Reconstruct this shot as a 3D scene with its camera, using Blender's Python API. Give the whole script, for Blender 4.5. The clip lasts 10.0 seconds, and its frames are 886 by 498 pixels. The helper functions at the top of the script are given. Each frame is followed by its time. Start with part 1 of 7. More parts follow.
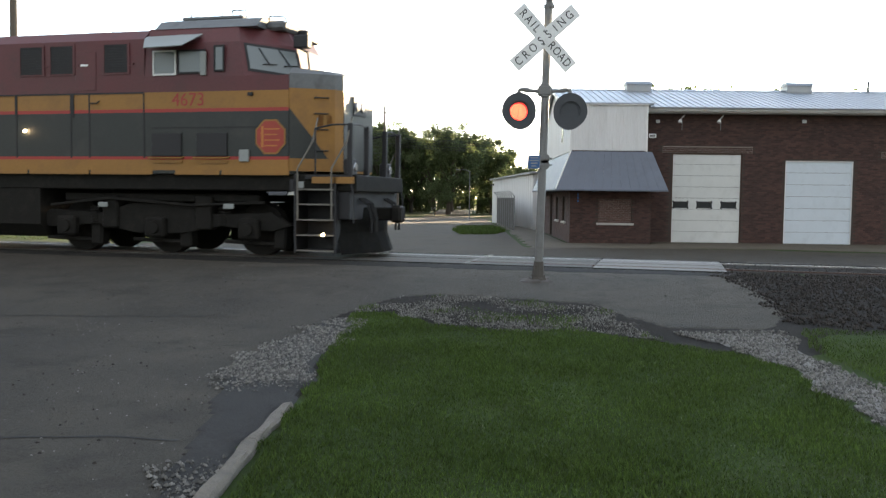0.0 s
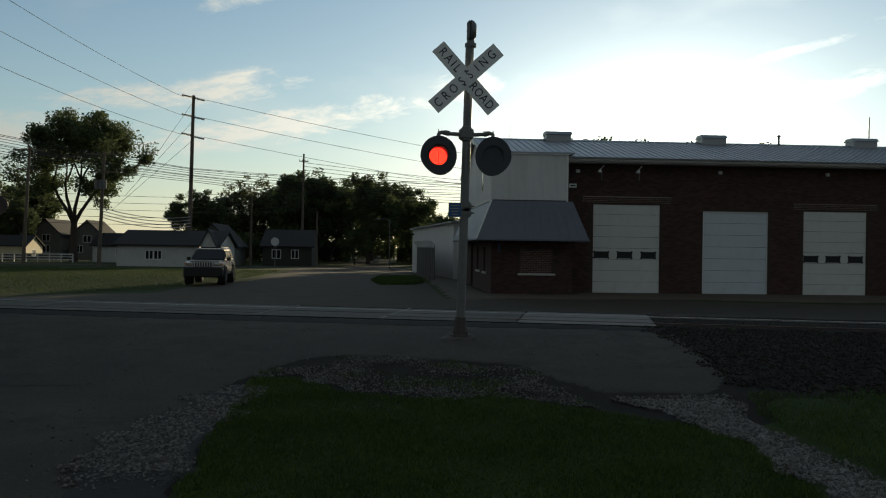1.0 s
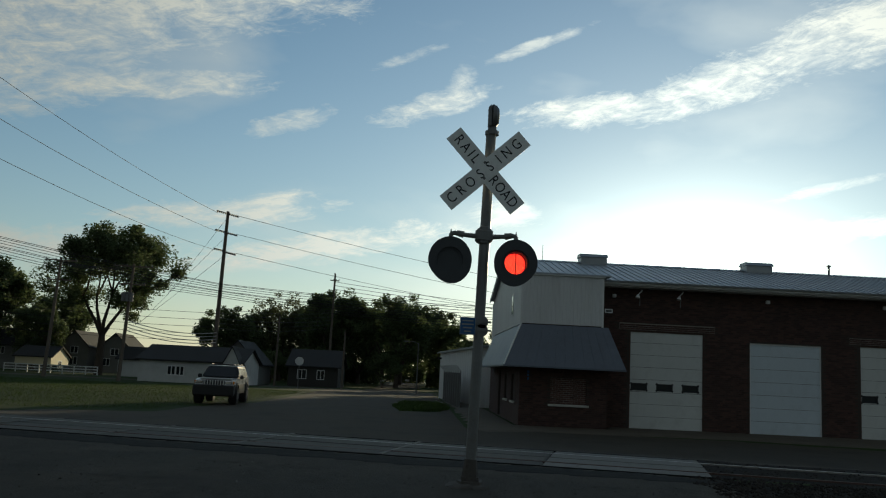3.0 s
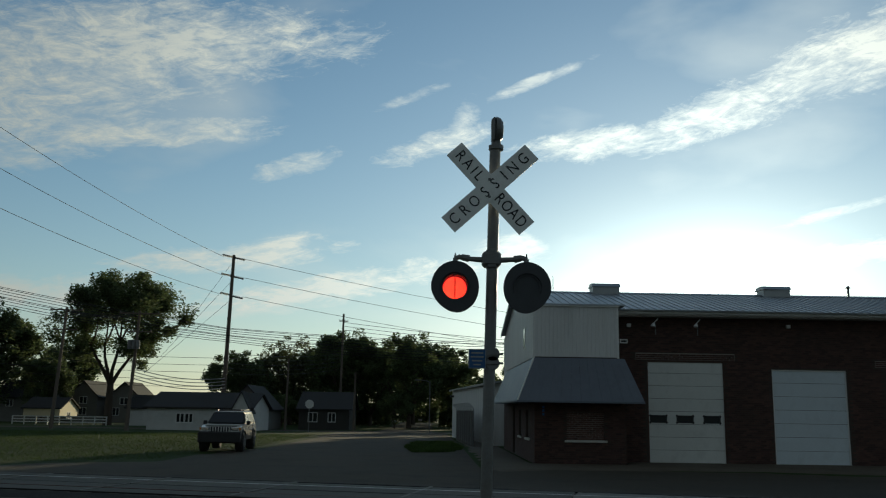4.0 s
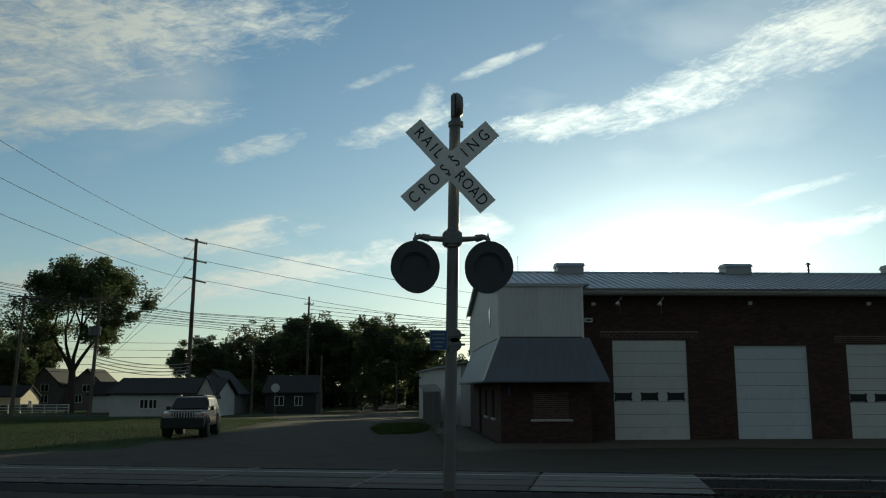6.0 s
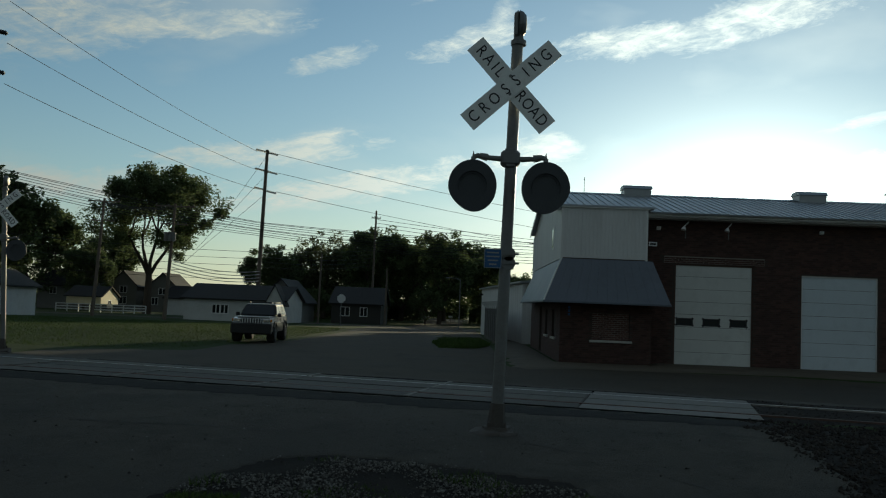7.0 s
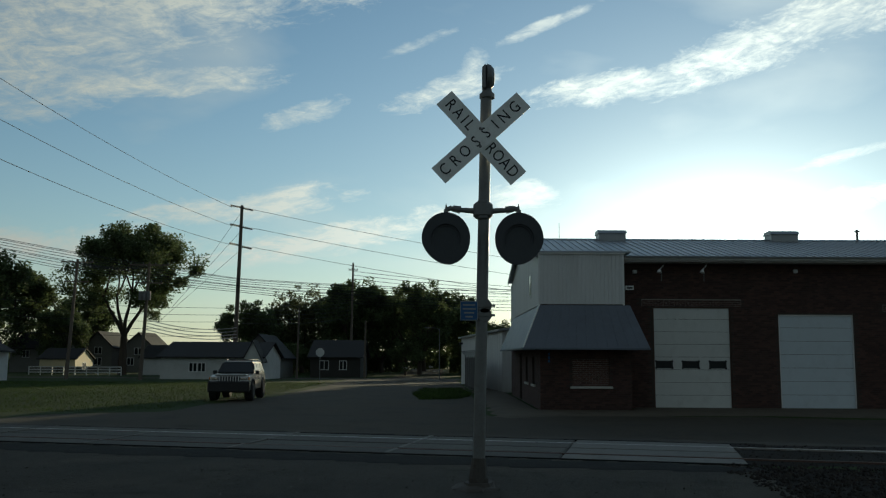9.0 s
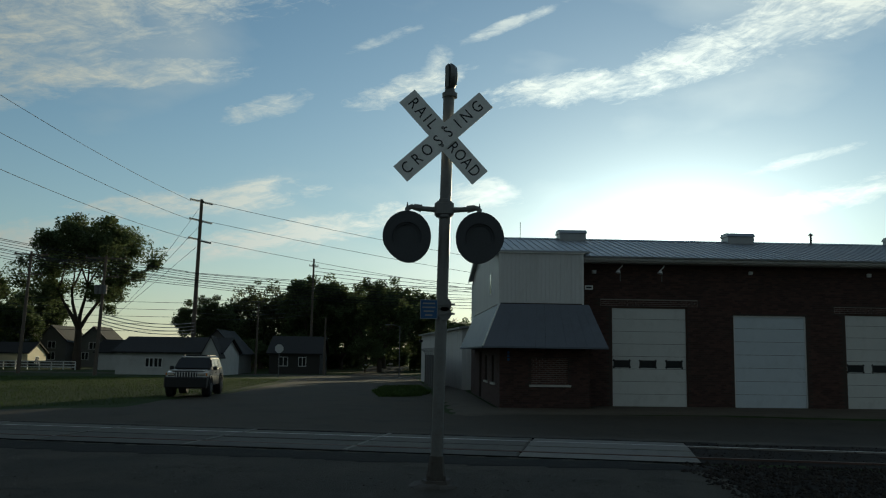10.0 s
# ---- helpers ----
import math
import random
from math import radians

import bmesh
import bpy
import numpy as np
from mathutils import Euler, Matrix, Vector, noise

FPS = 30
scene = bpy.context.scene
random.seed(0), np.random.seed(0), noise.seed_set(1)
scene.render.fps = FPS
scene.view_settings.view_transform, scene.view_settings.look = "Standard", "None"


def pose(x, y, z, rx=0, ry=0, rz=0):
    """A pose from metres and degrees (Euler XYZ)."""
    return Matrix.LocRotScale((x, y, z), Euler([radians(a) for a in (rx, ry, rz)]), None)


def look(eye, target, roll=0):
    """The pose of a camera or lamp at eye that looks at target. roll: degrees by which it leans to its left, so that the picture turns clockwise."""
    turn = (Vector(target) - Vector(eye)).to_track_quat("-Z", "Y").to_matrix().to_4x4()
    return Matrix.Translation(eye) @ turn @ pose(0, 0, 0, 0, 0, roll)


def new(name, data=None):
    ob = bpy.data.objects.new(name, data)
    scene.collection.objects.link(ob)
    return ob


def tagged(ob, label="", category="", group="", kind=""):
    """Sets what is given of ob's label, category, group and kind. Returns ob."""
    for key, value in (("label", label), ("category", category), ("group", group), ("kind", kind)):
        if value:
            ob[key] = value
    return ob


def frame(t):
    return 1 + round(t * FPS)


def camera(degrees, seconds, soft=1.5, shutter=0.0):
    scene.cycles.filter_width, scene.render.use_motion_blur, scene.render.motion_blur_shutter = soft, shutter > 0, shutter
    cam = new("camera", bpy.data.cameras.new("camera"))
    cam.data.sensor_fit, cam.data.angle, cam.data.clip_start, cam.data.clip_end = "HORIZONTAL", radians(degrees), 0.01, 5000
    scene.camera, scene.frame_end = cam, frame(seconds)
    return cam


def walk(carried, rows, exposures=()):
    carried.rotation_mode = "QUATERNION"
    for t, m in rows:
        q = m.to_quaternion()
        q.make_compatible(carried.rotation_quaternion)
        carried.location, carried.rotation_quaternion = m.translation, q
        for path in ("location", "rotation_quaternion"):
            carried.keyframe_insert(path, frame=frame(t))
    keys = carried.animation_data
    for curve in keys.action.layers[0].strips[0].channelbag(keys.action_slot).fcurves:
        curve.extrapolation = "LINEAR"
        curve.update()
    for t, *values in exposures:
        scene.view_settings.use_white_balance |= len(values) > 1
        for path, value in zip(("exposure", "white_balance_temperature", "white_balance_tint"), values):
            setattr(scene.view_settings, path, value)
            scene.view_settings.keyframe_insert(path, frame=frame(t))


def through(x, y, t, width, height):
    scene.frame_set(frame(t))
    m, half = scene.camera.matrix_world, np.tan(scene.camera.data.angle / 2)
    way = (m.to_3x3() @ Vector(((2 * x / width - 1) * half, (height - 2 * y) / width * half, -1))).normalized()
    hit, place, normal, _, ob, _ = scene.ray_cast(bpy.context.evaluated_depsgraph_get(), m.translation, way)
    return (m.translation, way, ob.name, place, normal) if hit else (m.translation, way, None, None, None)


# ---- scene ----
cam = camera(53.8, 10.0, soft=1.1, shutter=0.15)
PATH = [
    (0, (-1.303, -13.736, 1.867), (-1.352, -11.74, 1.749), 0.7),
    (0.2, (-1.293, -13.66, 1.855), (-1.334, -11.66, 1.831), 1.3),
    (0.3, (-1.356, -13.621, 1.848), (-1.33, -11.621, 1.854), 1.3),
    (0.5, (-1.367, -13.391, 1.859), (-1.272, -11.395, 1.776), 3.6),
    (0.7, (-1.326, -13.018, 1.87), (-1.245, -11.021, 1.792), 1.7),
    (0.8, (-1.293, -12.877, 1.877), (-1.209, -10.879, 1.826), 1.4),
    (0.9, (-1.26, -12.766, 1.883), (-1.149, -10.769, 1.873), 1.1),
    (1, (-1.232, -12.658, 1.886), (-1.101, -10.663, 1.883), 0.8),
    (1.2, (-1.198, -12.403, 1.885), (-1.177, -10.404, 1.821), 1.8),
    (1.3, (-1.192, -12.283, 1.883), (-1.184, -10.283, 1.862), 2.3),
    (1.4, (-1.19, -12.183, 1.851), (-1.152, -10.183, 1.891), 1.7),
    (1.5, (-1.186, -12.081, 1.82), (-1.121, -10.087, 1.954), 1.1),
    (1.6, (-1.171, -11.964, 1.849), (-0.965, -9.978, 1.967), 1.9),
    (1.7, (-1.167, -11.864, 1.882), (-0.95, -9.876, 1.921), 2.4),
    (1.8, (-1.159, -11.765, 1.894), (-0.931, -9.779, 1.946), 2.9),
    (2, (-1.076, -11.518, 1.869), (-0.823, -9.539, 2.007), 0.5),
    (2.1, (-1.031, -11.395, 1.874), (-0.768, -9.422, 2.062), 0.3),
    (2.2, (-0.993, -11.28, 1.885), (-0.77, -9.305, 2.085), 0.5),
    (2.3, (-0.962, -11.173, 1.899), (-0.733, -9.191, 2.032), 2.2),
    (2.5, (-0.915, -10.977, 1.916), (-0.792, -8.986, 2.061), 3.4),
    (2.7, (-0.879, -10.796, 1.869), (-0.809, -8.811, 2.108), 3.6),
    (3.8, (-0.694, -9.754, 1.904), (-0.689, -7.781, 2.23), 0.9),
    (4, (-0.74, -9.588, 1.882), (-0.717, -7.621, 2.245), 0.9),
    (4.3, (-0.747, -9.29, 1.914), (-0.582, -7.32, 2.230), 2.4),
    (4.5, (-0.75, -9.198, 1.931), (-0.599, -7.227, 2.233), 1.3),
    (4.8, (-0.765, -9.236, 1.919), (-0.661, -7.261, 2.214), 0.6),
    (5, (-0.776, -9.278, 1.902), (-0.679, -7.309, 2.24), 0.1),
    (5.2, (-0.781, -9.309, 1.89), (-0.652, -7.341, 2.225), 0.2),
    (6.3, (-0.624, -9.43, 1.922), (-0.539, -7.455, 2.226), 0.1),
    (6.5, (-0.605, -9.49, 1.935), (-0.529, -7.51, 2.2), 2.5),
    (7, (-0.556, -9.515, 1.896), (-0.604, -7.52, 2.027), 2.3),
    (7.2, (-0.559, -9.5, 1.912), (-0.63, -7.509, 2.086), 2),
    (7.5, (-0.565, -9.556, 1.922), (-0.614, -7.576, 2.195), 1.3),
    (7.6, (-0.565, -9.586, 1.922), (-0.597, -7.605, 2.192), 0.5),
    (7.7, (-0.562, -9.61, 1.921), (-0.587, -7.626, 2.169), -0.4),
    (7.8, (-0.555, -9.62, 1.92), (-0.593, -7.624, 2.042), -1.2),
    (7.9, (-0.542, -9.57, 1.917), (-0.549, -7.571, 1.924), -0.7),
    (8, (-0.534, -9.521, 1.915), (-0.519, -7.521, 1.913), -0.3),
    (8.2, (-0.535, -9.522, 1.919), (-0.45, -7.524, 1.939), 0.2),
    (8.3, (-0.535, -9.523, 1.923), (-0.452, -7.525, 1.955), 0.5),
    (8.5, (-0.536, -9.524, 1.932), (-0.473, -7.526, 1.985), 1),
    (8.6, (-0.536, -9.519, 1.936), (-0.495, -7.52, 2.002), 2.1),
    (8.7, (-0.534, -9.506, 1.939), (-0.498, -7.507, 2.009), 2.7),
    (8.8, (-0.533, -9.492, 1.942), (-0.516, -7.495, 2.067), 2.0),
    (8.9, (-0.53, -9.479, 1.945), (-0.534, -7.49, 2.148), 0.4),
    (9, (-0.528, -9.474, 1.948), (-0.527, -7.489, 2.192), 0.3),
    (9.3, (-0.521, -9.487, 1.958), (-0.52, -7.506, 2.236), 0.5),
    (9.5, (-0.519, -9.495, 1.961), (-0.482, -7.514, 2.233), 0.7),
    (9.7, (-0.519, -9.497, 1.96), (-0.458, -7.512, 2.202), 0.7),
    (10, (-0.519, -9.497, 1.957), (-0.43, -7.513, 2.196), 0.8),
]

EXPOSURES = [(0.0, 2.8, 6800, 12), (0.2, 2.62, 6800, 12), (0.4, 1.22, 6700, 10), (0.7, 0.8, 6600, 6), (1.0, 0.12, 6450, 3), (1.2, -0.22, 6400, 1), (1.5, -0.2, 6350, 0), (2.0, -0.32, 6300, -1), (2.5, -0.08, 6250, -1), (4.0, 0.0, 6000, -3), (5.0, -0.05, 5950, -5), (7.0, -0.05, 5950, -6), (7.5, 0.0, 5950, -6), (8.0, -0.25, 5950, -6), (8.5, -0.35, 5950, -6), (9.0, -0.02, 5950, -5), (9.5, -0.15, 5950, -5), (10.0, -0.15, 5950, -5)]
walk(cam, [(t, look(eye, target, roll)) for t, eye, target, roll in PATH], EXPOSURES)


# ---- world and sun ----
SUN_AZ, SUN_EL = 18.0, 7.7            # degrees right of +y, and above the horizon
world = bpy.data.worlds.new("dusk_sky")
scene.world = world
world.use_nodes = True
wn, wl = world.node_tree.nodes, world.node_tree.links
wn.clear()


def wnode(kind, **props):
    n = wn.new(kind)
    for k, v in props.items():
        if k == "op":
            n.operation = v
        elif k == "inputs":
            for i, val in v.items():
                if hasattr(val, "is_output"):
                    wl.new(val, n.inputs[i])
                else:
                    n.inputs[i].default_value = val
    return n


def wmath(op, a, b=0.0, c=0.0, clamp=False):
    n = wnode("ShaderNodeMath", op=op, inputs={0: a, 1: b, 2: c})
    n.use_clamp = clamp
    return n.outputs[0]


sky = wn.new("ShaderNodeTexSky")
sky.sky_type, sky.sun_disc = "NISHITA", False
sky.sun_elevation, sky.sun_rotation = radians(SUN_EL), radians(SUN_AZ)
sky.altitude, sky.air_density, sky.dust_density, sky.ozone_density = 200, 1.0, 0.15, 2.2
coord = wn.new("ShaderNodeTexCoord").outputs["Generated"]
sep = wn.new("ShaderNodeSeparateXYZ")
wl.new(coord, sep.inputs[0])
az = wmath("MULTIPLY", wmath("ARCTAN2", sep.outputs[0], sep.outputs[1]), 57.29578)
el = wmath("MULTIPLY", wmath("ARCSINE", sep.outputs[2]), 57.29578)
sv = Vector((math.sin(radians(SUN_AZ)) * math.cos(radians(SUN_EL)), math.cos(radians(SUN_AZ)) * math.cos(radians(SUN_EL)), math.sin(radians(SUN_EL))))
dot = wnode("ShaderNodeVectorMath", op="DOT_PRODUCT", inputs={0: coord, 1: sv}).outputs["Value"]
away = wmath("MULTIPLY", wmath("ARCCOSINE", wmath("MINIMUM", dot, 1.0)), 57.29578)
# wind-drawn noise on the cloud layer: soft heaps, and fine streaks along the wind
flat = wnode("ShaderNodeCombineXYZ", inputs={0: wmath("MULTIPLY", az, 0.05), 1: wmath("MULTIPLY", el, 0.13), 2: 0.3}).outputs[0]
drawn = wnode("ShaderNodeCombineXYZ", inputs={0: wmath("MULTIPLY", az, 0.07), 1: wmath("MULTIPLY", wmath("SUBTRACT", el, wmath("MULTIPLY", az, 0.22)), 0.24), 2: 1.7}).outputs[0]
puff = wnode("ShaderNodeTexNoise", inputs={"Vector": flat, "Scale": 5.5, "Detail": 12.0, "Roughness": 0.7, "Distortion": 0.6}).outputs[0]
streak = wnode("ShaderNodeTexNoise", inputs={"Vector": drawn, "Scale": 7.0, "Detail": 10.0, "Roughness": 0.7, "Distortion": 0.9}).outputs[0]
wisp = wnode("ShaderNodeTexNoise", inputs={"Vector": flat, "Scale": 1.1, "Detail": 5.0, "Roughness": 0.5, "Distortion": 0.2}).outputs[0]
edge = wmath("SUBTRACT", wmath("ADD", wmath("MULTIPLY", puff, 0.6), wmath("MULTIPLY", streak, 0.4)), 0.5)
# banks of cloud: azimuth, elevation, half length, half height, slope, weight
BANKS = [(-18.0, 22.6, 11.0, 2.0, 0.10, 1.1), (-24.0, 20.5, 8.0, 2.6, 0.0, 1.0), (-30.0, 17.0, 9.0, 3.2, 0.1, 0.95), (-19.0, 16.8, 7.5, 0.8, 0.12, 0.95), (-26.5, 14.6, 3.0, 0.9, 0.1, 0.8),
         (-9.2, 15.6, 2.6, 0.65, 0.3, 0.8), (0.2, 17.3, 3.4, 0.75, 0.28, 0.95), (1.9, 18.6, 1.0, 1.2, 0.8, 0.7), (11.6, 17.3, 5.2, 0.85, 0.1, 1.1), (20.5, 19.2, 7.5, 1.35, 0.28, 1.1), (29.5, 21.9, 7.0, 1.9, 0.25, 1.1),
         (7.2, 21.4, 3.2, 0.35, 0.35, 0.7), (-1.6, 20.3, 2.2, 0.35, 0.35, 0.6), (-13.5, 9.3, 6.5, 0.75, 0.12, 1.1), (-10.2, 10.3, 2.2, 0.6, 0.25, 1.1), (-6.5, 7.8, 8.0, 0.85, 0.19, 1.35), (5.3, 10.5, 2.2, 0.8, 0.0, 0.9),
         (24.5, 9.3, 4.8, 0.75, 0.18, 0.9), (25.0, 12.0, 2.6, 0.3, 0.2, 0.6), (-26.0, 6.5, 9.0, 0.9, 0.05, 0.8), (-14.0, 6.0, 8.0, 0.5, 0.1, 0.6), (52.0, 16.0, 14.0, 2.5, 0.1, 0.9), (-56.0, 18.0, 14.0, 4.0, 0.1, 0.9), (0.0, 38.0, 30.0, 5.0, 0.1, 0.7), (110.0, 22.0, 30.0, 6.0, 0.0, 0.8), (-120.0, 25.0, 30.0, 6.0, 0.0, 0.8)]
cover = 0.0
for a0, e0, ra, re, slope, weight in BANKS:
    da = wmath("SUBTRACT", az, a0)
    de = wmath("SUBTRACT", wmath("SUBTRACT", el, e0), wmath("MULTIPLY", da, slope))
    d = wmath("ADD", wmath("POWER", wmath("ABSOLUTE", wmath("DIVIDE", da, ra)), 2.0), wmath("POWER", wmath("ABSOLUTE", wmath("DIVIDE", de, re)), 2.0))
    d = wmath("SUBTRACT", d, wmath("MULTIPLY", edge, 8.0))
    blob = wmath("MULTIPLY", wmath("MULTIPLY", wmath("SUBTRACT", 1.55, d), 0.5, clamp=True), weight)
    cover = wmath("MAXIMUM", cover, blob)
haze = wmath("MULTIPLY", wmath("SUBTRACT", wisp, 0.52, clamp=True), 1.4)
east = wmath("MULTIPLY", wmath("SUBTRACT", wmath("DIVIDE", wmath("SUBTRACT", away, 48.0), 45.0), wmath("MULTIPLY", edge, 1.5), clamp=True), 0.8)
cover = wmath("MAXIMUM", cover, east)
cover = wmath("POWER", wmath("MINIMUM", cover, 1.0), 1.1)
thick = wmath("MULTIPLY", wmath("ADD", edge, 0.2), 2.2, clamp=True)
cover = wmath("MINIMUM", wmath("ADD", wmath("MULTIPLY", cover, wmath("ADD", wmath("MULTIPLY", thick, 0.7), 0.42)), haze), 1.0)
cover = wmath("MINIMUM", wmath("ADD", cover, wmath("MULTIPLY", wmath("EXPONENT", wmath("MULTIPLY", wmath("MAXIMUM", el, 0.0), -0.11)), 0.55)), 1.0)
# (thin grey cloud, unseen, is added in the east behind the eye to neutralise blue fill)
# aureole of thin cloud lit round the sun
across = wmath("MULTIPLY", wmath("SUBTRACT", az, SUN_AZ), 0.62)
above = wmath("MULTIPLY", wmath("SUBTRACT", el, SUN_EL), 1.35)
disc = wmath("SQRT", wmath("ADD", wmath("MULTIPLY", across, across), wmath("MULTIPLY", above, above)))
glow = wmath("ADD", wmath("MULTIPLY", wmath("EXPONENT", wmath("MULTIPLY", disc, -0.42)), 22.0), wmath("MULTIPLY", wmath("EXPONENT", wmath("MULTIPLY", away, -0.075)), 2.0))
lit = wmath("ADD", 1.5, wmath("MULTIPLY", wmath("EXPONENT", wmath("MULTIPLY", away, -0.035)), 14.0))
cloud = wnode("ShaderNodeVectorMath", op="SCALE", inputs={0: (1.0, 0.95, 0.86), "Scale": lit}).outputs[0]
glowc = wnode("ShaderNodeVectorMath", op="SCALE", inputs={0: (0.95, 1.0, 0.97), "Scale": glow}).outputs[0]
mix = wn.new("ShaderNodeMix")
mix.data_type = "RGBA"
wl.new(cover, mix.inputs[0]), wl.new(sky.outputs[0], mix.inputs[6]), wl.new(cloud, mix.inputs[7])
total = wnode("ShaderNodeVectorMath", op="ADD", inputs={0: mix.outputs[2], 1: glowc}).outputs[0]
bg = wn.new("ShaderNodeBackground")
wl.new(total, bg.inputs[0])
bg.inputs[1].default_value = 0.105
out = wn.new("ShaderNodeOutputWorld")
wl.new(bg.outputs[0], out.inputs[0])

sun = new("sun", bpy.data.lights.new("sun", "SUN"))
sun.data.energy, sun.data.angle, sun.data.color = 3.2, radians(0.6), (1.0, 0.78, 0.5)
sun.matrix_world = look(sv * 400, (0, 0, 0))


# ---- mesh and material helpers ----
def nodes_of(name):
    m = bpy.data.materials.new(name)
    m.use_nodes = True
    return m, m.node_tree.nodes, m.node_tree.links, m.node_tree.nodes["Principled BSDF"]


def surface(name, colour, rough=0.7, metal=0.0, vary=0.25, coarse=0.8, fine=30.0, bump=0.15, dirt=None, dirt_amount=0.5, per_piece=0.0, stretch=(1, 1, 1), spec=0.5, through=0.0):
    """A surface with variation at two scales, stains and fine relief."""
    m, n, l, b = nodes_of(name)
    tc = n.new("ShaderNodeTexCoord")
    mp = n.new("ShaderNodeMapping")
    mp.inputs["Scale"].default_value = stretch
    l.new(tc.outputs["Object"], mp.inputs[0])
    big, small = n.new("ShaderNodeTexNoise"), n.new("ShaderNodeTexNoise")
    big.inputs["Scale"].default_value, big.inputs["Detail"].default_value, big.inputs["Roughness"].default_value = coarse, 6, 0.6
    small.inputs["Scale"].default_value, small.inputs["Detail"].default_value, small.inputs["Roughness"].default_value = fine, 4, 0.7
    l.new(mp.outputs[0], big.inputs[0]), l.new(mp.outputs[0], small.inputs[0])
    add = n.new("ShaderNodeMath")
    add.operation = "ADD"
    l.new(big.outputs[0], add.inputs[0]), l.new(small.outputs[0], add.inputs[1])
    val = n.new("ShaderNodeMapRange")
    val.inputs[1].default_value, val.inputs[2].default_value = 0.6, 1.4
    val.inputs[3].default_value, val.inputs[4].default_value = 1 - vary, 1 + vary
    l.new(add.outputs[0], val.inputs[0])
    scale = val.outputs[0]
    if per_piece:
        info = n.new("ShaderNodeObjectInfo")
        geo = n.new("ShaderNodeNewGeometry")
        rnd = n.new("ShaderNodeMath")
        rnd.operation = "ADD"
        l.new(info.outputs["Random"], rnd.inputs[0]), l.new(geo.outputs["Random Per Island"], rnd.inputs[1])
        frac = n.new("ShaderNodeMath")
        frac.operation = "FRACT"
        l.new(rnd.outputs[0], frac.inputs[0])
        pr = n.new("ShaderNodeMapRange")
        pr.inputs[3].default_value, pr.inputs[4].default_value = 1 - per_piece, 1 + per_piece
        l.new(frac.outputs[0], pr.inputs[0])
        mul = n.new("ShaderNodeMath")
        mul.operation = "MULTIPLY"
        l.new(scale, mul.inputs[0]), l.new(pr.outputs[0], mul.inputs[1])
        scale = mul.outputs[0]
    col = n.new("ShaderNodeVectorMath")
    col.operation = "SCALE"
    col.inputs[0].default_value = colour
    l.new(scale, col.inputs["Scale"])
    result = col.outputs[0]
    if dirt:
        blot = n.new("ShaderNodeTexNoise")
        blot.inputs["Scale"].default_value, blot.inputs["Detail"].default_value, blot.inputs["Roughness"].default_value = coarse * 2.3, 8, 0.68
        l.new(mp.outputs[0], blot.inputs[0])
        ramp = n.new("ShaderNodeMapRange")
        ramp.inputs[1].default_value, ramp.inputs[2].default_value, ramp.inputs[4].default_value = 0.5, 0.68, dirt_amount
        l.new(blot.outputs[0], ramp.inputs[0])
        mx = n.new("ShaderNodeMix")
        mx.data_type = "RGBA"
        l.new(ramp.outputs[0], mx.inputs[0]), l.new(result, mx.inputs[6])
        mx.inputs[7].default_value = (*dirt, 1)
        result = mx.outputs[2]
    l.new(result, b.inputs["Base Color"])
    rr = n.new("ShaderNodeMapRange")
    rr.inputs[3].default_value, rr.inputs[4].default_value = max(rough - 0.12, 0.02), min(rough + 0.12, 1)
    l.new(big.outputs[0], rr.inputs[0]), l.new(rr.outputs[0], b.inputs["Roughness"])
    b.inputs["Metallic"].default_value = metal
    b.inputs["Specular IOR Level"].default_value = spec
    if bump:
        bp = n.new("ShaderNodeBump")
        bp.inputs["Strength"].default_value, bp.inputs["Distance"].default_value = bump, 0.02
        l.new(small.outputs[0], bp.inputs["Height"]), l.new(bp.outputs[0], b.inputs["Normal"])
    if through:
        tr, mixer = n.new("ShaderNodeBsdfTranslucent"), n.new("ShaderNodeMixShader")
        mixer.inputs[0].default_value = through
        l.new(result, tr.inputs[0]), l.new(b.outputs[0], mixer.inputs[1]), l.new(tr.outputs[0], mixer.inputs[2])
        l.new(mixer.outputs[0], n["Material Output"].inputs[0])
    return m


def glowing(name, colour, strength):
    m, n, l, b = nodes_of(name)
    b.inputs["Base Color"].default_value = (*colour, 1)
    b.inputs["Emission Color"].default_value = (*colour, 1)
    b.inputs["Emission Strength"].default_value = strength
    return m


def glassy(name, colour, rough=0.05, metal=0.0):
    m, n, l, b = nodes_of(name)
    b.inputs["Base Color"].default_value = (*colour, 1)
    b.inputs["Roughness"].default_value, b.inputs["Metallic"].default_value = rough, metal
    b.inputs["Specular IOR Level"].default_value = 0.35
    return m


def link(name, bm, material, smooth=False):
    me = bpy.data.meshes.new(name)
    bmesh.ops.recalc_face_normals(bm, faces=bm.faces)
    bm.to_mesh(me)
    bm.free()
    for mt in (material if isinstance(material, (list, tuple)) else [material]):
        me.materials.append(mt)
    if smooth:
        for p in me.polygons:
            p.use_smooth = True
    return new(name, me)


def part(name, bm, material, parent, label="", smooth=False):
    ob = link(name, bm, material, smooth)
    ob.parent = parent
    return tagged(ob, label) if label else ob


def thing(name, m, label, category, group="", kind=""):
    ob = new(name)
    ob.empty_display_size = 0.2
    ob.matrix_basis = m
    return tagged(ob, label, category, group, kind)


def structure(name, bm, material, label="", category="", smooth=False, kind="structure"):
    return tagged(link(name, bm, material, smooth), label, category, kind=kind)


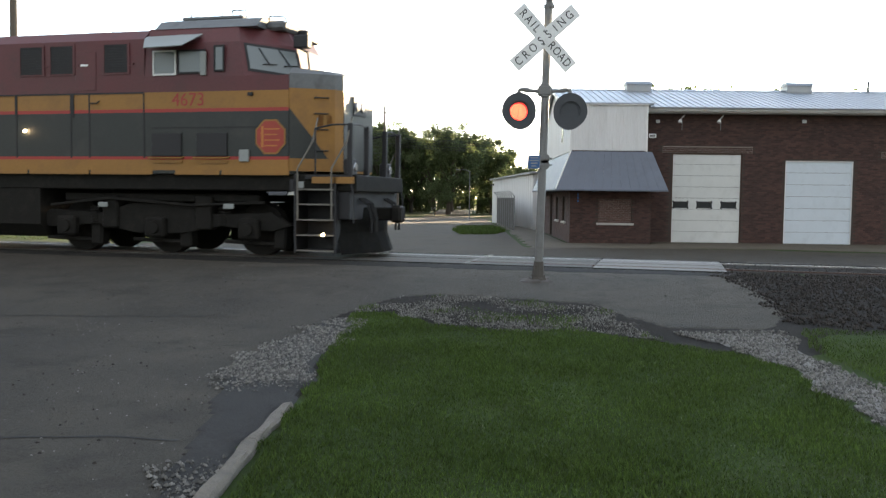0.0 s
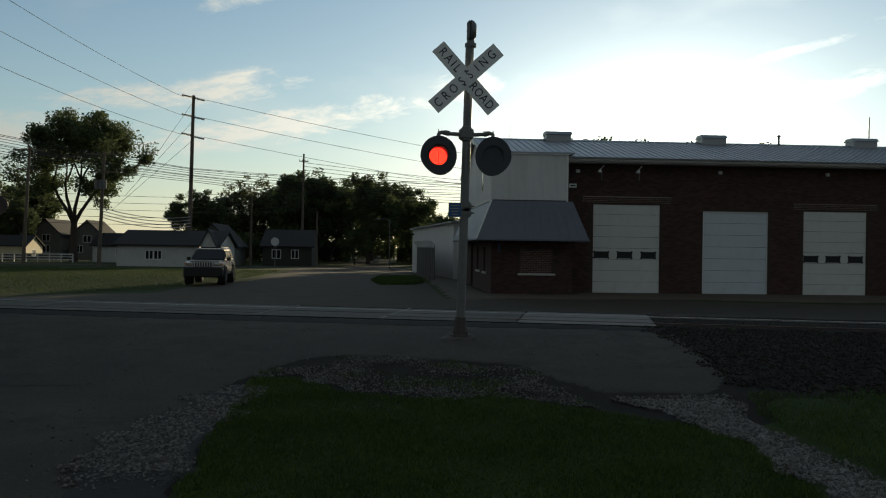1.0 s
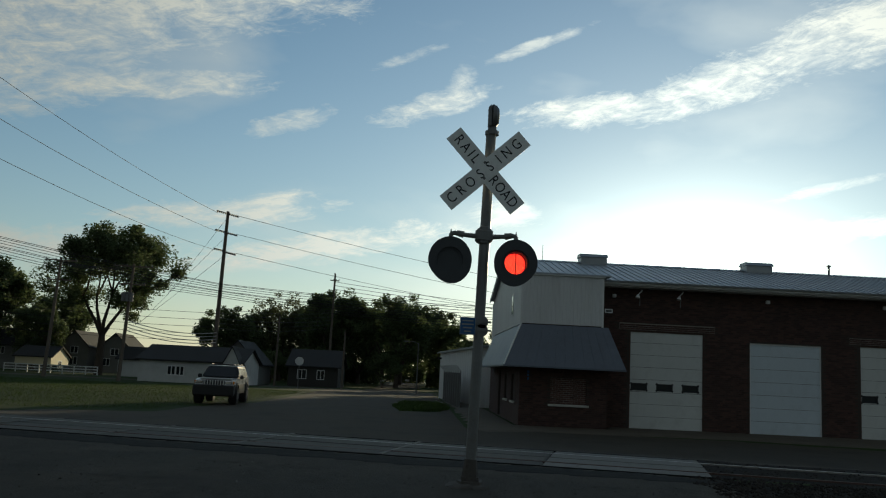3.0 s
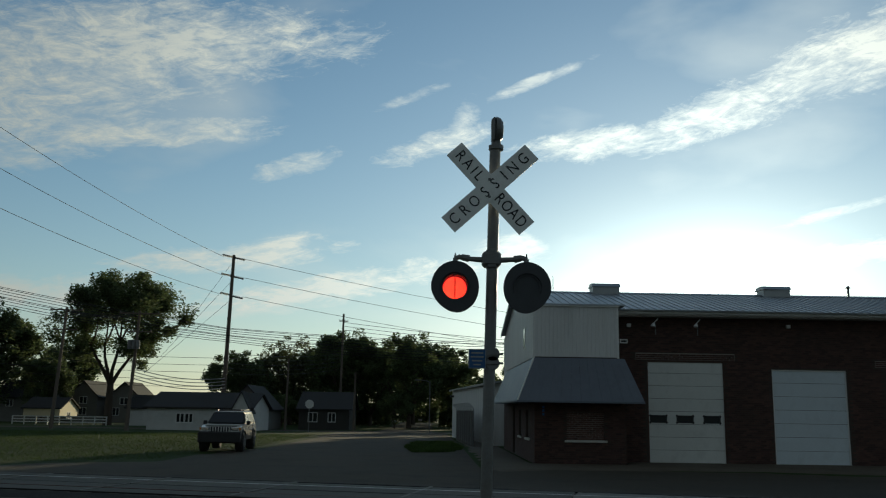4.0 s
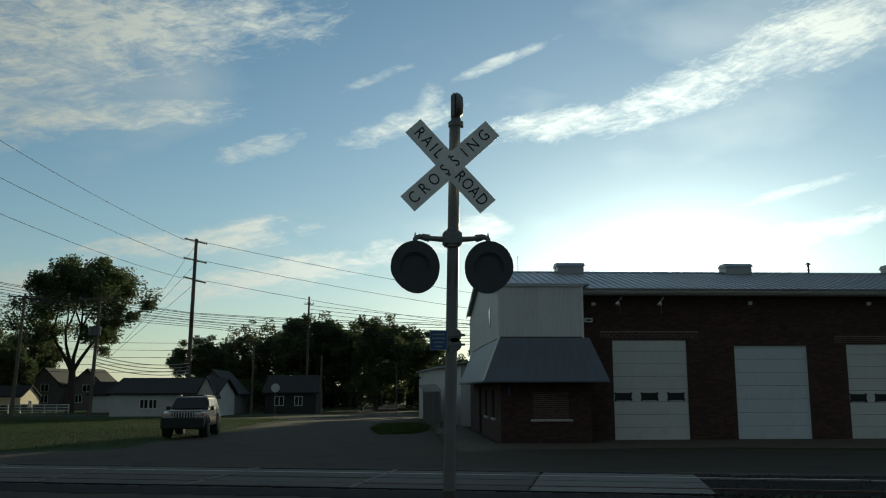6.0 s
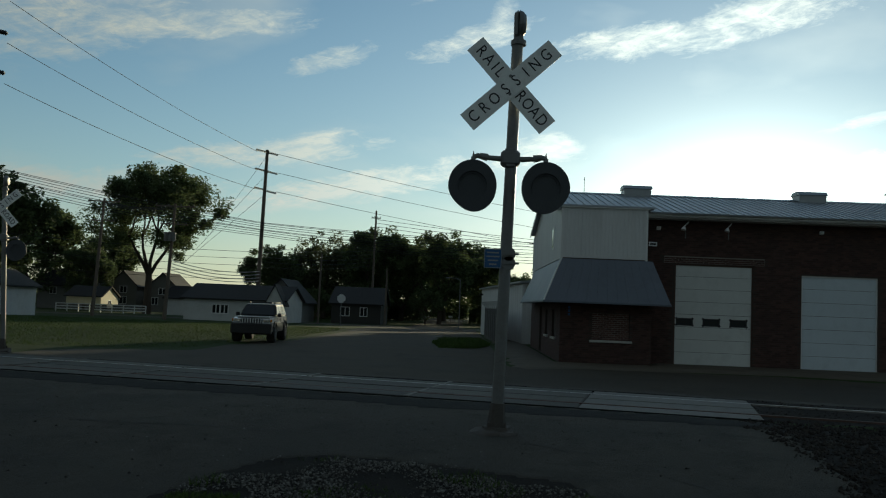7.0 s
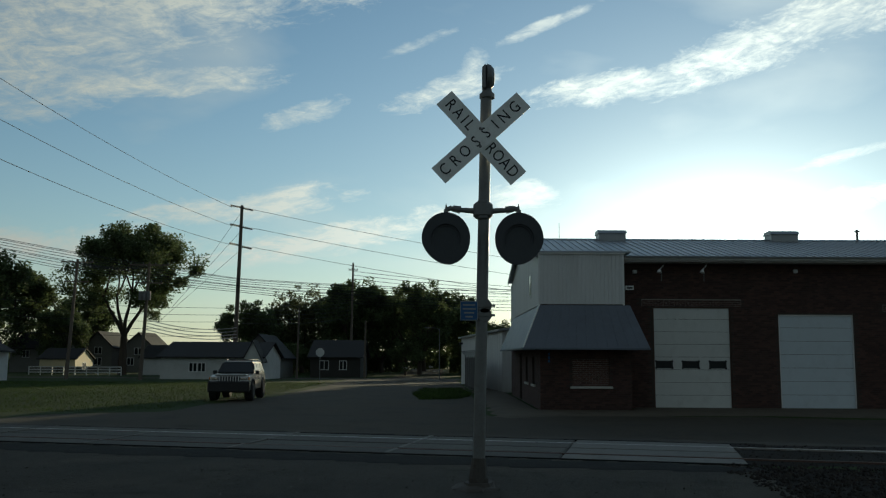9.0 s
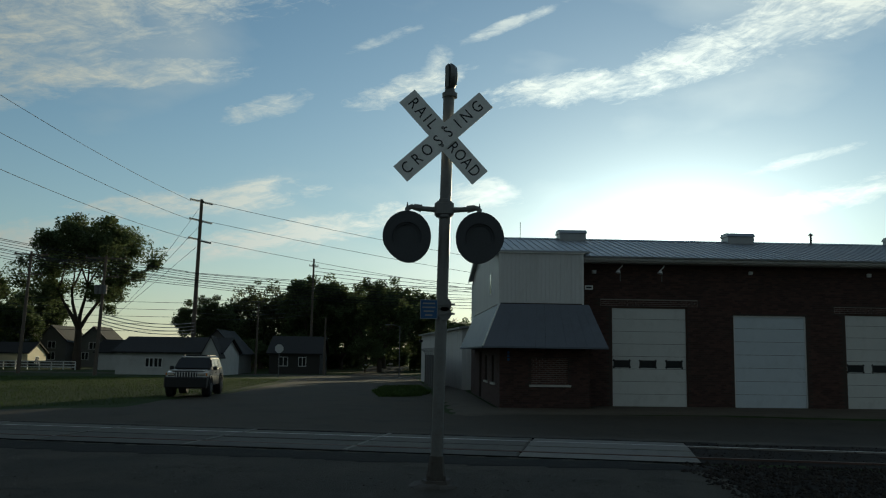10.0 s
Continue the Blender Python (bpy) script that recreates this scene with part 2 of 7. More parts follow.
def box(bm, x0, x1, y0, y1, z0, z1, bevel=0.0, m=None):
    """An axis-aligned box between the limits, with bevelled edges."""
    r = bmesh.ops.create_cube(bm, size=1.0, matrix=Matrix.Translation(((x0 + x1) / 2, (y0 + y1) / 2, (z0 + z1) / 2)) @ Matrix.Diagonal((abs(x1 - x0), abs(y1 - y0), abs(z1 - z0), 1)))
    vs = r["verts"]
    if bevel:
        es = list({e for v in vs for e in v.link_edges})
        rb = bmesh.ops.bevel(bm, geom=es, offset=bevel, segments=1, affect="EDGES")
        vs = list({v for f in rb["faces"] for v in f.verts} | {v for v in vs if v.is_valid})
    if m is not None:
        bmesh.ops.transform(bm, matrix=m, verts=vs)
    return vs


def rod(bm, a, b, r0, r1=None, seg=10, caps=True):
    """A round bar from a to b."""
    a, b = Vector(a), Vector(b)
    r1 = r0 if r1 is None else r1
    q = (b - a).to_track_quat("Z", "Y").to_matrix().to_4x4()
    bmesh.ops.create_cone(bm, cap_ends=caps, segments=seg, radius1=r0, radius2=r1, depth=(b - a).length, matrix=Matrix.Translation((a + b) / 2) @ q)


def prism(bm, outline, axis, a, b):
    """A closed outline in two axes, drawn out along the third from a to b."""
    def place(p, w):
        return {"x": (w, p[0], p[1]), "y": (p[0], w, p[1]), "z": (p[0], p[1], w)}[axis]
    lo = [bm.verts.new(place(p, a)) for p in outline]
    hi = [bm.verts.new(place(p, b)) for p in outline]
    n = len(outline)
    bm.faces.new(lo), bm.faces.new(hi)
    for i in range(n):
        bm.faces.new((lo[i], lo[(i + 1) % n], hi[(i + 1) % n], hi[i]))


def ball(bm, c, r, sub=2, squash=(1, 1, 1)):
    bmesh.ops.create_icosphere(bm, subdivisions=sub, radius=r, matrix=Matrix.Translation(c) @ Matrix.Diagonal((*squash, 1)))


def tube(bm, pts, r, seg=5):
    for p, q in zip(pts, pts[1:]):
        rod(bm, p, q, r, seg=seg, caps=False)


def text_mesh(bm, body, size, m, depth=0.003):
    """Letters as flat raised mesh, centred, lying in the xy plane of m."""
    cu = bpy.data.curves.new("letters", "FONT")
    cu.body, cu.size, cu.align_x, cu.align_y, cu.extrude = body, size, "CENTER", "CENTER", depth
    cu.resolution_u = 3
    ob = bpy.data.objects.new("letters", cu)
    scene.collection.objects.link(ob)
    bpy.context.view_layer.update()
    me = bpy.data.meshes.new_from_object(ob.evaluated_get(bpy.context.evaluated_depsgraph_get()))
    me.transform(m)
    bm.from_mesh(me)
    bpy.data.objects.remove(ob), bpy.data.curves.remove(cu), bpy.data.meshes.remove(me)


# ---- materials ----
M_EDGEDIRT = surface("damp_gutter_dirt", (0.030, 0.029, 0.027), 0.9, vary=0.35, coarse=1.5, fine=40, bump=0.5, dirt=(0.020, 0.019, 0.018), dirt_amount=0.6, spec=0.2)
M_DARKDIRT = surface("damp_earth", (0.0168, 0.0142, 0.0113), 0.92, vary=0.35, coarse=1.5, fine=40, bump=0.5, dirt=(0.0110, 0.0097, 0.0074), dirt_amount=0.7, spec=0.1)
M_GRIT = surface("limestone_grit", (0.176, 0.168, 0.152), 0.95, vary=0.35, coarse=2, fine=60, bump=0.6, dirt=(0.096, 0.088, 0.072), dirt_amount=0.6)
M_ASPHALT = surface("worn_asphalt", (0.0541, 0.0484, 0.0377), 0.9, vary=0.65, coarse=0.6, fine=55, bump=1.0, dirt=(0.0290, 0.0258, 0.0201), dirt_amount=0.8, spec=0.25)
M_STREET = surface("worn_street", (0.0501, 0.0413, 0.0278), 0.9, vary=0.25, coarse=0.25, fine=30, bump=0.4, dirt=(0.0264, 0.0217, 0.0152), dirt_amount=0.7, spec=0.25)
M_CONCRETE = surface("stained_concrete", (0.0955, 0.0813, 0.0597), 0.9, vary=0.25, coarse=0.5, fine=45, bump=0.3, dirt=(0.0515, 0.0442, 0.0321), dirt_amount=0.7, spec=0.3)
M_KERB = surface("kerb_concrete", (0.126, 0.111, 0.090), 0.92, vary=0.3, coarse=4, fine=60, bump=0.6, dirt=(0.072, 0.066, 0.054), dirt_amount=0.6, per_piece=0.15)
M_CRACK = surface("open_joint", (0.018, 0.017, 0.016), 0.95, vary=0.4, coarse=6, fine=60, bump=0.3)
M_DARKSTRIP = surface("blackish_strip", (0.0194, 0.0192, 0.0179), 0.9, vary=0.35, coarse=1.2, fine=45, bump=0.5, dirt=(0.0350, 0.0320, 0.0259), dirt_amount=0.5, spec=0.12)
M_PANELDARK = surface("tar_stained_panel", (0.0660, 0.0600, 0.0494), 0.75, vary=0.3, coarse=1.5, fine=50, bump=0.3, dirt=(0.0300, 0.0270, 0.0228), dirt_amount=0.7, per_piece=0.25, spec=0.3)
M_PANEL = surface("crossing_concrete", (0.125, 0.116, 0.100), 0.75, vary=0.25, coarse=1.5, fine=50, bump=0.3, dirt=(0.062, 0.056, 0.048), dirt_amount=0.7, per_piece=0.2)
M_GRASS = surface("turf", (0.0259, 0.0448, 0.0084), 0.95, vary=0.4, coarse=0.5, fine=30, bump=0.6, dirt=(0.0357, 0.0371, 0.0105), dirt_amount=0.5, spec=0.12)
M_BLADE = surface("grass_blade", (0.0610, 0.0960, 0.0210), 0.6, vary=0.5, coarse=0.9, fine=25, bump=0.0, per_piece=0.45, through=0.35, spec=0.12)
M_PALESTONE = surface("crushed_limestone", (0.125, 0.120, 0.108), 0.9, vary=0.25, coarse=8, fine=80, bump=0.3, per_piece=0.65)
M_BALLAST = surface("track_ballast", (0.0316, 0.0267, 0.0223), 0.9, vary=0.3, coarse=8, fine=80, bump=0.3, per_piece=0.5, spec=0.2)
M_BRICK = surface("red_brick", (0.0650, 0.0325, 0.0260), 0.85, vary=0.25, coarse=0.5, fine=40, bump=0.3, dirt=(0.0361, 0.0204, 0.0153), dirt_amount=0.6, per_piece=0.35)
M_BRICK_LIGHT = surface("infill_brick", (0.090, 0.046, 0.036), 0.85, vary=0.25, coarse=1.0, fine=40, bump=0.3, per_piece=0.3)
M_MORTAR = surface("mortar", (0.0584, 0.0432, 0.0352), 0.95, vary=0.2, bump=0.3)
M_PALEMORTAR = surface("pale_mortar", (0.26, 0.225, 0.195), 0.95, vary=0.2, bump=0.3)
M_WHITE = surface("white_siding", (0.66, 0.66, 0.65), 0.55, vary=0.08, coarse=0.9, fine=25, bump=0.05, dirt=(0.46, 0.45, 0.43), dirt_amount=0.35, stretch=(1, 1, 0.2))
M_DOOR = surface("garage_door_cream", (0.62, 0.63, 0.60), 0.45, vary=0.07, coarse=0.7, fine=20, bump=0.05, dirt=(0.42, 0.42, 0.39), dirt_amount=0.35)
M_DOORBLUE = surface("garage_door_bluish", (0.58, 0.64, 0.68), 0.4, vary=0.07, coarse=0.7, fine=20, bump=0.05, dirt=(0.42, 0.46, 0.48), dirt_amount=0.3)
M_ROOF = surface("ribbed_metal_roof", (0.34, 0.36, 0.38), 0.42, metal=0.5, vary=0.12, coarse=0.4, fine=20, bump=0.05, dirt=(0.24, 0.24, 0.24), dirt_amount=0.3)
M_AWNING = surface("blue_grey_awning_metal", (0.12, 0.14, 0.175), 0.5, metal=0.1, vary=0.12, coarse=0.8, fine=20, bump=0.06, dirt=(0.09, 0.1, 0.12), dirt_amount=0.4)
M_GALV = surface("galvanised_steel", (0.170, 0.174, 0.174), 0.5, metal=0.45, vary=0.2, coarse=2, fine=40, bump=0.08, dirt=(0.111, 0.093, 0.076), dirt_amount=0.45)
M_BACKING = surface("weathered_black_plate", (0.045, 0.05, 0.058), 0.55, vary=0.25, coarse=3, fine=40, bump=0.06)
M_BLACK = surface("matt_black_paint", (0.014, 0.014, 0.016), 0.6, vary=0.3, coarse=2, fine=30, bump=0.1)
M_SIGN = surface("sign_white_sheet", (0.84, 0.85, 0.84), 0.5, vary=0.06, coarse=3, fine=40, bump=0.03, dirt=(0.42, 0.41, 0.38), dirt_amount=0.3)
M_LETTER = surface("sign_black_letter", (0.02, 0.022, 0.026), 0.5, vary=0.2, bump=0.02)
M_BLUE = surface("notice_blue", (0.02, 0.09, 0.24), 0.45, vary=0.1, coarse=5, bump=0.02)
M_LIT = glowing("lit_red_points", (1.0, 0.09, 0.035), 2.3)
M_REDLENS = glowing("lit_red_lens", (1.0, 0.012, 0.025), 0.55)
M_SHUTTER = surface("dark_lens_cover", (0.045, 0.05, 0.058), 0.55, vary=0.2, coarse=8, fine=90, bump=0.1)
M_STEEL = surface("rail_steel", (0.26, 0.24, 0.22), 0.4, metal=0.9, vary=0.2, coarse=3, fine=40, bump=0.05)
M_RUST = surface("rusty_steel", (0.10, 0.06, 0.045), 0.8, metal=0.3, vary=0.35, coarse=3, fine=40, bump=0.2)
M_BASE = surface("weathered_cast_base", (0.072, 0.065, 0.057), 0.85, vary=0.3, coarse=4, fine=40, bump=0.25, dirt=(0.042, 0.030, 0.024), dirt_amount=0.6)
M_TIE = surface("creosoted_timber", (0.045, 0.036, 0.03), 0.9, vary=0.4, coarse=3, fine=30, bump=0.4, stretch=(6, 0.5, 3), per_piece=0.25)
M_WOOD = surface("weathered_pole_wood", (0.135, 0.110, 0.088), 0.9, vary=0.3, coarse=1.5, fine=20, bump=0.4, stretch=(3, 3, 0.3))
M_WIRE = surface("black_cable", (0.02, 0.02, 0.02), 0.6, vary=0.1, bump=0.0)
M_CABLE = surface("pale_service_cable", (0.45, 0.44, 0.42), 0.6, vary=0.1, bump=0.0)
M_DARKGLASS = glassy("dark_window_glass", (0.02, 0.025, 0.03), 0.1)
M_CHROME = glassy("bright_metal", (0.7, 0.7, 0.7), 0.15, 1.0)
M_TRIM = surface("white_trim_paint", (0.72, 0.72, 0.70), 0.45, vary=0.08, coarse=2, bump=0.03, dirt=(0.45, 0.44, 0.41), dirt_amount=0.3)
M_KERBSILL = surface("pale_stone_sill", (0.50, 0.48, 0.44), 0.85, vary=0.2, coarse=3, fine=50, bump=0.3, dirt=(0.3, 0.28, 0.25), dirt_amount=0.5)
M_FENCE = surface("dark_fence_slat", (0.045, 0.04, 0.036), 0.8, vary=0.25, coarse=2, bump=0.2, per_piece=0.3)
M_LOCO_RED = surface("loco_dark_red", (0.102, 0.025, 0.028), 0.5, vary=0.2, coarse=0.8, fine=20, bump=0.05, dirt=(0.057, 0.025, 0.025), dirt_amount=0.5)
M_LOCO_YELLOW = surface("loco_yellow", (0.279, 0.135, 0.025), 0.5, vary=0.15, coarse=0.8, fine=20, bump=0.04, dirt=(0.164, 0.082, 0.025), dirt_amount=0.45)
M_LOCO_BLACK = surface("loco_black", (0.02, 0.024, 0.022), 0.5, vary=0.25, coarse=0.8, fine=20, bump=0.05, dirt=(0.04, 0.038, 0.034), dirt_amount=0.5)
M_LOCO_LINE = surface("loco_line_red", (0.33, 0.03, 0.025), 0.5, vary=0.15, coarse=1, bump=0.02)
M_LOCO_GREY = surface("loco_roof_grey", (0.139, 0.148, 0.152), 0.6, vary=0.2, coarse=1, fine=20, bump=0.05, dirt=(0.053, 0.051, 0.048), dirt_amount=0.5)
M_TRUCK = surface("grimy_underframe", (0.0130, 0.0120, 0.0100), 0.8, vary=0.4, coarse=2, fine=25, bump=0.25, dirt=(0.0260, 0.0230, 0.0190), dirt_amount=0.6, spec=0.2)
M_BLIND = surface("sun_visor_grey", (0.26, 0.28, 0.27), 0.55, vary=0.1, coarse=2, bump=0.03)
M_LAMPGLOW = glowing("warm_step_light", (1.0, 0.72, 0.4), 9.0)
M_CABGLASS = glassy("loco_window_glass", (0.20, 0.23, 0.24), 0.08)
M_JEEP = surface("suv_white_paint", (0.60, 0.60, 0.59), 0.2, vary=0.06, coarse=2, bump=0.0, dirt=(0.25, 0.24, 0.22), dirt_amount=0.35)
M_JEEPTRIM = surface("suv_dark_cladding", (0.0123, 0.0123, 0.0133), 0.6, vary=0.15, coarse=3, bump=0.1)
M_TYRE = surface("tyre_rubber", (0.02, 0.02, 0.02), 0.85, vary=0.25, coarse=6, bump=0.2)
M_BARK = surface("tree_bark", (0.075, 0.058, 0.043), 0.95, vary=0.35, coarse=2, fine=15, bump=0.5, stretch=(2, 2, 0.4))
M_LEAF = surface("tree_leaf", (0.105, 0.135, 0.058), 0.6, vary=0.25, coarse=0.3, fine=4, bump=0.0, per_piece=0.4, through=0.5, spec=0.25)
M_LEAF_PALE = surface("tree_leaf_pale", (0.11, 0.12, 0.05), 0.6, vary=0.25, coarse=0.3, fine=4, bump=0.0, per_piece=0.4, through=0.45)
M_HOUSE_BROWN = surface("house_brown_siding", (0.045, 0.042, 0.037), 0.8, vary=0.15, coarse=0.5, fine=12, bump=0.1)
M_SHINGLE = surface("dark_shingles", (0.0248, 0.0234, 0.0225), 0.9, vary=0.3, coarse=0.8, fine=12, bump=0.4)
M_HOUSE_WHITE = surface("house_white_paint", (0.55, 0.55, 0.53), 0.7, vary=0.12, coarse=0.5, fine=12, bump=0.1, dirt=(0.38, 0.37, 0.34), dirt_amount=0.4)
M_HOUSE_TAN = surface("house_tan_siding", (0.17, 0.165, 0.15), 0.75, vary=0.12, coarse=0.5, fine=12, bump=0.1, dirt=(0.11, 0.105, 0.09), dirt_amount=0.4)
M_HOUSE_YELLOW = surface("house_cream_siding", (0.72, 0.64, 0.44), 0.75, vary=0.12, coarse=0.5, fine=12, bump=0.1)
M_STOPRED = surface("stop_sign_back", (0.55, 0.55, 0.56), 0.5, metal=0.3, vary=0.1, bump=0.02)
M_EMBLEM = surface("emblem_red", (0.328, 0.041, 0.025), 0.5, vary=0.15, coarse=2, bump=0.02, dirt=(0.164, 0.041, 0.025), dirt_amount=0.4)
M_EMBLEM_BAR = surface("emblem_gold", (0.45, 0.16, 0.03), 0.5, vary=0.15, coarse=2, bump=0.02)
M_STEPEDGE = surface("worn_step_edge", (0.15, 0.14, 0.12), 0.6, vary=0.3, coarse=6, bump=0.1)
M_RAILWHITE = surface("rail_white_paint", (0.16, 0.15, 0.13), 0.5, vary=0.2, coarse=6, bump=0.05)
M_AMBER = glassy("amber_lens", (0.55, 0.2, 0.02), 0.2)


# ---- the lie of the land ----
TRACK_SLOPE, TRACK_Y, RAIL_Z = -0.235, 4.2, 0.60
U = Vector((1, TRACK_SLOPE, 0)).normalized()        # along the track, to the east
V = Vector((-U.y, U.x, 0))                          # across it, away from the first eye
TRACK = Matrix.Translation((0, TRACK_Y, RAIL_Z)) @ Matrix.Rotation(math.atan(TRACK_SLOPE), 4, "Z")


def smooth(a, b, x):
    t = min(max((x - a) / (b - a), 0), 1)
    return t * t * (3 - 2 * t)


def land(x, y):
    """Height of the ground: a low track bed between the lawn and the street."""
    d = (Vector((x, y - TRACK_Y, 0))).dot(V)
    h = 0.32 + 0.25 * smooth(-9.7, -3.2, d) if d < 0 else 0.57
    if d > 1.2:
        h = 0.57 * (1 - smooth(1.2, 8.0, d))
    h -= 0.9 * smooth(28, 130, y)
    return h


def axis_steps(lo, hi, near0, near1, fine, coarse):
    out = [near0 + fine * i for i in range(int((near1 - near0) / fine) + 1)]
    step, v = fine, out[-1]
    while v < hi:
        step = min(step * 1.25, coarse)
        v += step
        out.append(v)
    step, v = fine, near0
    while v > lo:
        step = min(step * 1.25, coarse)
        v -= step
        out.insert(0, v)
    return out


def inside(poly, x, y):
    hit = False
    for (x0, y0), (x1, y1) in zip(poly, poly[1:] + poly[:1]):
        if (y0 > y) != (y1 > y) and x < x0 + (y - y0) / (y1 - y0) * (x1 - x0):
            hit = not hit
    return hit


def wobble(x, y, amount, size=1.0):
    return (x + amount * noise.noise((x / size, y / size, 3.1)), y + amount * noise.noise((x / size, y / size, 8.7)))


def covering(name, poly, cell, material, lift, label, category, ragged=0.0, size=1.0, kind="structure", skip=()):
    """A sheet over the land inside a plan outline; its cut edges are worn ragged and dropped into the soil."""
    bm = bmesh.new()
    xs, ys = [p[0] for p in poly], [p[1] for p in poly]
    nx, ny = int((max(xs) - min(xs)) / cell) + 2, int((max(ys) - min(ys)) / cell) + 2
    x0, y0 = min(xs) - cell / 2, min(ys) - cell / 2
    verts = {}

    def vert(i, j):
        if (i, j) not in verts:
            x, y = x0 + i * cell, y0 + j * cell
            verts[i, j] = bm.verts.new((x, y, land(x, y) + lift))
        return verts[i, j]
    for i in range(nx):
        for j in range(ny):
            c = wobble(x0 + (i + 0.5) * cell, y0 + (j + 0.5) * cell, ragged, size)
            if inside(poly, *c) and not any(inside(s, *c) for s in skip):
                bm.faces.new((vert(i, j), vert(i + 1, j), vert(i + 1, j + 1), vert(i, j + 1)))
    for _ in range(6):
        rim = [v for v in bm.verts if v.is_boundary]
        new_at = {}
        for v in rim:
            near = [e.other_vert(v).co for e in v.link_edges if e.is_boundary]
            if len(near) == 2:
                new_at[v] = (v.co * 2 + near[0] + near[1]) / 4
        for v, co in new_at.items():
            v.co.x, v.co.y = co.x, co.y
    for v in bm.verts:
        v.co.z = land(v.co.x, v.co.y) + (lift if not v.is_boundary else -0.02)
    return structure(name, bm, material, label, category, smooth=True, kind=kind)


XS = axis_steps(-2600, 2600, -26, 26, 0.5, 300)
YS = axis_steps(-2600, 2600, -20, 40, 0.5, 300)
bm = bmesh.new()
grid = [[bm.verts.new((x, y, land(x, y))) for y in YS] for x in XS]
for i in range(len(XS) - 1):
    for j in range(len(YS) - 1):
        bm.faces.new((grid[i][j], grid[i + 1][j], grid[i + 1][j + 1], grid[i][j + 1]))
structure("ground", bm, M_GRASS, "short grass and earth running to the horizon", "ground", smooth=True)


def track_y(x, d):
    return TRACK_Y + TRACK_SLOPE * x + d / U.x


NEAR_ROAD = [(-14, -22), (-2.75, -22), (-2.72, -7.4), (-2.95, -6.4), (-2.85, -3.2), (-2.3, -1.75), (-1.75, -1.45), (-0.7, -1.75), (0.4, -2.25), (0.62, -3.1), (1.0, -3.75), (2.2, -3.85),
             (2.72, -3.0), (3.15, -0.4), (3.4, track_y(3.4, -1.33)), (-14, track_y(-14, -1.33))]
LAWN = [(-2.5, -22), (-2.5, -7.3), (-2.62, -5.2), (-2.7, -2.85), (-2.2, -2.85), (-1.7, -3.65), (-1.0, -3.9), (-0.1, -3.8), (0.4, -4.3), (0.9, -4.68), (1.35, -4.95), (1.7, -5.7), (1.6, -6.7), (1.5, -8), (1.4, -22)]
RIGHT_LAWN = [(2.55, -3.7), (3.4, -3.95), (12, -3.6), (12, -22), (2.3, -22), (2.25, -6.4), (2.2, -5.0)]
STREET = [(-14, track_y(-14, 1.33)), (60, track_y(60, 1.33)), (60, 19.0), (14.7, 18.8), (10.5, 20.0), (3.0, 20.2), (1.6, 19.4), (1.4, 20), (1.1, 80), (1.1, 84), (60, 84), (60, 92), (0, 92), (0, 190), (-7, 190), (-7.5, 92),
          (-90, 92), (-90, 84), (-10.6, 82), (-8.9, 52), (-8.6, 33), (-10.0, 28), (-10.2, 21.6), (-14, 19.5)]
ISLAND = [(-2.0, 35), (-1.5, 42.5), (0.6, 43.5), (0.9, 34), (0.3, 31), (-1.5, 30)]
WALK = [(1.15, 17.9), (3.0, 19.4), (10.5, 20.4), (14.7, 19.3), (60, 19.3), (60, 24.6), (6.6, 24.6), (6.6, 23.1), (3.0, 23.1), (3.0, 62), (1.15, 62)]
VERGE = [(-3.3, -9.2), (-3.1, -1.2), (-2, 0.5), (3.4, 1.2), (3.9, -4.3), (2.7, -4.6), (2.2, -5.4), (1.2, -5.4), (0, -4.6), (-2.3, -4.2), (-2.55, -9.2)]
covering("verge", VERGE, 0.16, M_DARKDIRT, 0.004, "worn dark earth between street and lawn", "bare earth", 0.12, 0.4)
covering("trackside_dirt", [(-15, track_y(-15, -1.5)), (44, track_y(44, -1.5)), (44, track_y(44, 2.9)), (-15, track_y(-15, 2.6))], 0.3, M_DARKDIRT, 0.006, "dark dirt along the far rail", "bare earth", 0.12, 0.5)
covering("road", NEAR_ROAD, 0.09, M_ASPHALT, 0.012, "worn cracked grey asphalt street before the crossing", "road", 0.10, 0.5)
# darker strip along the near edge of the crossing panels
covering("road_patch", [(-14, track_y(-14, -2.35)), (-14, track_y(-14, -1.4)), (3.6, track_y(3.6, -1.4)), (3.5, track_y(3.5, -2.2)), (2, track_y(2, -2.4)), (0, track_y(0, -2.55)), (-5, track_y(-5, -2.6))], 0.14, M_DARKSTRIP, 0.018, "dark worn tar strip along the crossing panels", "road", 0.12, 0.5)
covering("road_far", STREET, 0.5, M_STREET, 0.014, "worn grey concrete street beyond the tracks", "road", 0.15, 1.5)
covering("pavement", WALK, 0.35, M_CONCRETE, 0.05, "stained concrete apron and pavement round the garage", "pavement", 0.05, 1.0)
covering("traffic_island", ISLAND, 0.25, M_GRASS, 0.045, "low oval island of grass in the street", "island", 0.15, 0.8)
covering("lawn", LAWN, 0.16, M_GRASS, 0.02, "trimmed green lawn beside the street", "lawn", 0.12, 0.4)
covering("lawn_east", RIGHT_LAWN, 0.25, M_GRASS, 0.02, "green lawn beside the ballast", "lawn", 0.12, 0.4)
PATH_STRIP = [(1.05, -3.85), (2.3, -3.9), (2.15, -5.0), (2.25, -6.4), (2.35, -12), (1.5, -12), (1.6, -6.7), (1.72, -5.7)]
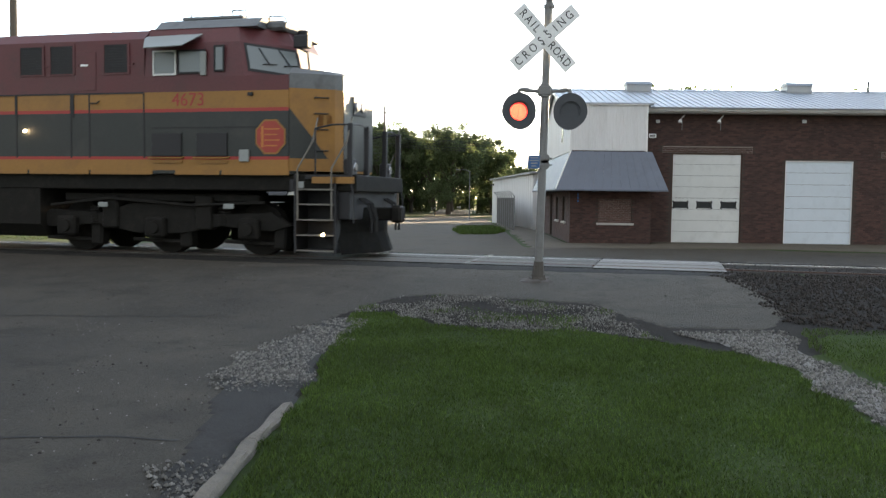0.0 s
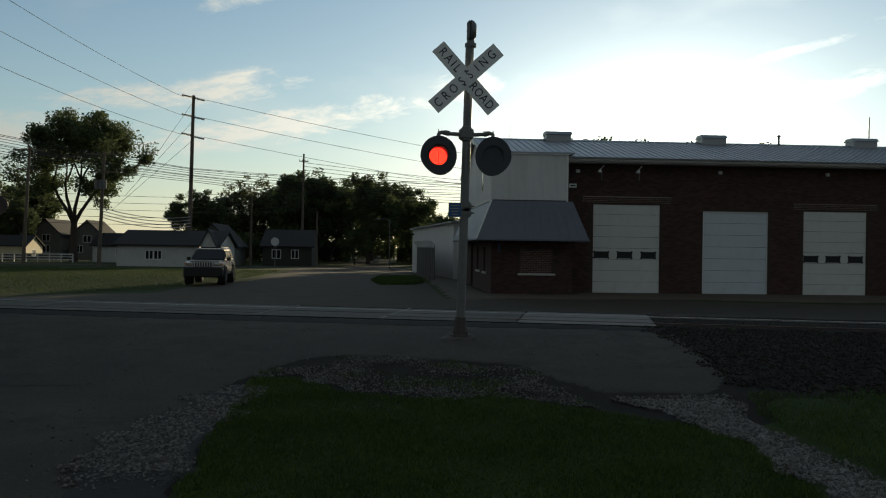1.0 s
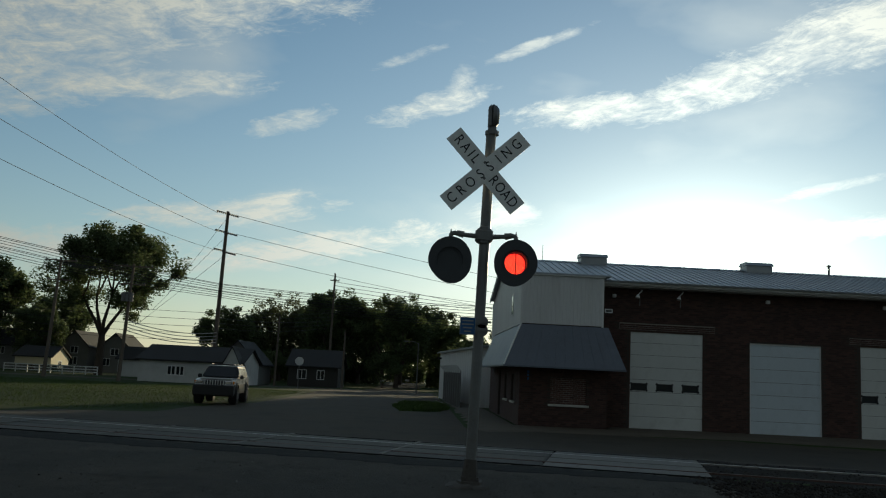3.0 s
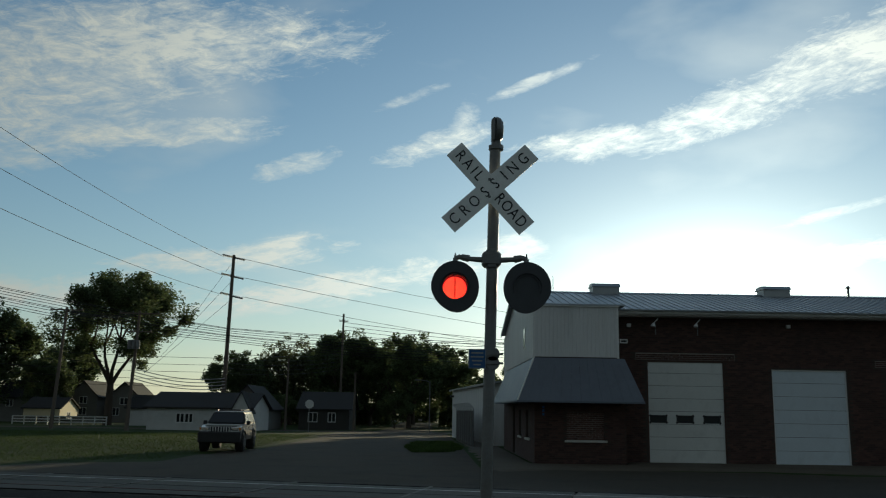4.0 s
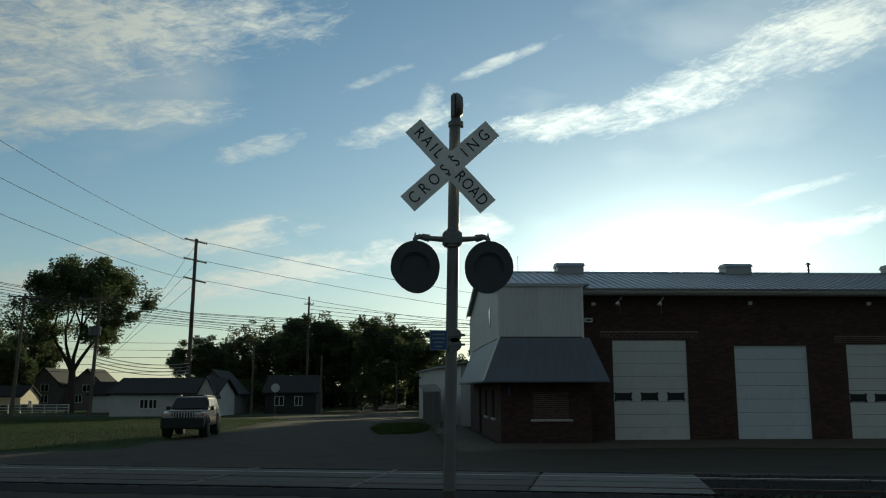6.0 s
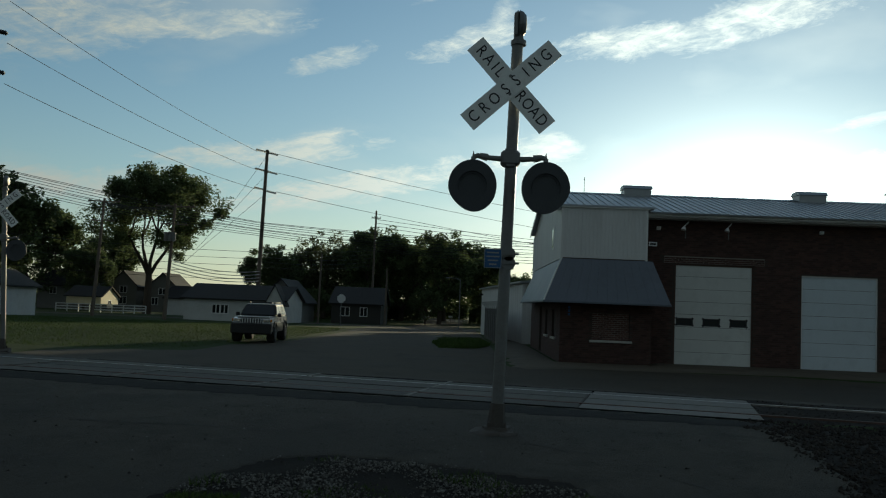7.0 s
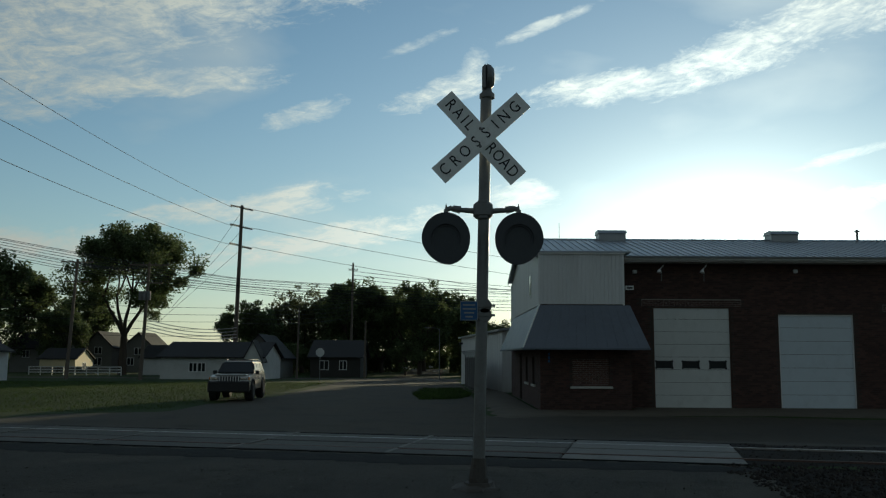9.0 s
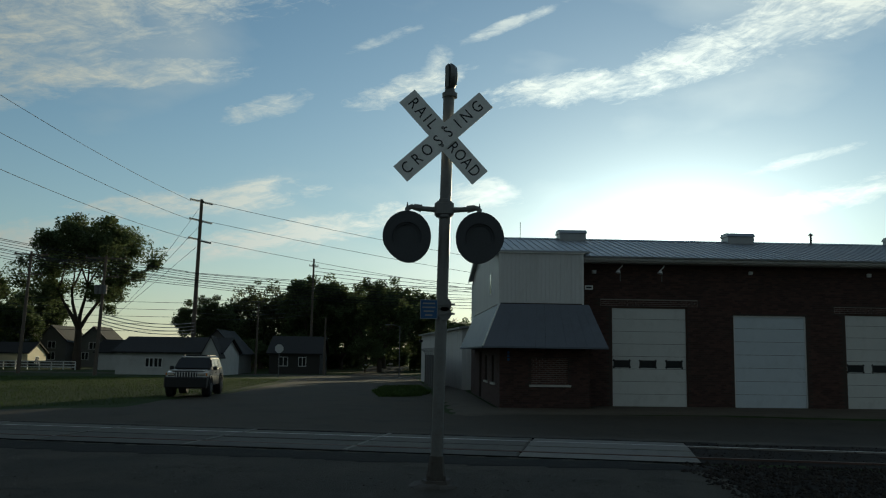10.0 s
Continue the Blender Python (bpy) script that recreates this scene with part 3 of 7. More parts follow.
covering("gravel_path", PATH_STRIP, 0.12, M_GRIT, 0.015, "strip of pale crushed stone between lawns", "gravel path", 0.1, 0.3)
GRIT_PATCH = [(-2.3, -1.8), (-1.8, -1.5), (-0.7, -1.8), (0.4, -2.3), (0.66, -3.6), (0.9, -4.4), (0.4, -4.25), (-0.1, -3.75), (-1.0, -3.85), (-1.7, -3.6), (-2.15, -2.8), (-2.7, -2.8)]
covering("gravel_patch", GRIT_PATCH, 0.12, M_DARKDIRT, 0.008, "bare earth with loose stones by the signal", "bare earth", 0.1, 0.3)
DIRT_EDGE = [(-3.05, -8.4), (-3.2, -7.3), (-3.4, -6.0), (-3.3, -4.6), (-2.85, -3.1), (-2.6, -3.2), (-2.55, -7.3), (-2.6, -9.0), (-2.9, -10.5), (-2.72, -10.5)]
covering("dirt_edge", DIRT_EDGE, 0.05, M_EDGEDIRT, 0.02, "dark damp dirt and loose stones along the kerb", "bare earth", 0.14, 0.4)

# broken concrete kerb along the lawn
kerb = thing("kerb", pose(0, 0, 0), "broken pale concrete kerb along the lawn", "kerb", kind="structure")
random.seed(4)
y = -21.6
while y < -7.5:
    ln = random.uniform(0.7, 1.5)
    bm = bmesh.new()
    box(bm, -0.045, 0.045, 0, min(ln, -7.4 - y) - 0.015, -0.12, 0.06, 0.02)
    bmesh.ops.subdivide_edges(bm, edges=[e for e in bm.edges if e.calc_length() > 0.3], cuts=5)
    for v in bm.verts:
        v.co += Vector((random.uniform(-1, 1), random.uniform(-1, 1), random.uniform(-1, 0.6))) * 0.012
    st = part("kerb_stone", bm, M_KERB, kerb)
    st.matrix_basis = pose(-2.58 + random.uniform(-0.02, 0.02), y, land(-2.58, y), random.uniform(-1, 1), 0, random.uniform(-1.5, 1.5))
    y += ln
# cracked joints in the street
joints = thing("pavement_joint", pose(0, 0, 0), "dark open joints and cracks in the street surface", "road joint", kind="structure")
for pts in ([(-9, -8.5), (-6, -8.44), (-4.2, -8.42), (-3.4, -8.38), (-2.95, -8.41)], [(-8, -3.2), (-5.4, -3.14), (-4.1, -3.1)], [(-5.2, 0.05), (-4.8, -0.07), (-3.6, -0.2), (-2.4, -0.34), (-1.6, -0.4)], [(-6.6, -6.4), (-5.9, -5.1), (-6.2, -4.0)],
            [(0.15, -0.55), (0.5, -0.9), (0.9, -1.0)], [(1.0, -1.2), (1.5, -2.2), (1.65, -2.6)]):
    bm = bmesh.new()
    dense = []
    for (ax, ay), (bx, by) in zip(pts, pts[1:]):
        n = max(2, int(math.hypot(bx - ax, by - ay) / 0.12))
        dense += [(ax + (bx - ax) * k / n, ay + (by - ay) * k / n) for k in range(n)]
    prev = None
    for k, (px, py) in enumerate(dense):
        px, py = wobble(px, py, 0.07, 0.25)
        w = 0.012 + 0.016 * abs(noise.noise((px * 5, py * 5, 0)))
        pair = [bm.verts.new((px, py + s * w, land(px, py) + 0.016)) for s in (-1, 1)]
        if prev:
            bm.faces.new((prev[0], pair[0], pair[1], prev[1]))
        prev = pair
    part("crack", bm, M_CRACK, joints)


def scatter_mesh(count, where, make):
    """Many small pieces in one mesh; make(i, x, y) gives verts and faces."""
    vs, fs = [], []
    for i in range(count):
        p = where()
        if p is None:
            continue
        v, f = make(*p)
        base = len(vs)
        vs += v
        fs += [tuple(base + k for k in face) for face in f]
    me = bpy.data.meshes.new("scatter")
    me.from_pydata(vs, [], fs)
    return me


def in_poly(poly, ragged=0.1):
    xs, ys = [p[0] for p in poly], [p[1] for p in poly]

    def pick():
        for _ in range(40):
            x, y = random.uniform(min(xs), max(xs)), random.uniform(min(ys), max(ys))
            if inside(poly, *wobble(x, y, ragged, 0.4)):
                return x, y
        return None
    return pick


def blade(x, y, tall=0.042, lift=0.02):
    a, h = random.uniform(0, 6.28), tall * random.uniform(0.5, 1.4) * (0.75 + 0.6 * noise.noise((x * 1.3, y * 1.3, 0)))
    w, lean = random.uniform(0.0022, 0.0042), random.uniform(0.3, 1.1) * h
    c, s, z = math.cos(a), math.sin(a), land(x, y) + lift - 0.005
    b = random.uniform(0, 6.28)
    mx, my = x + math.cos(b) * lean * 0.35, y + math.sin(b) * lean * 0.35
    return [(x - c * w, y - s * w, z), (x + c * w, y + s * w, z), (mx + c * w * 0.8, my + s * w * 0.8, z + h * 0.6), (mx - c * w * 0.8, my - s * w * 0.8, z + h * 0.6),
            (x + math.cos(b) * lean, y + math.sin(b) * lean, z + h)], [(0, 1, 2, 3), (3, 2, 4)]


def stone(x, y, r0=0.010, r1=0.03, lift=0.015):
    r = r0 + (r1 - r0) * random.random() ** 2.2
    z = land(x, y) + lift + r * 0.25
    v = []
    for d in ((1, 0, 0), (-1, 0, 0), (0, 1, 0), (0, -1, 0), (0, 0, 0.8), (0, 0, -0.8)):
        k = r * random.uniform(0.65, 1.25)
        v.append((x + d[0] * k + random.uniform(-0.3, 0.3) * r, y + d[1] * k + random.uniform(-0.3, 0.3) * r, z + d[2] * k))
    return v, [(0, 2, 4), (2, 1, 4), (1, 3, 4), (3, 0, 4), (2, 0, 5), (1, 2, 5), (3, 1, 5), (0, 3, 5)]


def stuff(name, me, material, label, category):
    ob = new(name, me)
    me.materials.append(material)
    return tagged(ob, label, category, kind="stuff")


random.seed(7)
LAWN_NEAR = [(-2.5, -13.2)] + LAWN[1:-1] + [(1.5, -13.2)]
stuff("grass", scatter_mesh(185000, in_poly(LAWN_NEAR, 0.12), blade), M_BLADE, "short green grass blades of the lawn", "grass")
stuff("grass", scatter_mesh(40000, in_poly([(2.5, -3.75), (3.4, -3.95), (6.5, -3.9), (6, -9), (2.4, -9), (2.25, -5.0)], 0.12), blade), M_BLADE, "short green grass blades by the ballast", "grass")
stuff("weeds", scatter_mesh(5000, in_poly(GRIT_PATCH, 0.3), lambda x, y: blade(x, y, 0.05) if noise.noise((x * 1.7, y * 1.7, 5)) > 0.12 else ([], [])), M_BLADE, "sparse weeds among the stones", "grass")
stuff("loose_stones", scatter_mesh(16000, in_poly(GRIT_PATCH, 0.35), lambda x, y: stone(x, y, 0.003, 0.016) if noise.noise((x * 1.3, y * 1.3, 4)) + random.uniform(-0.35, 0.35) > -0.08 else ([], [])), M_PALESTONE, "loose grey crushed stones on bare earth", "gravel")
stuff("loose_stones", scatter_mesh(11000, in_poly(PATH_STRIP, 0.22), lambda x, y: stone(x, y, 0.006, 0.022)), M_PALESTONE, "pale crushed limestone on the path", "gravel")
stuff("loose_stones", scatter_mesh(6500, in_poly(DIRT_EDGE, 0.45), lambda x, y: stone(x, y, 0.004, 0.021, 0.02) if noise.noise((x * 0.9, y * 0.9, 2)) + random.uniform(-0.3, 0.3) > 0.0 else ([], [])), M_PALESTONE, "loose grey stones along the kerb", "gravel")
EDGE_STONES = [(-3.3, -6.6), (-3.5, -5.4), (-3.0, -4.2), (-2.8, -3.2), (-2.45, -3.3), (-2.5, -4.4), (-2.62, -6.1), (-2.9, -6.6)]
stuff("loose_stones", scatter_mesh(7000, in_poly(EDGE_STONES, 0.45), lambda x, y: stone(x, y, 0.004, 0.020, 0.016)), M_PALESTONE, "pale crushed stones spilt at the street edge", "gravel")
stuff("loose_stones", scatter_mesh(1500, in_poly([(-7, -9), (-3, -9), (-2.8, -3.5), (0, -1.6), (2.6, -2), (2.9, 0.5), (-7, 2.0)], 0.3), lambda x, y: stone(x, y, 0.003, 0.016, 0.01)), M_BALLAST, "scattered pebbles on the asphalt", "gravel")
stuff("loose_stones", scatter_mesh(5000, in_poly([(-7, -11), (-2.9, -11), (-2.8, -3.5), (0, -1.6), (2.6, -2), (2.9, 0.5), (-7, 2.2)], 0.3), lambda x, y: stone(x, y, 0.003, 0.011, 0.01) if noise.noise((x * 0.8, y * 0.8, 6)) + random.uniform(-0.4, 0.4) > 0.05 else ([], [])), M_PALESTONE, "small pale grit strewn on the asphalt", "gravel")
BALLAST = [(2.5, -3.3), (2.85, -0.6), (3.1, track_y(3.1, -1.36)), (14, track_y(14, -1.33)), (14, track_y(14, -6.0)), (3.5, -3.9)]
covering("ballast_bed", BALLAST + [(14, -5)], 0.2, M_DARKDIRT, 0.01, "dirty dark track ballast bed", "ballast", 0.1, 0.4)
stuff("ballast", scatter_mesh(22000, in_poly(BALLAST, 0.3), lambda x, y: stone(x, y, 0.010, 0.036, 0.01)), M_BALLAST, "dark grey-brown crushed ballast beside the rails", "ballast")

stuff("island_grass", scatter_mesh(9000, in_poly(ISLAND, 0.1), lambda x, y: ([(a * 5 - x * 4, b * 5 - y * 4, land(x, y) + 0.03 + (c - land(x, y) - 0.015) * 4.0) for a, b, c in blade(x, y)[0]], [(0, 1, 2, 3), (3, 2, 4)])), M_BLADE, "dense short grass on the traffic island", "grass")


FAR_LAWN = [(-52, 20.5), (-14, 20.2), (-10.6, 22.5), (-10.4, 28), (-9.1, 33), (-9.3, 52), (-10, 62), (-52, 62)]


def tall_blade(x, y):
    v, f = blade(x, y, 0.10, 0.0)
    return [(x + (a - x) * 2.2, y + (b - y) * 2.2, c) for a, b, c in v], f


stuff("grass", scatter_mesh(110000, in_poly(FAR_LAWN, 0.3), tall_blade), M_BLADE, "mown green grass of the lawn beyond the tracks", "grass")


# ---- the level crossing and the rails ----
track = thing("railway_track", TRACK, "single railway track with steel rails through a concrete crossing", "railway track", kind="structure")
for s in (-1, 1):
    bm = bmesh.new()
    yc = s * 0.7525
    prism(bm, [(yc - 0.036, 0.0), (yc + 0.036, 0.0), (yc + 0.036, -0.04), (yc + 0.009, -0.06), (yc + 0.009, -0.14), (yc + 0.07, -0.165), (yc + 0.07, -0.18), (yc - 0.07, -0.18), (yc - 0.07, -0.165), (yc - 0.009, -0.14), (yc - 0.009, -0.06), (yc - 0.036, -0.04)], "x", -160, 90)
    part("rail", bm, M_STEEL if s > 0 else M_RUST, track, "worn steel rail" if s > 0 else "dull brown steel rail")
tie = None
for i in range(46):
    x = 3.9 + i * 0.53
    if tie is None:
        bm = bmesh.new()
        box(bm, -0.115, 0.115, -1.3, 1.3, -0.34, -0.17, 0.015)
        tie = part("sleeper", bm, M_TIE, track, "weathered timber sleeper")
        tie.location.x = x
    else:
        t2 = tie.copy()
        scene.collection.objects.link(t2)
        t2.location.x = x
bm = bmesh.new()
for a, b in ((3.55, 60), (-160, -14)):
    prism(bm, [(-2.4, -0.6), (-1.5, -0.22), (1.5, -0.22), (2.4, -0.6)], "x", a, b)
part("ballast_bed", bm, M_DARKDIRT, track)
bm = bmesh.new()
box(bm, -14.2, 3.8, -1.36, 1.36, -0.5, -0.16)
part("crossing_base", bm, M_DARKDIRT, track)
# panels: field side, gauge, field side, each in lengths
crossing = thing("crossing_panel_set", TRACK, "light concrete panels of a level crossing between and beside rails", "level crossing", kind="structure")
random.seed(11)
for lane, (y0, y1) in enumerate(((-1.37, -0.80), (-0.69, -0.005), (0.005, 0.69), (0.80, 1.37))):
    for k in range(8):
        x1 = 3.85 - k * 2.44
        bm = bmesh.new()
        box(bm, -1.212, 1.212, y0, y1, -0.18, 0.0, 0.018)
        ob = part("panel", bm, M_PANEL if k == 0 else M_PANELDARK, crossing, "pale concrete panel" if k == 0 else "dark tar-stained panel")
        ob.location = (x1 - 1.22, 0, random.uniform(-0.012, 0.002))
        if k > 1:
            bm = bmesh.new()
            box(bm, -0.03, 0.03, y0 + 0.02, y1 - 0.02, -0.02, 0.004)
            bar = part("joint_plate", bm, M_PANEL, crossing, "pale worn joint between panels")
            bar.location.x = x1
# worn steel edge angle along the panels
for yy in (-1.385, 1.385):
    bm = bmesh.new()
    box(bm, -14, 3.86, yy - 0.012, yy + 0.012, -0.14, -0.004)
    part("edge_angle", bm, M_TRUCK, crossing, "dark steel edge angle")
stuff("ballast", scatter_mesh(5000, in_poly([(3.7, track_y(3.7, -1.5)), (3.7, track_y(3.7, 1.6)), (16, track_y(16, 1.6)), (16, track_y(16, -1.5))], 0.05), lambda x, y: stone(x, y, 0.01, 0.03, 0.0)), M_BALLAST, "dark crushed ballast between the rails", "ballast")


# ---- crossing signals ----
def lamp_head(parent, side, z, lamps, top_x):
    """One flashing head: round backing, hood, a hole with the lit array behind it and an added shutter that turns to
    hide it.
    """
    head = new("lamp_head")
    head.parent = parent
    head.matrix_basis = pose(side * 0.395 + top_x * 0.66 - 0.03, -0.16, z)
    # pear-shaped backing with a round opening
    bm = bmesh.new()
    n, hole = 48, 0.135
    rings = []
    for y in (0.0, 0.016):
        outer, inner = [], []
        for i in range(n):
            a = 2 * math.pi * i / n
            rx, rz = math.cos(a) * 0.262 * (1 - 0.10 * max(0, -math.sin(a)) ** 2), math.sin(a) * 0.284
            outer.append(bm.verts.new((rx + side * 0.10 * min(rz + 0.05, 0), y, rz)))
            inner.append(bm.verts.new((math.cos(a) * hole, y, math.sin(a) * hole)))
        rings.append((outer, inner))
    (o0, i0), (o1, i1) = rings
    for i in range(n):
        j = (i + 1) % n
        bm.faces.new((o0[i], o0[j], i0[j], i0[i])), bm.faces.new((o1[i], i1[i], i1[j], o1[j]))
        bm.faces.new((o0[i], o1[i], o1[j], o0[j])), bm.faces.new((i0[i], i0[j], i1[j], i1[i]))
    part("backing", bm, M_BACKING, head, "round black backing plate")
    bm = bmesh.new()
    segs = 24
    last = None
    for i in range(segs + 1):
        a = math.radians(-25 + 230 * i / segs)
        c, s = math.cos(a), math.sin(a)
        reach = 0.008 + 0.014 * max(0.0, math.sin(a)) ** 0.6
        row = [bm.verts.new((c * 0.150, 0.0, s * 0.150)), bm.verts.new((c * 0.156, -reach, s * 0.156)), bm.verts.new((c * 0.159, -reach, s * 0.159)), bm.verts.new((c * 0.153, 0.0, s * 0.153))]
        if last:
            for k in range(4):
                bm.faces.new((last[k], row[k], row[(k + 1) % 4], last[(k + 1) % 4]))
        last = row
    part("hood", bm, M_BACKING, head, "black visor hood")
    bm = bmesh.new()
    rod(bm, (0, 0.017, 0), (0, 0.20, 0), 0.146, 0.140, 28, caps=False)
    rod(bm, (0, 0.20, 0), (0, 0.22, 0), 0.140, 0.11, 28)
    part("lamp_case", bm, M_BACKING, head)
    bm = bmesh.new()
    for ring in range(9):
        for k in range(max(1, ring * 6)):
            a = 2 * math.pi * k / max(1, ring * 6) + ring * 0.2
            r = ring * 0.0152
            bmesh.ops.create_cone(bm, cap_ends=True, segments=6, radius1=0.0056, radius2=0.0036, depth=0.004, matrix=Matrix.Translation((math.cos(a) * r, 0.172, math.sin(a) * r)) @ Matrix.Rotation(math.pi / 2, 4, "X"))
    part("light_array", bm, M_LIT, head, "glowing red light points")
    bm = bmesh.new()
    rod(bm, (0, 0.176, 0), (0, 0.182, 0), 0.137, seg=28)
    part("lens", bm, M_REDLENS, head, "deep red lens")
    # added disc in the backing's colour; closed, it makes the lamp look unlit
    bm = bmesh.new()
    rod(bm, (0, -0.0015, 0), (0, 0.0015, 0), 0.144, seg=28)
    sh = part("shutter", bm, M_SHUTTER, head, "dark red shutter disc")
    sh.matrix_basis = pose(0, 0.0185, 0)
    # gooseneck and terminal box to the cross arm
    bm = bmesh.new()
    pts = [(-side * 0.0, 0.08, 0.13), (0, 0.08, 0.27), (0, 0.09, 0.325), (-side * 0.05, 0.1, 0.345), (-side * 0.10, 0.12, 0.33)]
    for a, b in zip(pts, pts[1:]):
        rod(bm, a, b, 0.027, seg=10)
    ball(bm, pts[3], 0.03, 1)
    rod(bm, (0, 0.085, 0.33), (0, 0.085, 0.39), 0.016, 0.004, 6)
    part("gooseneck", bm, M_GALV, head)
    lamps.append(sh)
    return head


def crossing_signal(m, label, letters=True, blue=True, top_x=0.05):
    sig = thing("crossing_signal", m, label, "crossing signal", "crossing signals")
    bm = bmesh.new()
    rod(bm, (-0.03, 0, 0.28), (top_x, 0, 4.24), 0.064, 0.062, 20)
    part("mast", bm, M_GALV, sig, "tubular galvanised mast", smooth=False)
    bm = bmesh.new()
    rod(bm, (-0.035, 0, 0.0), (-0.035, 0, 0.04), 0.16, 0.15, 8)
    rod(bm, (-0.035, 0, 0.04), (-0.03, 0, 0.29), 0.105, 0.075, 8)
    for a in range(4):
        c, s = math.cos(a * 1.571 + 0.78), math.sin(a * 1.571 + 0.78)
        rod(bm, (c * 0.125 - 0.035, s * 0.125, 0.03), (c * 0.125 - 0.035, s * 0.125, 0.09), 0.014, seg=6)
    part("base", bm, M_BASE, sig, "weathered cast base with bolts")
    bm = bmesh.new()
    ball(bm, (-0.05, 0, -0.05), 0.30, 3, (1, 0.9, 0.24))
    for v in bm.verts:
        v.co += Vector((1, 1, 0.7)) * 0.09 * noise.noise(v.co * 7)
    part("footing", bm, M_BASE, sig, "crumbled concrete footing")
    # crossbuck
    cx, cz = top_x - 0.06, 3.745
    for k, (words, tilt, dy) in enumerate((("RAIL  ROAD", 47.8, -0.093), ("CROSSING", -42.6, -0.103))):
        blade_ob = new("crossbuck_blade")
        blade_ob.parent = sig
        blade_ob.matrix_basis = Matrix.Translation((cx, dy, cz)) @ Matrix.Rotation(radians(tilt), 4, "Y")
        me_bm = bmesh.new()
        L = 0.61 if k == 0 else 0.635
        box(me_bm, -L, L, -0.003, 0.003, -0.114, 0.114)
        part("board", me_bm, M_SIGN, blade_ob, "white crossbuck board")
        if letters:
            turn = Matrix.Rotation(math.pi / 2, 4, "X")
            spots = [(-0.50, "R"), (-0.375, "A"), (-0.275, "I"), (-0.19, "L"), (0.16, "R"), (0.275, "O"), (0.39, "A"), (0.51, "D")] if k == 0 else [(-0.535, "C"), (-0.385, "R"), (-0.235, "O"), (-0.075, "S"), (0.075, "S"), (0.215, "I"), (0.345, "N"), (0.505, "G")]
            for x, ch in spots:
                me_bm = bmesh.new()
                text_mesh(me_bm, ch, 0.185, Matrix.Translation((x, -0.005, 0)) @ turn @ Matrix.Diagonal((0.82, 1, 1, 1)), 0.0015)
                part("letter", me_bm, M_LETTER, blade_ob, "black block capital")
    for zz in (cz - 0.10, cz + 0.10):
        bm = bmesh.new()
        rod(bm, (cx - 0.01, -0.075, zz), (cx - 0.01, -0.112, zz), 0.017, seg=8)
        part("bolt", bm, M_GALV, sig)
    # cross arm with centre casting
    az_ = 2.95
    mx = top_x * 0.66 - 0.02
    bm = bmesh.new()
    box(bm, mx - 0.105, mx + 0.105, -0.09, 0.09, az_ - 0.085, az_ + 0.085, 0.03)
    box(bm, mx - 0.06, mx + 0.06, -0.08, 0.08, az_ - 0.11, az_ + 0.12, 0.02)
    part("arm_casting", bm, M_GALV, sig, "cast junction box")
    for s in (-1, 1):
        bm = bmesh.new()
        rod(bm, (mx + s * 0.09, -0.03, az_ - 0.01), (mx + s * 0.27, -0.04, az_ + 0.0), 0.032, 0.026, 10)
        rod(bm, (mx + s * 0.25, -0.04, az_ - 0.0), (mx + s * 0.335, -0.05, az_ + 0.015), 0.042, 0.034, 10)
        part("cross_arm", bm, M_GALV, sig)
    shutters = []
    for s in (-1, 1):
        lamp_head(sig, s, 2.62, shutters, top_x)
    # bell on top
    tx = top_x + 0.01
    bm = bmesh.new()
    rod(bm, (tx, 0, 4.22), (tx, 0, 4.27), 0.085, 0.085, 16)
    rod(bm, (tx, 0, 4.27), (tx, 0, 4.34), 0.06, 0.05, 12)
    part("collar", bm, M_GALV, sig)
    bm = bmesh.new()
    box(bm, tx - 0.055, tx + 0.015, -0.075, 0.075, 4.30, 4.60, 0.03)
    part("bell_case", bm, M_GALV, sig)
    bm = bmesh.new()
    prof = [(0.0, 0.03), (0.01, 0.10), (0.04, 0.135), (0.075, 0.15), (0.085, 0.155)]
    for (xa, ra), (xb, rb) in zip(prof, prof[1:]):
        rod(bm, (tx + 0.085 - xa, 0, 4.46), (tx + 0.085 - xb, 0, 4.46), ra, rb, 24)
    part("bell", bm, M_GALV, sig, "round bell gong")
    if blue:
        bm = bmesh.new()
        box(bm, -0.235, -0.045, -0.085, -0.08, 1.74, 1.95, 0.0)
        plate = part("notice_plate", bm, M_BLUE, sig, "blue enamelled notice plate with white lines")
        bm = bmesh.new()
        for k, w in enumerate((0.13, 0.14, 0.11, 0.08)):
            box(bm, -0.14 - w / 2, -0.14 + w / 2, -0.087, -0.0855, 1.90 - k * 0.042, 1.915 - k * 0.042)
        for a, b, c, d in ((-0.233, -0.047, 1.942, 1.948), (-0.233, -0.047, 1.742, 1.748), (-0.233, -0.227, 1.748, 1.942), (-0.053, -0.047, 1.748, 1.942)):
            box(bm, a, b, -0.087, -0.0855, c, d)
        part("notice_lines", bm, M_BLIND, plate)
        bm = bmesh.new()
        for zz in (1.80, 1.90):
            rod(bm, (0.03, -0.07, zz), (0.03, 0.07, zz), 0.075, 0.075, 16)
            box(bm, -0.06, 0.14, -0.082, -0.07, zz - 0.012, zz + 0.012)
        part("band", bm, M_GALV, sig)
    return sig, shutters


signal_a, shutters_a = crossing_signal(pose(-0.10, 0, 0.59), "grey steel crossing signal mast with white crossbuck and two round lamps")
signal_b, shutters_b = crossing_signal(pose(-12.6, 13.4, 0.30, 0, 0, 8), "grey crossing signal mast across the tracks with crossbuck", blue=False, top_x=-0.25)


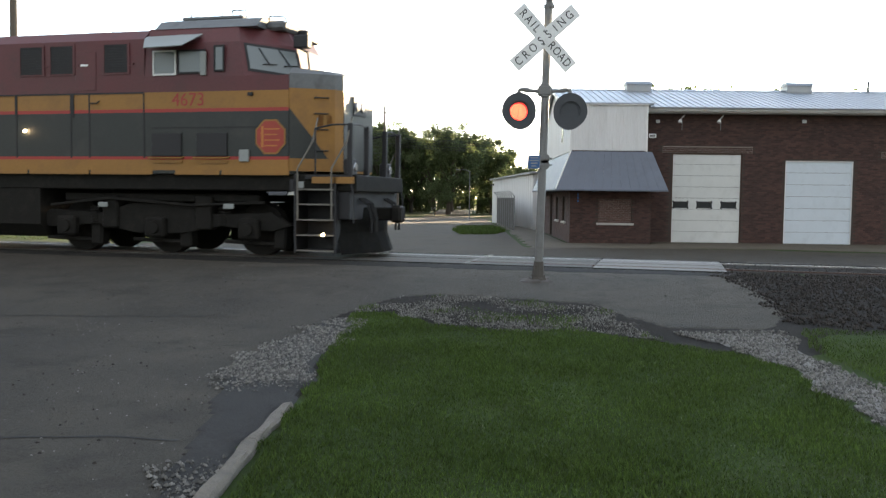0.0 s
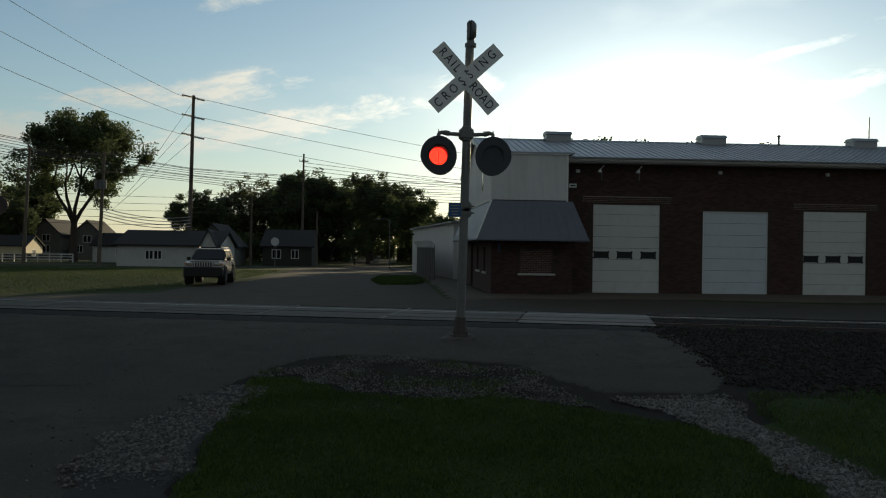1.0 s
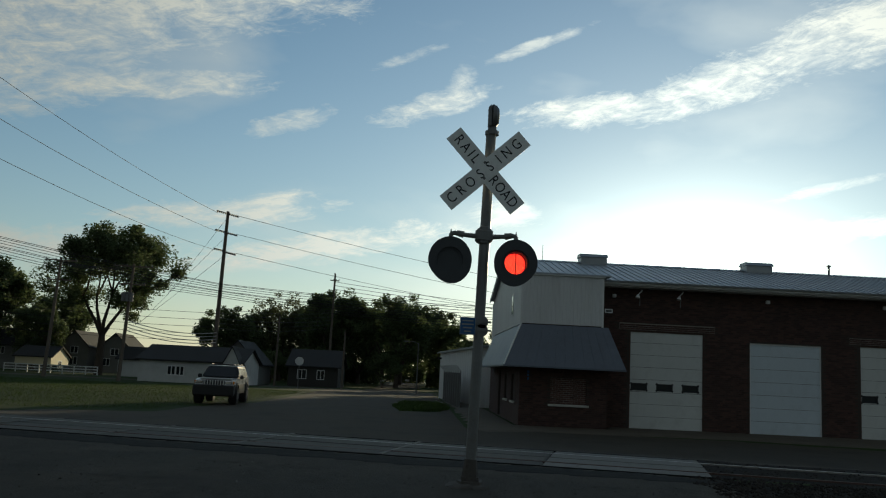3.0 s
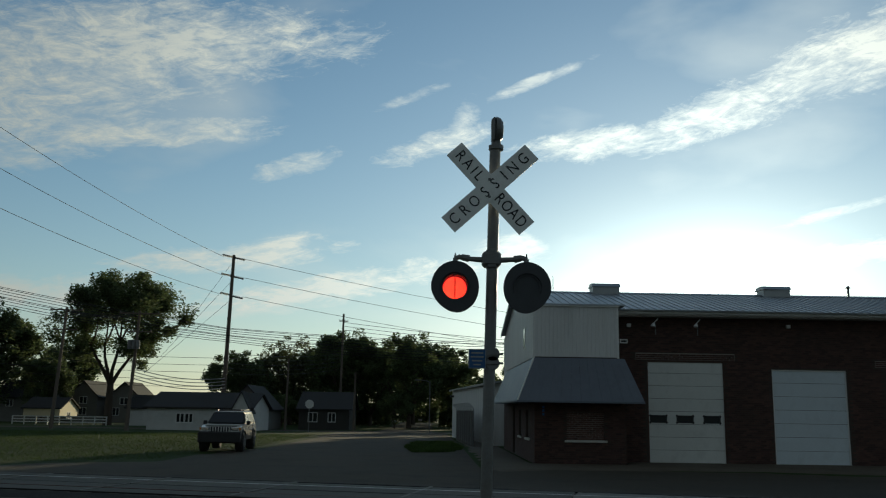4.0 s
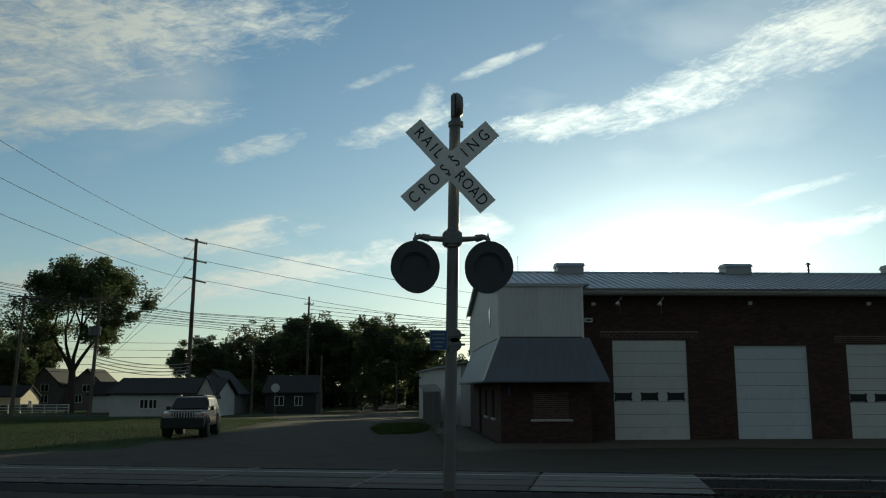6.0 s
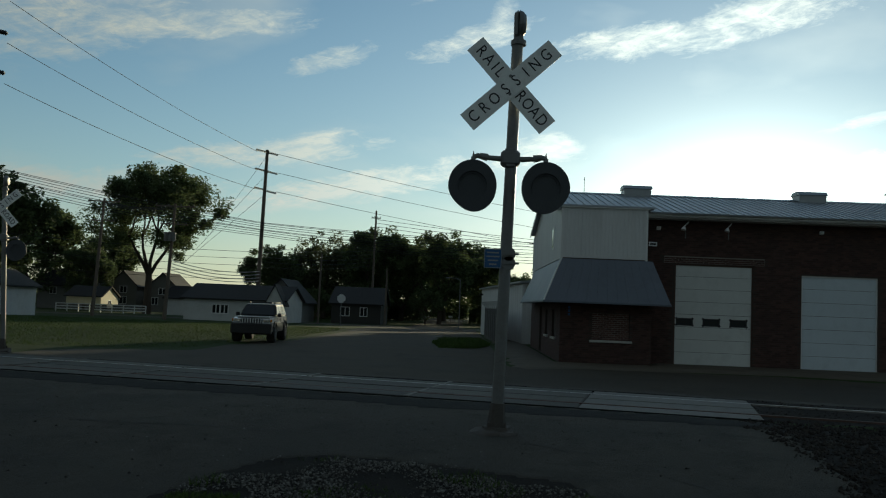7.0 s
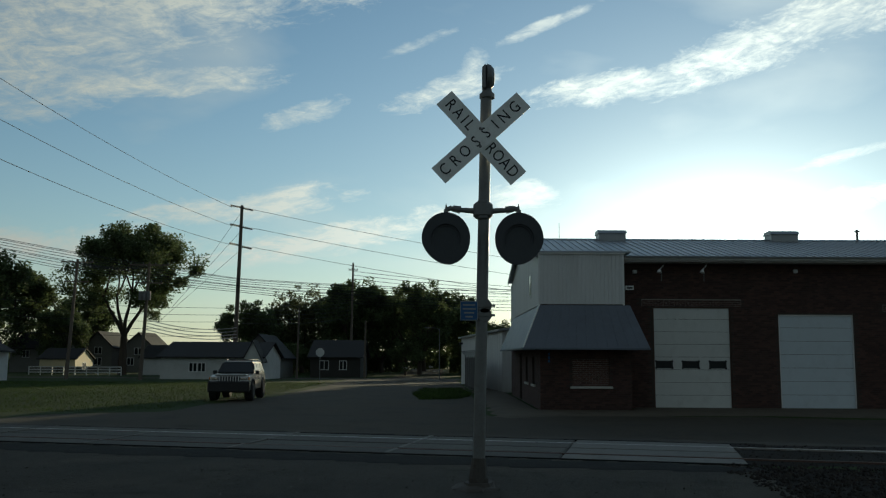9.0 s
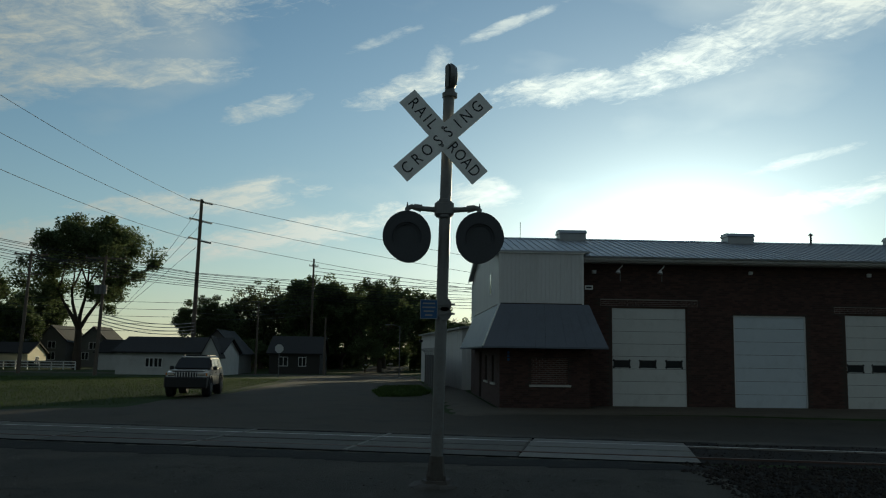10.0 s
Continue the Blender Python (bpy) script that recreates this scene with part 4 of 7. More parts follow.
# ---- the brick garage ----
WY, WINGY, WX, EX, BACK = 24.40, 23.0, 3.10, 34.0, 36.4
DOORS = [(7.62, 10.64, 3.91), (12.48, 15.39, 3.63), (16.95, 19.90, 3.75), (25.0, 28.0, 3.75)]


def holed(bm, axis, a0, a1, z0, z1, t0, t1, holes):
    """A wall in boxes round its openings; axis x: along x with thickness in y."""
    cuts = sorted({a0, a1, *[h[0] for h in holes], *[h[1] for h in holes]})
    for c0, c1 in zip(cuts, cuts[1:]):
        spans, z = [], z0
        for h in sorted([h for h in holes if h[0] < (c0 + c1) / 2 < h[1]], key=lambda h: h[2]):
            spans.append((z, h[2]))
            z = h[3]
        spans.append((z, z1))
        for s0, s1 in spans:
            if s1 - s0 > 0.005:
                box(bm, *((c0, c1, t0, t1) if axis == "x" else (t0, t1, c0, c1)), s0, s1)


BL, BH, BJ = 0.203, 0.064, 0.011


def brick_field(axis, a0, a1, z0, z1, face, out, holes, seed, limit=None):
    """Bricks in running bond over a wall face, as verts and faces, each proud of the mortar."""
    random.seed(seed)
    vs, fs, spots = [], [], []
    row, z = 0, z0
    while z + BH <= z1 + 0.001:
        a = a0 - (BL + BJ) / 2 * (row % 2)
        while a < a1:
            b0, b1 = max(a, a0), min(a + BL, a1)
            if b1 - b0 > 0.04 and not any(h[0] - 0.004 < b1 and b0 < h[1] + 0.004 and h[2] - 0.004 < z + BH and z < h[3] + 0.004 for h in holes):
                spots.append((b0, b1, z, z + BH, random.uniform(0.004, 0.009)))
            a += BL + BJ
        z += BH + BJ
        row += 1
    for b0, b1, c0, c1, d in spots:
        k = len(vs)
        g = 0.004
        p = face + out * d
        for q in ((b0, face, c0), (b1, face, c0), (b1, face, c1), (b0, face, c1), (b0 + g, p, c0 + g), (b1 - g, p, c0 + g), (b1 - g, p, c1 - g), (b0 + g, p, c1 - g)):
            vs.append(q if axis == "x" else (q[1], q[0], q[2]))
        fs += [(k + 4, k + 5, k + 6, k + 7), (k, k + 1, k + 5, k + 4), (k + 1, k + 2, k + 6, k + 5), (k + 2, k + 3, k + 7, k + 6), (k + 3, k, k + 4, k + 7)]
    return vs, fs, spots


def brick_stuff(parent, material, *args):
    vs, fs, _ = brick_field(*args)
    me = bpy.data.meshes.new("bricks")
    me.from_pydata(vs, [], fs)
    me.materials.append(material)
    ob = new("bricks", me)
    ob.parent = parent
    bm = bmesh.new()
    bm.from_mesh(me)
    bmesh.ops.recalc_face_normals(bm, faces=bm.faces)
    bm.to_mesh(me), bm.free()
    return tagged(ob, kind="stuff")


LINTEL_GAPS = [(7.2, 11.06, 3.93, 4.20), (16.55, 20.3, 3.77, 4.02)]
front_holes = [(a, b, -0.1, h) for a, b, h in DOORS]
bm = bmesh.new()
holed(bm, "x", 6.26, EX, -0.3, 5.75, WY, WY + 0.3, front_holes)
wall_s = structure("wall_south", bm, M_MORTAR, "dark red brick front wall of the garage", "wall")
brick_stuff(wall_s, M_BRICK, "x", 6.26, 26.0, 0.03, 5.6, WY, -1, front_holes + LINTEL_GAPS, 1)
# lintels of newer brick in pale mortar
for x0, x1, z0, z1 in LINTEL_GAPS:
    bm = bmesh.new()
    box(bm, x0, x1, WY - 0.004, WY + 0.01, z0, z1)
    part("lintel_mortar", bm, M_PALEMORTAR, wall_s, "pale repointed mortar over a door")
    brick_stuff(wall_s, M_BRICK, "x", x0 + 0.01, x1 - 0.01, z0 + 0.012, z1, WY - 0.004, -1, [], 3)
# wing under the awning
WIN = (4.28, 5.66, 0.88, 1.86)
bm = bmesh.new()
holed(bm, "x", WX, 6.45, -0.3, 3.9, WINGY, WINGY + 0.25, [WIN])
box(bm, 6.2, 6.45, WINGY + 0.25, WY, -0.3, 3.9)
wing = structure("wall_wing", bm, M_MORTAR, "red brick wing wall under a metal awning", "wall")
bm = bmesh.new()
box(bm, WIN[0], WIN[1], WINGY + 0.07, WINGY + 0.2, WIN[2], WIN[3])
part("window_infill", bm, M_PALEMORTAR, wing, "bricked-up window in pale mortar")
brick_stuff(wing, M_BRICK_LIGHT, "x", WIN[0], WIN[1], WIN[2] + 0.01, WIN[3], WINGY + 0.07, -1, [], 5)
bm = bmesh.new()
box(bm, WIN[0] - 0.08, WIN[1] + 0.1, WINGY - 0.07, WINGY + 0.07, WIN[2] - 0.085, WIN[2], 0.012)
part("window_sill", bm, M_KERBSILL, wing, "pale stone window sill")
# west side
WEST_HOLES = [(24.6, 25.9, 0.88, 1.95), (27.4, 28.7, 0.88, 1.95), (30.4, 31.5, 0.02, 2.1)]
bm = bmesh.new()
holed(bm, "y", WINGY + 0.25, BACK, -0.3, 3.9, WX, WX + 0.25, WEST_HOLES)
west = structure("wall_west", bm, M_MORTAR, "red brick side wall with bricked-up windows", "wall")
brick_stuff(west, M_BRICK, "y", WINGY + 0.01, BACK, 0.03, 3.0, WX, -1, WEST_HOLES, 7)
for y0, y1, z0, z1 in WEST_HOLES[:2]:
    bm = bmesh.new()
    box(bm, WX + 0.08, WX + 0.2, y0, y1, z0, z1)
    part("window_infill", bm, M_MORTAR, west, "bricked-up window")
    bm = bmesh.new()
    box(bm, WX - 0.07, WX + 0.08, y0 - 0.08, y1 + 0.08, z0 - 0.09, z0, 0.012)
    part("window_sill", bm, M_KERBSILL, west, "pale stone window sill")
y0, y1, z0, z1 = WEST_HOLES[2]
bm = bmesh.new()
box(bm, WX + 0.1, WX + 0.15, y0, y1, z0, z1)
part("side_door", bm, M_BLACK, west, "dark side door")
bm = bmesh.new()
box(bm, WX + 0.3, EX, BACK - 0.3, BACK, -0.3, 5.75)
structure("wall_north", bm, M_MORTAR, "plain brick back wall", "wall")
bm = bmesh.new()
box(bm, EX - 0.3, EX, WY + 0.3, BACK - 0.3, -0.3, 5.75)
structure("wall_east", bm, M_MORTAR, "plain brick end wall", "wall")
bm = bmesh.new()
box(bm, WX + 0.25, EX - 0.3, WY + 0.3, BACK - 0.3, -0.02, 0.0)
structure("floor", bm, M_CONCRETE, "concrete floor inside the garage", "floor")

# white vertical siding on the upper storey of the wing
cladding = thing("upper_siding", pose(0, 0, 0), "white ribbed metal siding on the upper wing", "siding", kind="structure")
n = 22
for i in range(n):
    a = WX + (6.22 - WX) * i / n
    b = WX + (6.22 - WX) * (i + 1) / n
    bm = bmesh.new()
    prism(bm, [(a, WINGY), (a + 0.012, WINGY - 0.008), (b - 0.02, WINGY - 0.008), (b - 0.004, WINGY), (b - 0.004, WINGY + 0.06), (a, WINGY + 0.06)], "z", 3.9, 5.80)
    part("siding_sheet", bm, M_WHITE, cladding)
ridge_y, ridge_z, eave_y, eave_z = 29.7, 7.22, 23.85, 5.86
for i in range(44):
    y0 = WINGY + 0.06 + (BACK - WINGY - 0.06) * i / 44
    y1 = WINGY + 0.06 + (BACK - WINGY - 0.06) * (i + 1) / 44

    def rake(y):
        return eave_z - 0.1 + (ridge_z - eave_z) * (1 - abs(y - ridge_y) / (ridge_y - eave_y)) if y > eave_y else 5.76
    bm = bmesh.new()
    prism(bm, [(y0, 3.0), (y1 - 0.006, 3.0), (y1 - 0.006, rake(y1)), (y0, rake(y0))], "x", WX - 0.015, WX + 0.06)
    part("siding_sheet", bm, M_WHITE, cladding)
for pts in (((WX - 0.02, WINGY - 0.025, 3.86), (WX - 0.02, WINGY - 0.025, 5.8)), ((6.22, WINGY - 0.025, 3.86), (6.22, WINGY - 0.025, 5.8))):
    bm = bmesh.new()
    box(bm, pts[0][0] - 0.035, pts[0][0] + 0.035, WINGY - 0.035, WINGY + 0.03, 3.86, 5.8)
    part("corner_trim", bm, M_TRIM, cladding, "white corner trim")
bm = bmesh.new()
box(bm, WX - 0.06, 6.3, WINGY - 0.08, WINGY + 0.02, 5.78, 5.88)
part("eave_trim", bm, M_TRIM, cladding)
bm = bmesh.new()
box(bm, 6.16, 6.26, WINGY + 0.06, WY + 0.1, 3.9, 5.8)
part("return_panel", bm, M_WHITE, cladding)
bm = bmesh.new()
box(bm, WX - 0.035, WX - 0.01, 25.9, 26.6, 4.35, 5.3)
part("upper_window", bm, M_TRIM, cladding, "narrow white window frame")
bm = bmesh.new()
box(bm, WX - 0.04, WX - 0.036, 26.0, 26.5, 4.43, 5.22)
part("pane", bm, M_DARKGLASS, cladding)

# wrap-round awning
awning = thing("awning", pose(0, 0, 0), "blue-grey sheet metal awning wrapped round the corner", "awning")
ZT, ZB, OUT, OUTW, AEND = 3.86, 2.27, 0.95, 0.72, 34.5
top = [(6.45, WINGY - 0.02), (WX - 0.02, WINGY - 0.02), (WX - 0.02, AEND)]
low = [(6.95, WINGY - OUT), (WX - OUTW, WINGY - OUT), (WX - OUTW, AEND)]
segs = [(top[0], top[1], low[0], low[1], 12), (top[1], top[2], low[1], low[2], 30)]
for ta, tb, la, lb, n in segs:
    for i in range(n):
        f0, f1 = i / n, (i + 0.985) / n

        def at(p, q, f, z):
            return (p[0] + (q[0] - p[0]) * f, p[1] + (q[1] - p[1]) * f, z)
        bm = bmesh.new()
        q = [at(ta, tb, f0, ZT), at(ta, tb, f1, ZT), at(la, lb, f1, ZB), at(la, lb, f0, ZB)]
        hi = [bm.verts.new(p) for p in q]
        lo = [bm.verts.new((p[0], p[1], p[2] - 0.05)) for p in q]
        bm.faces.new(hi), bm.faces.new(lo)
        for k in range(4):
            bm.faces.new((hi[k], hi[(k + 1) % 4], lo[(k + 1) % 4], lo[k]))
        part("awning_sheet", bm, M_AWNING, awning)
bm = bmesh.new()
v = [bm.verts.new(p) for p in ((6.45, WINGY - 0.02, ZT), (6.95, WINGY - OUT, ZB), (6.95, WINGY + 0.6, ZB), (6.45, WINGY + 0.6, ZT), (6.45, WINGY - 0.02, ZT - 0.06), (6.9, WINGY - OUT, ZB - 0.05), (6.9, WINGY + 0.6, ZB - 0.05), (6.45, WINGY + 0.6, ZT - 0.06))]
for f in ((0, 1, 2, 3), (4, 5, 6, 7), (0, 1, 5, 4), (1, 2, 6, 5), (2, 3, 7, 6), (3, 0, 4, 7)):
    bm.faces.new([v[k] for k in f])
part("awning_end", bm, M_AWNING, awning)
bm = bmesh.new()
box(bm, WX - OUTW - 0.01, 6.96, WINGY - OUT - 0.015, WINGY - OUT + 0.02, ZB - 0.06, ZB + 0.005)
box(bm, WX - OUTW - 0.012, WX - OUTW + 0.02, WINGY - OUT, AEND, ZB - 0.06, ZB + 0.005)
part("drip_edge", bm, M_AWNING, awning)
bm = bmesh.new()
rod(bm, (WX - 0.02, WINGY - 0.02, ZT + 0.01), (WX - OUTW, WINGY - OUT, ZB + 0.01), 0.03, seg=6)
rod(bm, (WX - 0.03, WINGY - 0.03, ZT + 0.02), (WX - 0.03, AEND, ZT + 0.02), 0.035, seg=6)
part("hip_trim", bm, M_TRIM, awning, "pale hip flashing")
bm = bmesh.new()
box(bm, WX - OUTW + 0.02, 6.9, WINGY - OUT + 0.02, WINGY - 0.002, ZB - 0.045, ZB - 0.03)
box(bm, WX - OUTW + 0.02, WX - 0.002, WINGY, AEND, ZB - 0.045, ZB - 0.03)
part("soffit", bm, M_AWNING, awning)

# roof with ribs, gutter and ridge vents
roof = thing("roof", pose(0, 0, 0), "low-pitched grey ribbed metal roof", "roof", kind="structure")
slope = math.atan2(ridge_z - eave_z, ridge_y - eave_y)
run = math.hypot(ridge_z - eave_z, ridge_y - eave_y)
for side in (-1, 1):
    bm = bmesh.new()
    base = Matrix.Translation((0, ridge_y, ridge_z)) @ Matrix.Rotation(side * -slope if side > 0 else slope, 4, "X")
    sgn = side
    box(bm, 2.9, EX + 0.2, 0, sgn * (run + 0.35), -0.06, 0.0, m=base)
    for k in range(int((EX - 2.9) / 0.305)):
        x = 2.95 + k * 0.305
        box(bm, x - 0.018, x + 0.018, 0, sgn * (run + 0.35), 0.0, 0.032, m=base)
    part("roof_slope", bm, M_ROOF, roof)
bm = bmesh.new()
prism(bm, [(ridge_y - 0.25, ridge_z - 0.03), (ridge_y, ridge_z + 0.055), (ridge_y + 0.25, ridge_z - 0.03), (ridge_y, ridge_z + 0.02)], "x", 2.88, EX + 0.22)
part("ridge_cap", bm, M_ROOF, roof)
bm = bmesh.new()
box(bm, WX - 0.06, 6.5, WINGY - 0.09, eave_y + 0.4, 5.82, 5.88)
part("wing_roof", bm, M_ROOF, roof)
for s in (-1, 1):
    bm = bmesh.new()
    prism(bm, [(ridge_y, ridge_z + 0.02), (ridge_y + s * (ridge_y - eave_y + 0.34), eave_z - 0.06), (ridge_y + s * (ridge_y - eave_y + 0.34), eave_z - 0.24), (ridge_y, ridge_z - 0.16)], "x", 2.87, 2.9)
    part("rake_trim", bm, M_TRIM, roof, "white rake board")
bm = bmesh.new()
prism(bm, [(23.62, 5.80), (23.62, 5.66), (23.66, 5.62), (23.74, 5.62), (23.76, 5.80)], "x", 6.3, EX)
part("gutter", bm, M_TRIM, roof, "white metal gutter")
bm = bmesh.new()
box(bm, 6.3, EX, 23.76, WY + 0.02, 5.58, 5.76)
part("fascia", bm, M_WHITE, roof, "white fascia and soffit")
for i, x in enumerate((6.48, 14.2, 21.9)):
    bm = bmesh.new()
    box(bm, x, x + 1.2, ridge_y - 0.45, ridge_y + 0.45, ridge_z - 0.15, ridge_z + 0.26, 0.03)
    prism(bm, [(ridge_y - 0.52, ridge_z + 0.24), (ridge_y - 0.3, ridge_z + 0.4), (ridge_y + 0.3, ridge_z + 0.4), (ridge_y + 0.52, ridge_z + 0.24)], "x", x - 0.04, x + 1.24)
    tagged(link("ridge_vent", bm, M_ROOF), "grey metal ridge vent on the garage roof", "roof vent", "ridge vents")
for x, h, r, nm, lb, cat in ((18.25, 0.42, 0.05, "vent_pipe", "small capped vent pipe on the roof ridge", "vent pipe"), (4.75, 0.75, 0.012, "antenna", "thin whip antenna on the roof ridge", "antenna"), (22.9, 1.5, 0.03, "antenna", "tall thin aerial mast on the roof", "antenna")):
    bm = bmesh.new()
    rod(bm, (x, ridge_y, ridge_z), (x, ridge_y, ridge_z + h), r, seg=8)
    if r > 0.04:
        rod(bm, (x, ridge_y, ridge_z + h), (x, ridge_y, ridge_z + h + 0.1), 0.13, 0.02, 10)
    tagged(link(nm, bm, M_GALV), lb, cat)


# sectional doors
def garage_door(x0, x1, h, material, windows, label):
    d = thing("garage_door", pose(x0, WY + 0.1, 0.03), label, "garage door", "garage doors")
    w, n = x1 - x0, 8 if windows else 7
    for i in range(n):
        z0, z1 = (h - 0.03) * i / n, (h - 0.03) * (i + 1) / n
        bm = bmesh.new()
        if windows and i == 3:
            zc = (z0 + z1) / 2 - 0.05
            holes = [(w * f - 0.31, w * f + 0.31, zc - 0.125, zc + 0.125) for f in (0.14, 0.48, 0.825)]
            holed(bm, "x", 0.0, w, z0 + 0.006, z1 - 0.006, -0.02, 0.03, holes)
        else:
            box(bm, 0.0, w, -0.02, 0.03, z0 + 0.006, z1 - 0.006)
            mid = (z0 + z1) / 2
            box(bm, 0.02, w - 0.02, -0.026, -0.018, mid + 0.015, z1 - 0.03)
            box(bm, 0.02, w - 0.02, -0.026, -0.018, z0 + 0.03, mid - 0.015)
        section = part("door_section", bm, material, d)
        if windows and i == 3:
            for a, b, c, e in holes:
                bm = bmesh.new()
                box(bm, a, b, 0.0, 0.01, c, e)
                part("pane", bm, M_DARKGLASS, section, "dark window pane")
                bm = bmesh.new()
                for q in ((a - 0.02, b + 0.02, c - 0.02, c + 0.012), (a - 0.02, b + 0.02, e - 0.012, e + 0.02), (a - 0.02, a + 0.015, c, e), (b - 0.015, b + 0.02, c, e)):
                    box(bm, q[0], q[1], -0.03, 0.0, q[2], q[3])
                for qx, qz in ((a, c), (a, e), (b, c), (b, e)):
                    rod(bm, (qx, -0.028, qz), (qx, 0.0, qz), 0.06, seg=4)
                part("window_frame", bm, M_BLACK, section, "black rubber window frame")
    bm = bmesh.new()
    box(bm, 0, w, -0.03, 0.03, -0.03, 0.0)
    part("bottom_seal", bm, M_BLACK, d)
    bm = bmesh.new()
    for a, b in ((-0.002, 0.05), (w - 0.05, w + 0.002)):
        box(bm, a, b, -0.06, -0.028, -0.02, h - 0.03)
    box(bm, 0.05, w - 0.05, -0.06, -0.028, h - 0.09, h - 0.03)
    part("frame", bm, M_TRIM if not windows else M_RUST, d)
    return d


garage_door(*DOORS[0], M_DOOR, True, "cream sectional garage door with three small windows")
garage_door(*DOORS[1], M_DOORBLUE, False, "plain bluish-white sectional garage door without windows")
garage_door(*DOORS[2], M_DOOR, True, "cream sectional garage door with three small windows")
garage_door(*DOORS[3], M_DOOR, False, "cream sectional garage door")

# fittings on the wall
for x, z in ((6.95, 5.25), (13.2, 5.3), (18.0, 5.3)):
    bm = bmesh.new()
    box(bm, x - 0.08, x + 0.08, WY - 0.12, WY, z - 0.07, z + 0.07, 0.02)
    tagged(link("wall_box", bm, M_WHITE), "small white junction box on the brick wall", "junction box", "wall boxes")
for x, z in ((7.95, 5.45), (9.6, 5.45)):
    lamp = thing("wall_lamp", pose(x, WY, z), "bent white gooseneck lamp bracket on the brick wall", "wall lamp", "wall lamps")
    bm = bmesh.new()
    tube(bm, [(0.12, 0, 0.0), (0.12, -0.15, 0.08), (0.05, -0.4, 0.05), (-0.15, -0.55, -0.15)], 0.018, 8)
    part("arm", bm, M_TRIM, lamp)
    bm = bmesh.new()
    rod(bm, (-0.15, -0.55, -0.15), (-0.18, -0.57, -0.28), 0.04, 0.1, 12)
    part("shade", bm, M_TRIM, lamp)
    bm = bmesh.new()
    rod(bm, (0.05, -0.01, -0.1), (0.05, -0.01, -0.55), 0.02, seg=6)
    part("conduit", bm, M_GALV, lamp)
sign = thing("wall_sign", pose(6.75, WY, 4.63), "small white plate with a dark bar", "sign")
bm = bmesh.new()
box(bm, -0.16, 0.16, -0.02, 0, -0.085, 0.085, 0.006)
part("plate", bm, M_SIGN, sign)
bm = bmesh.new()
box(bm, -0.11, 0.11, -0.024, -0.021, -0.035, 0.03)
part("bar", bm, M_LETTER, sign)
bars = thing("wall_marking", pose(3.42, WINGY - 0.009, 1.75), "vertical blue painted mark on the corner", "marking")
bm = bmesh.new()
for k in range(3):
    box(bm, -0.04, 0.04, -0.004, 0, k * 0.13, k * 0.13 + 0.09)
part("mark", bm, M_BLUE, bars)

# ---- white metal warehouse down the side street, and its fence ----
WARE = Matrix.Translation((1.04, 62, 0)) @ Matrix.Rotation(radians(4.7), 4, "Z") @ Matrix.Translation((-1.32, -62, 0))
ware = thing("warehouse", WARE, "low white metal warehouse along the side street", "warehouse")
for i in range(24):
    y0 = 40 + 22 * i / 24
    bm = bmesh.new()
    prism(bm, [(1.35, y0), (1.32, y0 + 0.05), (1.32, y0 + 0.8), (1.35, y0 + 0.905), (1.6, y0 + 0.905), (1.6, y0)], "z", -0.5, 3.4)
    part("wall_sheet", bm, M_WHITE, ware)
bm = bmesh.new()
box(bm, 1.4, 15, 61.9, 62.05, -0.5, 3.4)
box(bm, 1.6, 15, 39.9, 40.05, -0.4, 3.4)
prism(bm, [(1.4, 3.4), (8, 4.1), (15, 3.4)], "y", 39.9, 62.05)
part("end_wall", bm, M_WHITE, ware)
bm = bmesh.new()
prism(bm, [(1.1, 3.38), (8, 4.12), (15.3, 3.38), (15.3, 3.5), (8, 4.24), (1.1, 3.5)], "y", 39.7, 62.3)
part("roof", bm, M_ROOF, ware)
bm = bmesh.new()
box(bm, 1.27, 1.33, 58.6, 59.7, -0.3, 2.05)
part("door", bm, M_DOOR, ware)
bm = bmesh.new()
box(bm, 1.05, 1.34, 60.8, 61.2, 2.9, 3.05)
part("wall_light", bm, M_BLACK, ware)
fence = thing("chain_fence", pose(1.55, 37.2, 0, 0, 0, 2.2) @ pose(-1.75, -36.8, 0), "dark slatted chain-link fence with barbed wire arms", "fence")
for i in range(9):
    y = 36.8 + i * 1.6
    bm = bmesh.new()
    rod(bm, (1.75, y, land(1.75, y)), (1.75, y, 2.0), 0.035, seg=8)
    rod(bm, (1.75, y, 2.0), (1.45, y, 2.3), 0.02, seg=6)
    part("post", bm, M_GALV, fence)
    if i < 8:
        for k in range(10):
            bm = bmesh.new()
            box(bm, 1.745, 1.755, y + 0.05 + k * 0.155, y + 0.19 + k * 0.155, 0.08, 1.88)
            part("slat", bm, M_FENCE, fence)
for k in range(3):
    bm = bmesh.new()
    rod(bm, (1.65 - k * 0.09, 36.8, 2.1 + k * 0.09), (1.65 - k * 0.09, 49.6, 2.1 + k * 0.09), 0.006, seg=4)
    part("barbed_wire", bm, M_WIRE, fence)

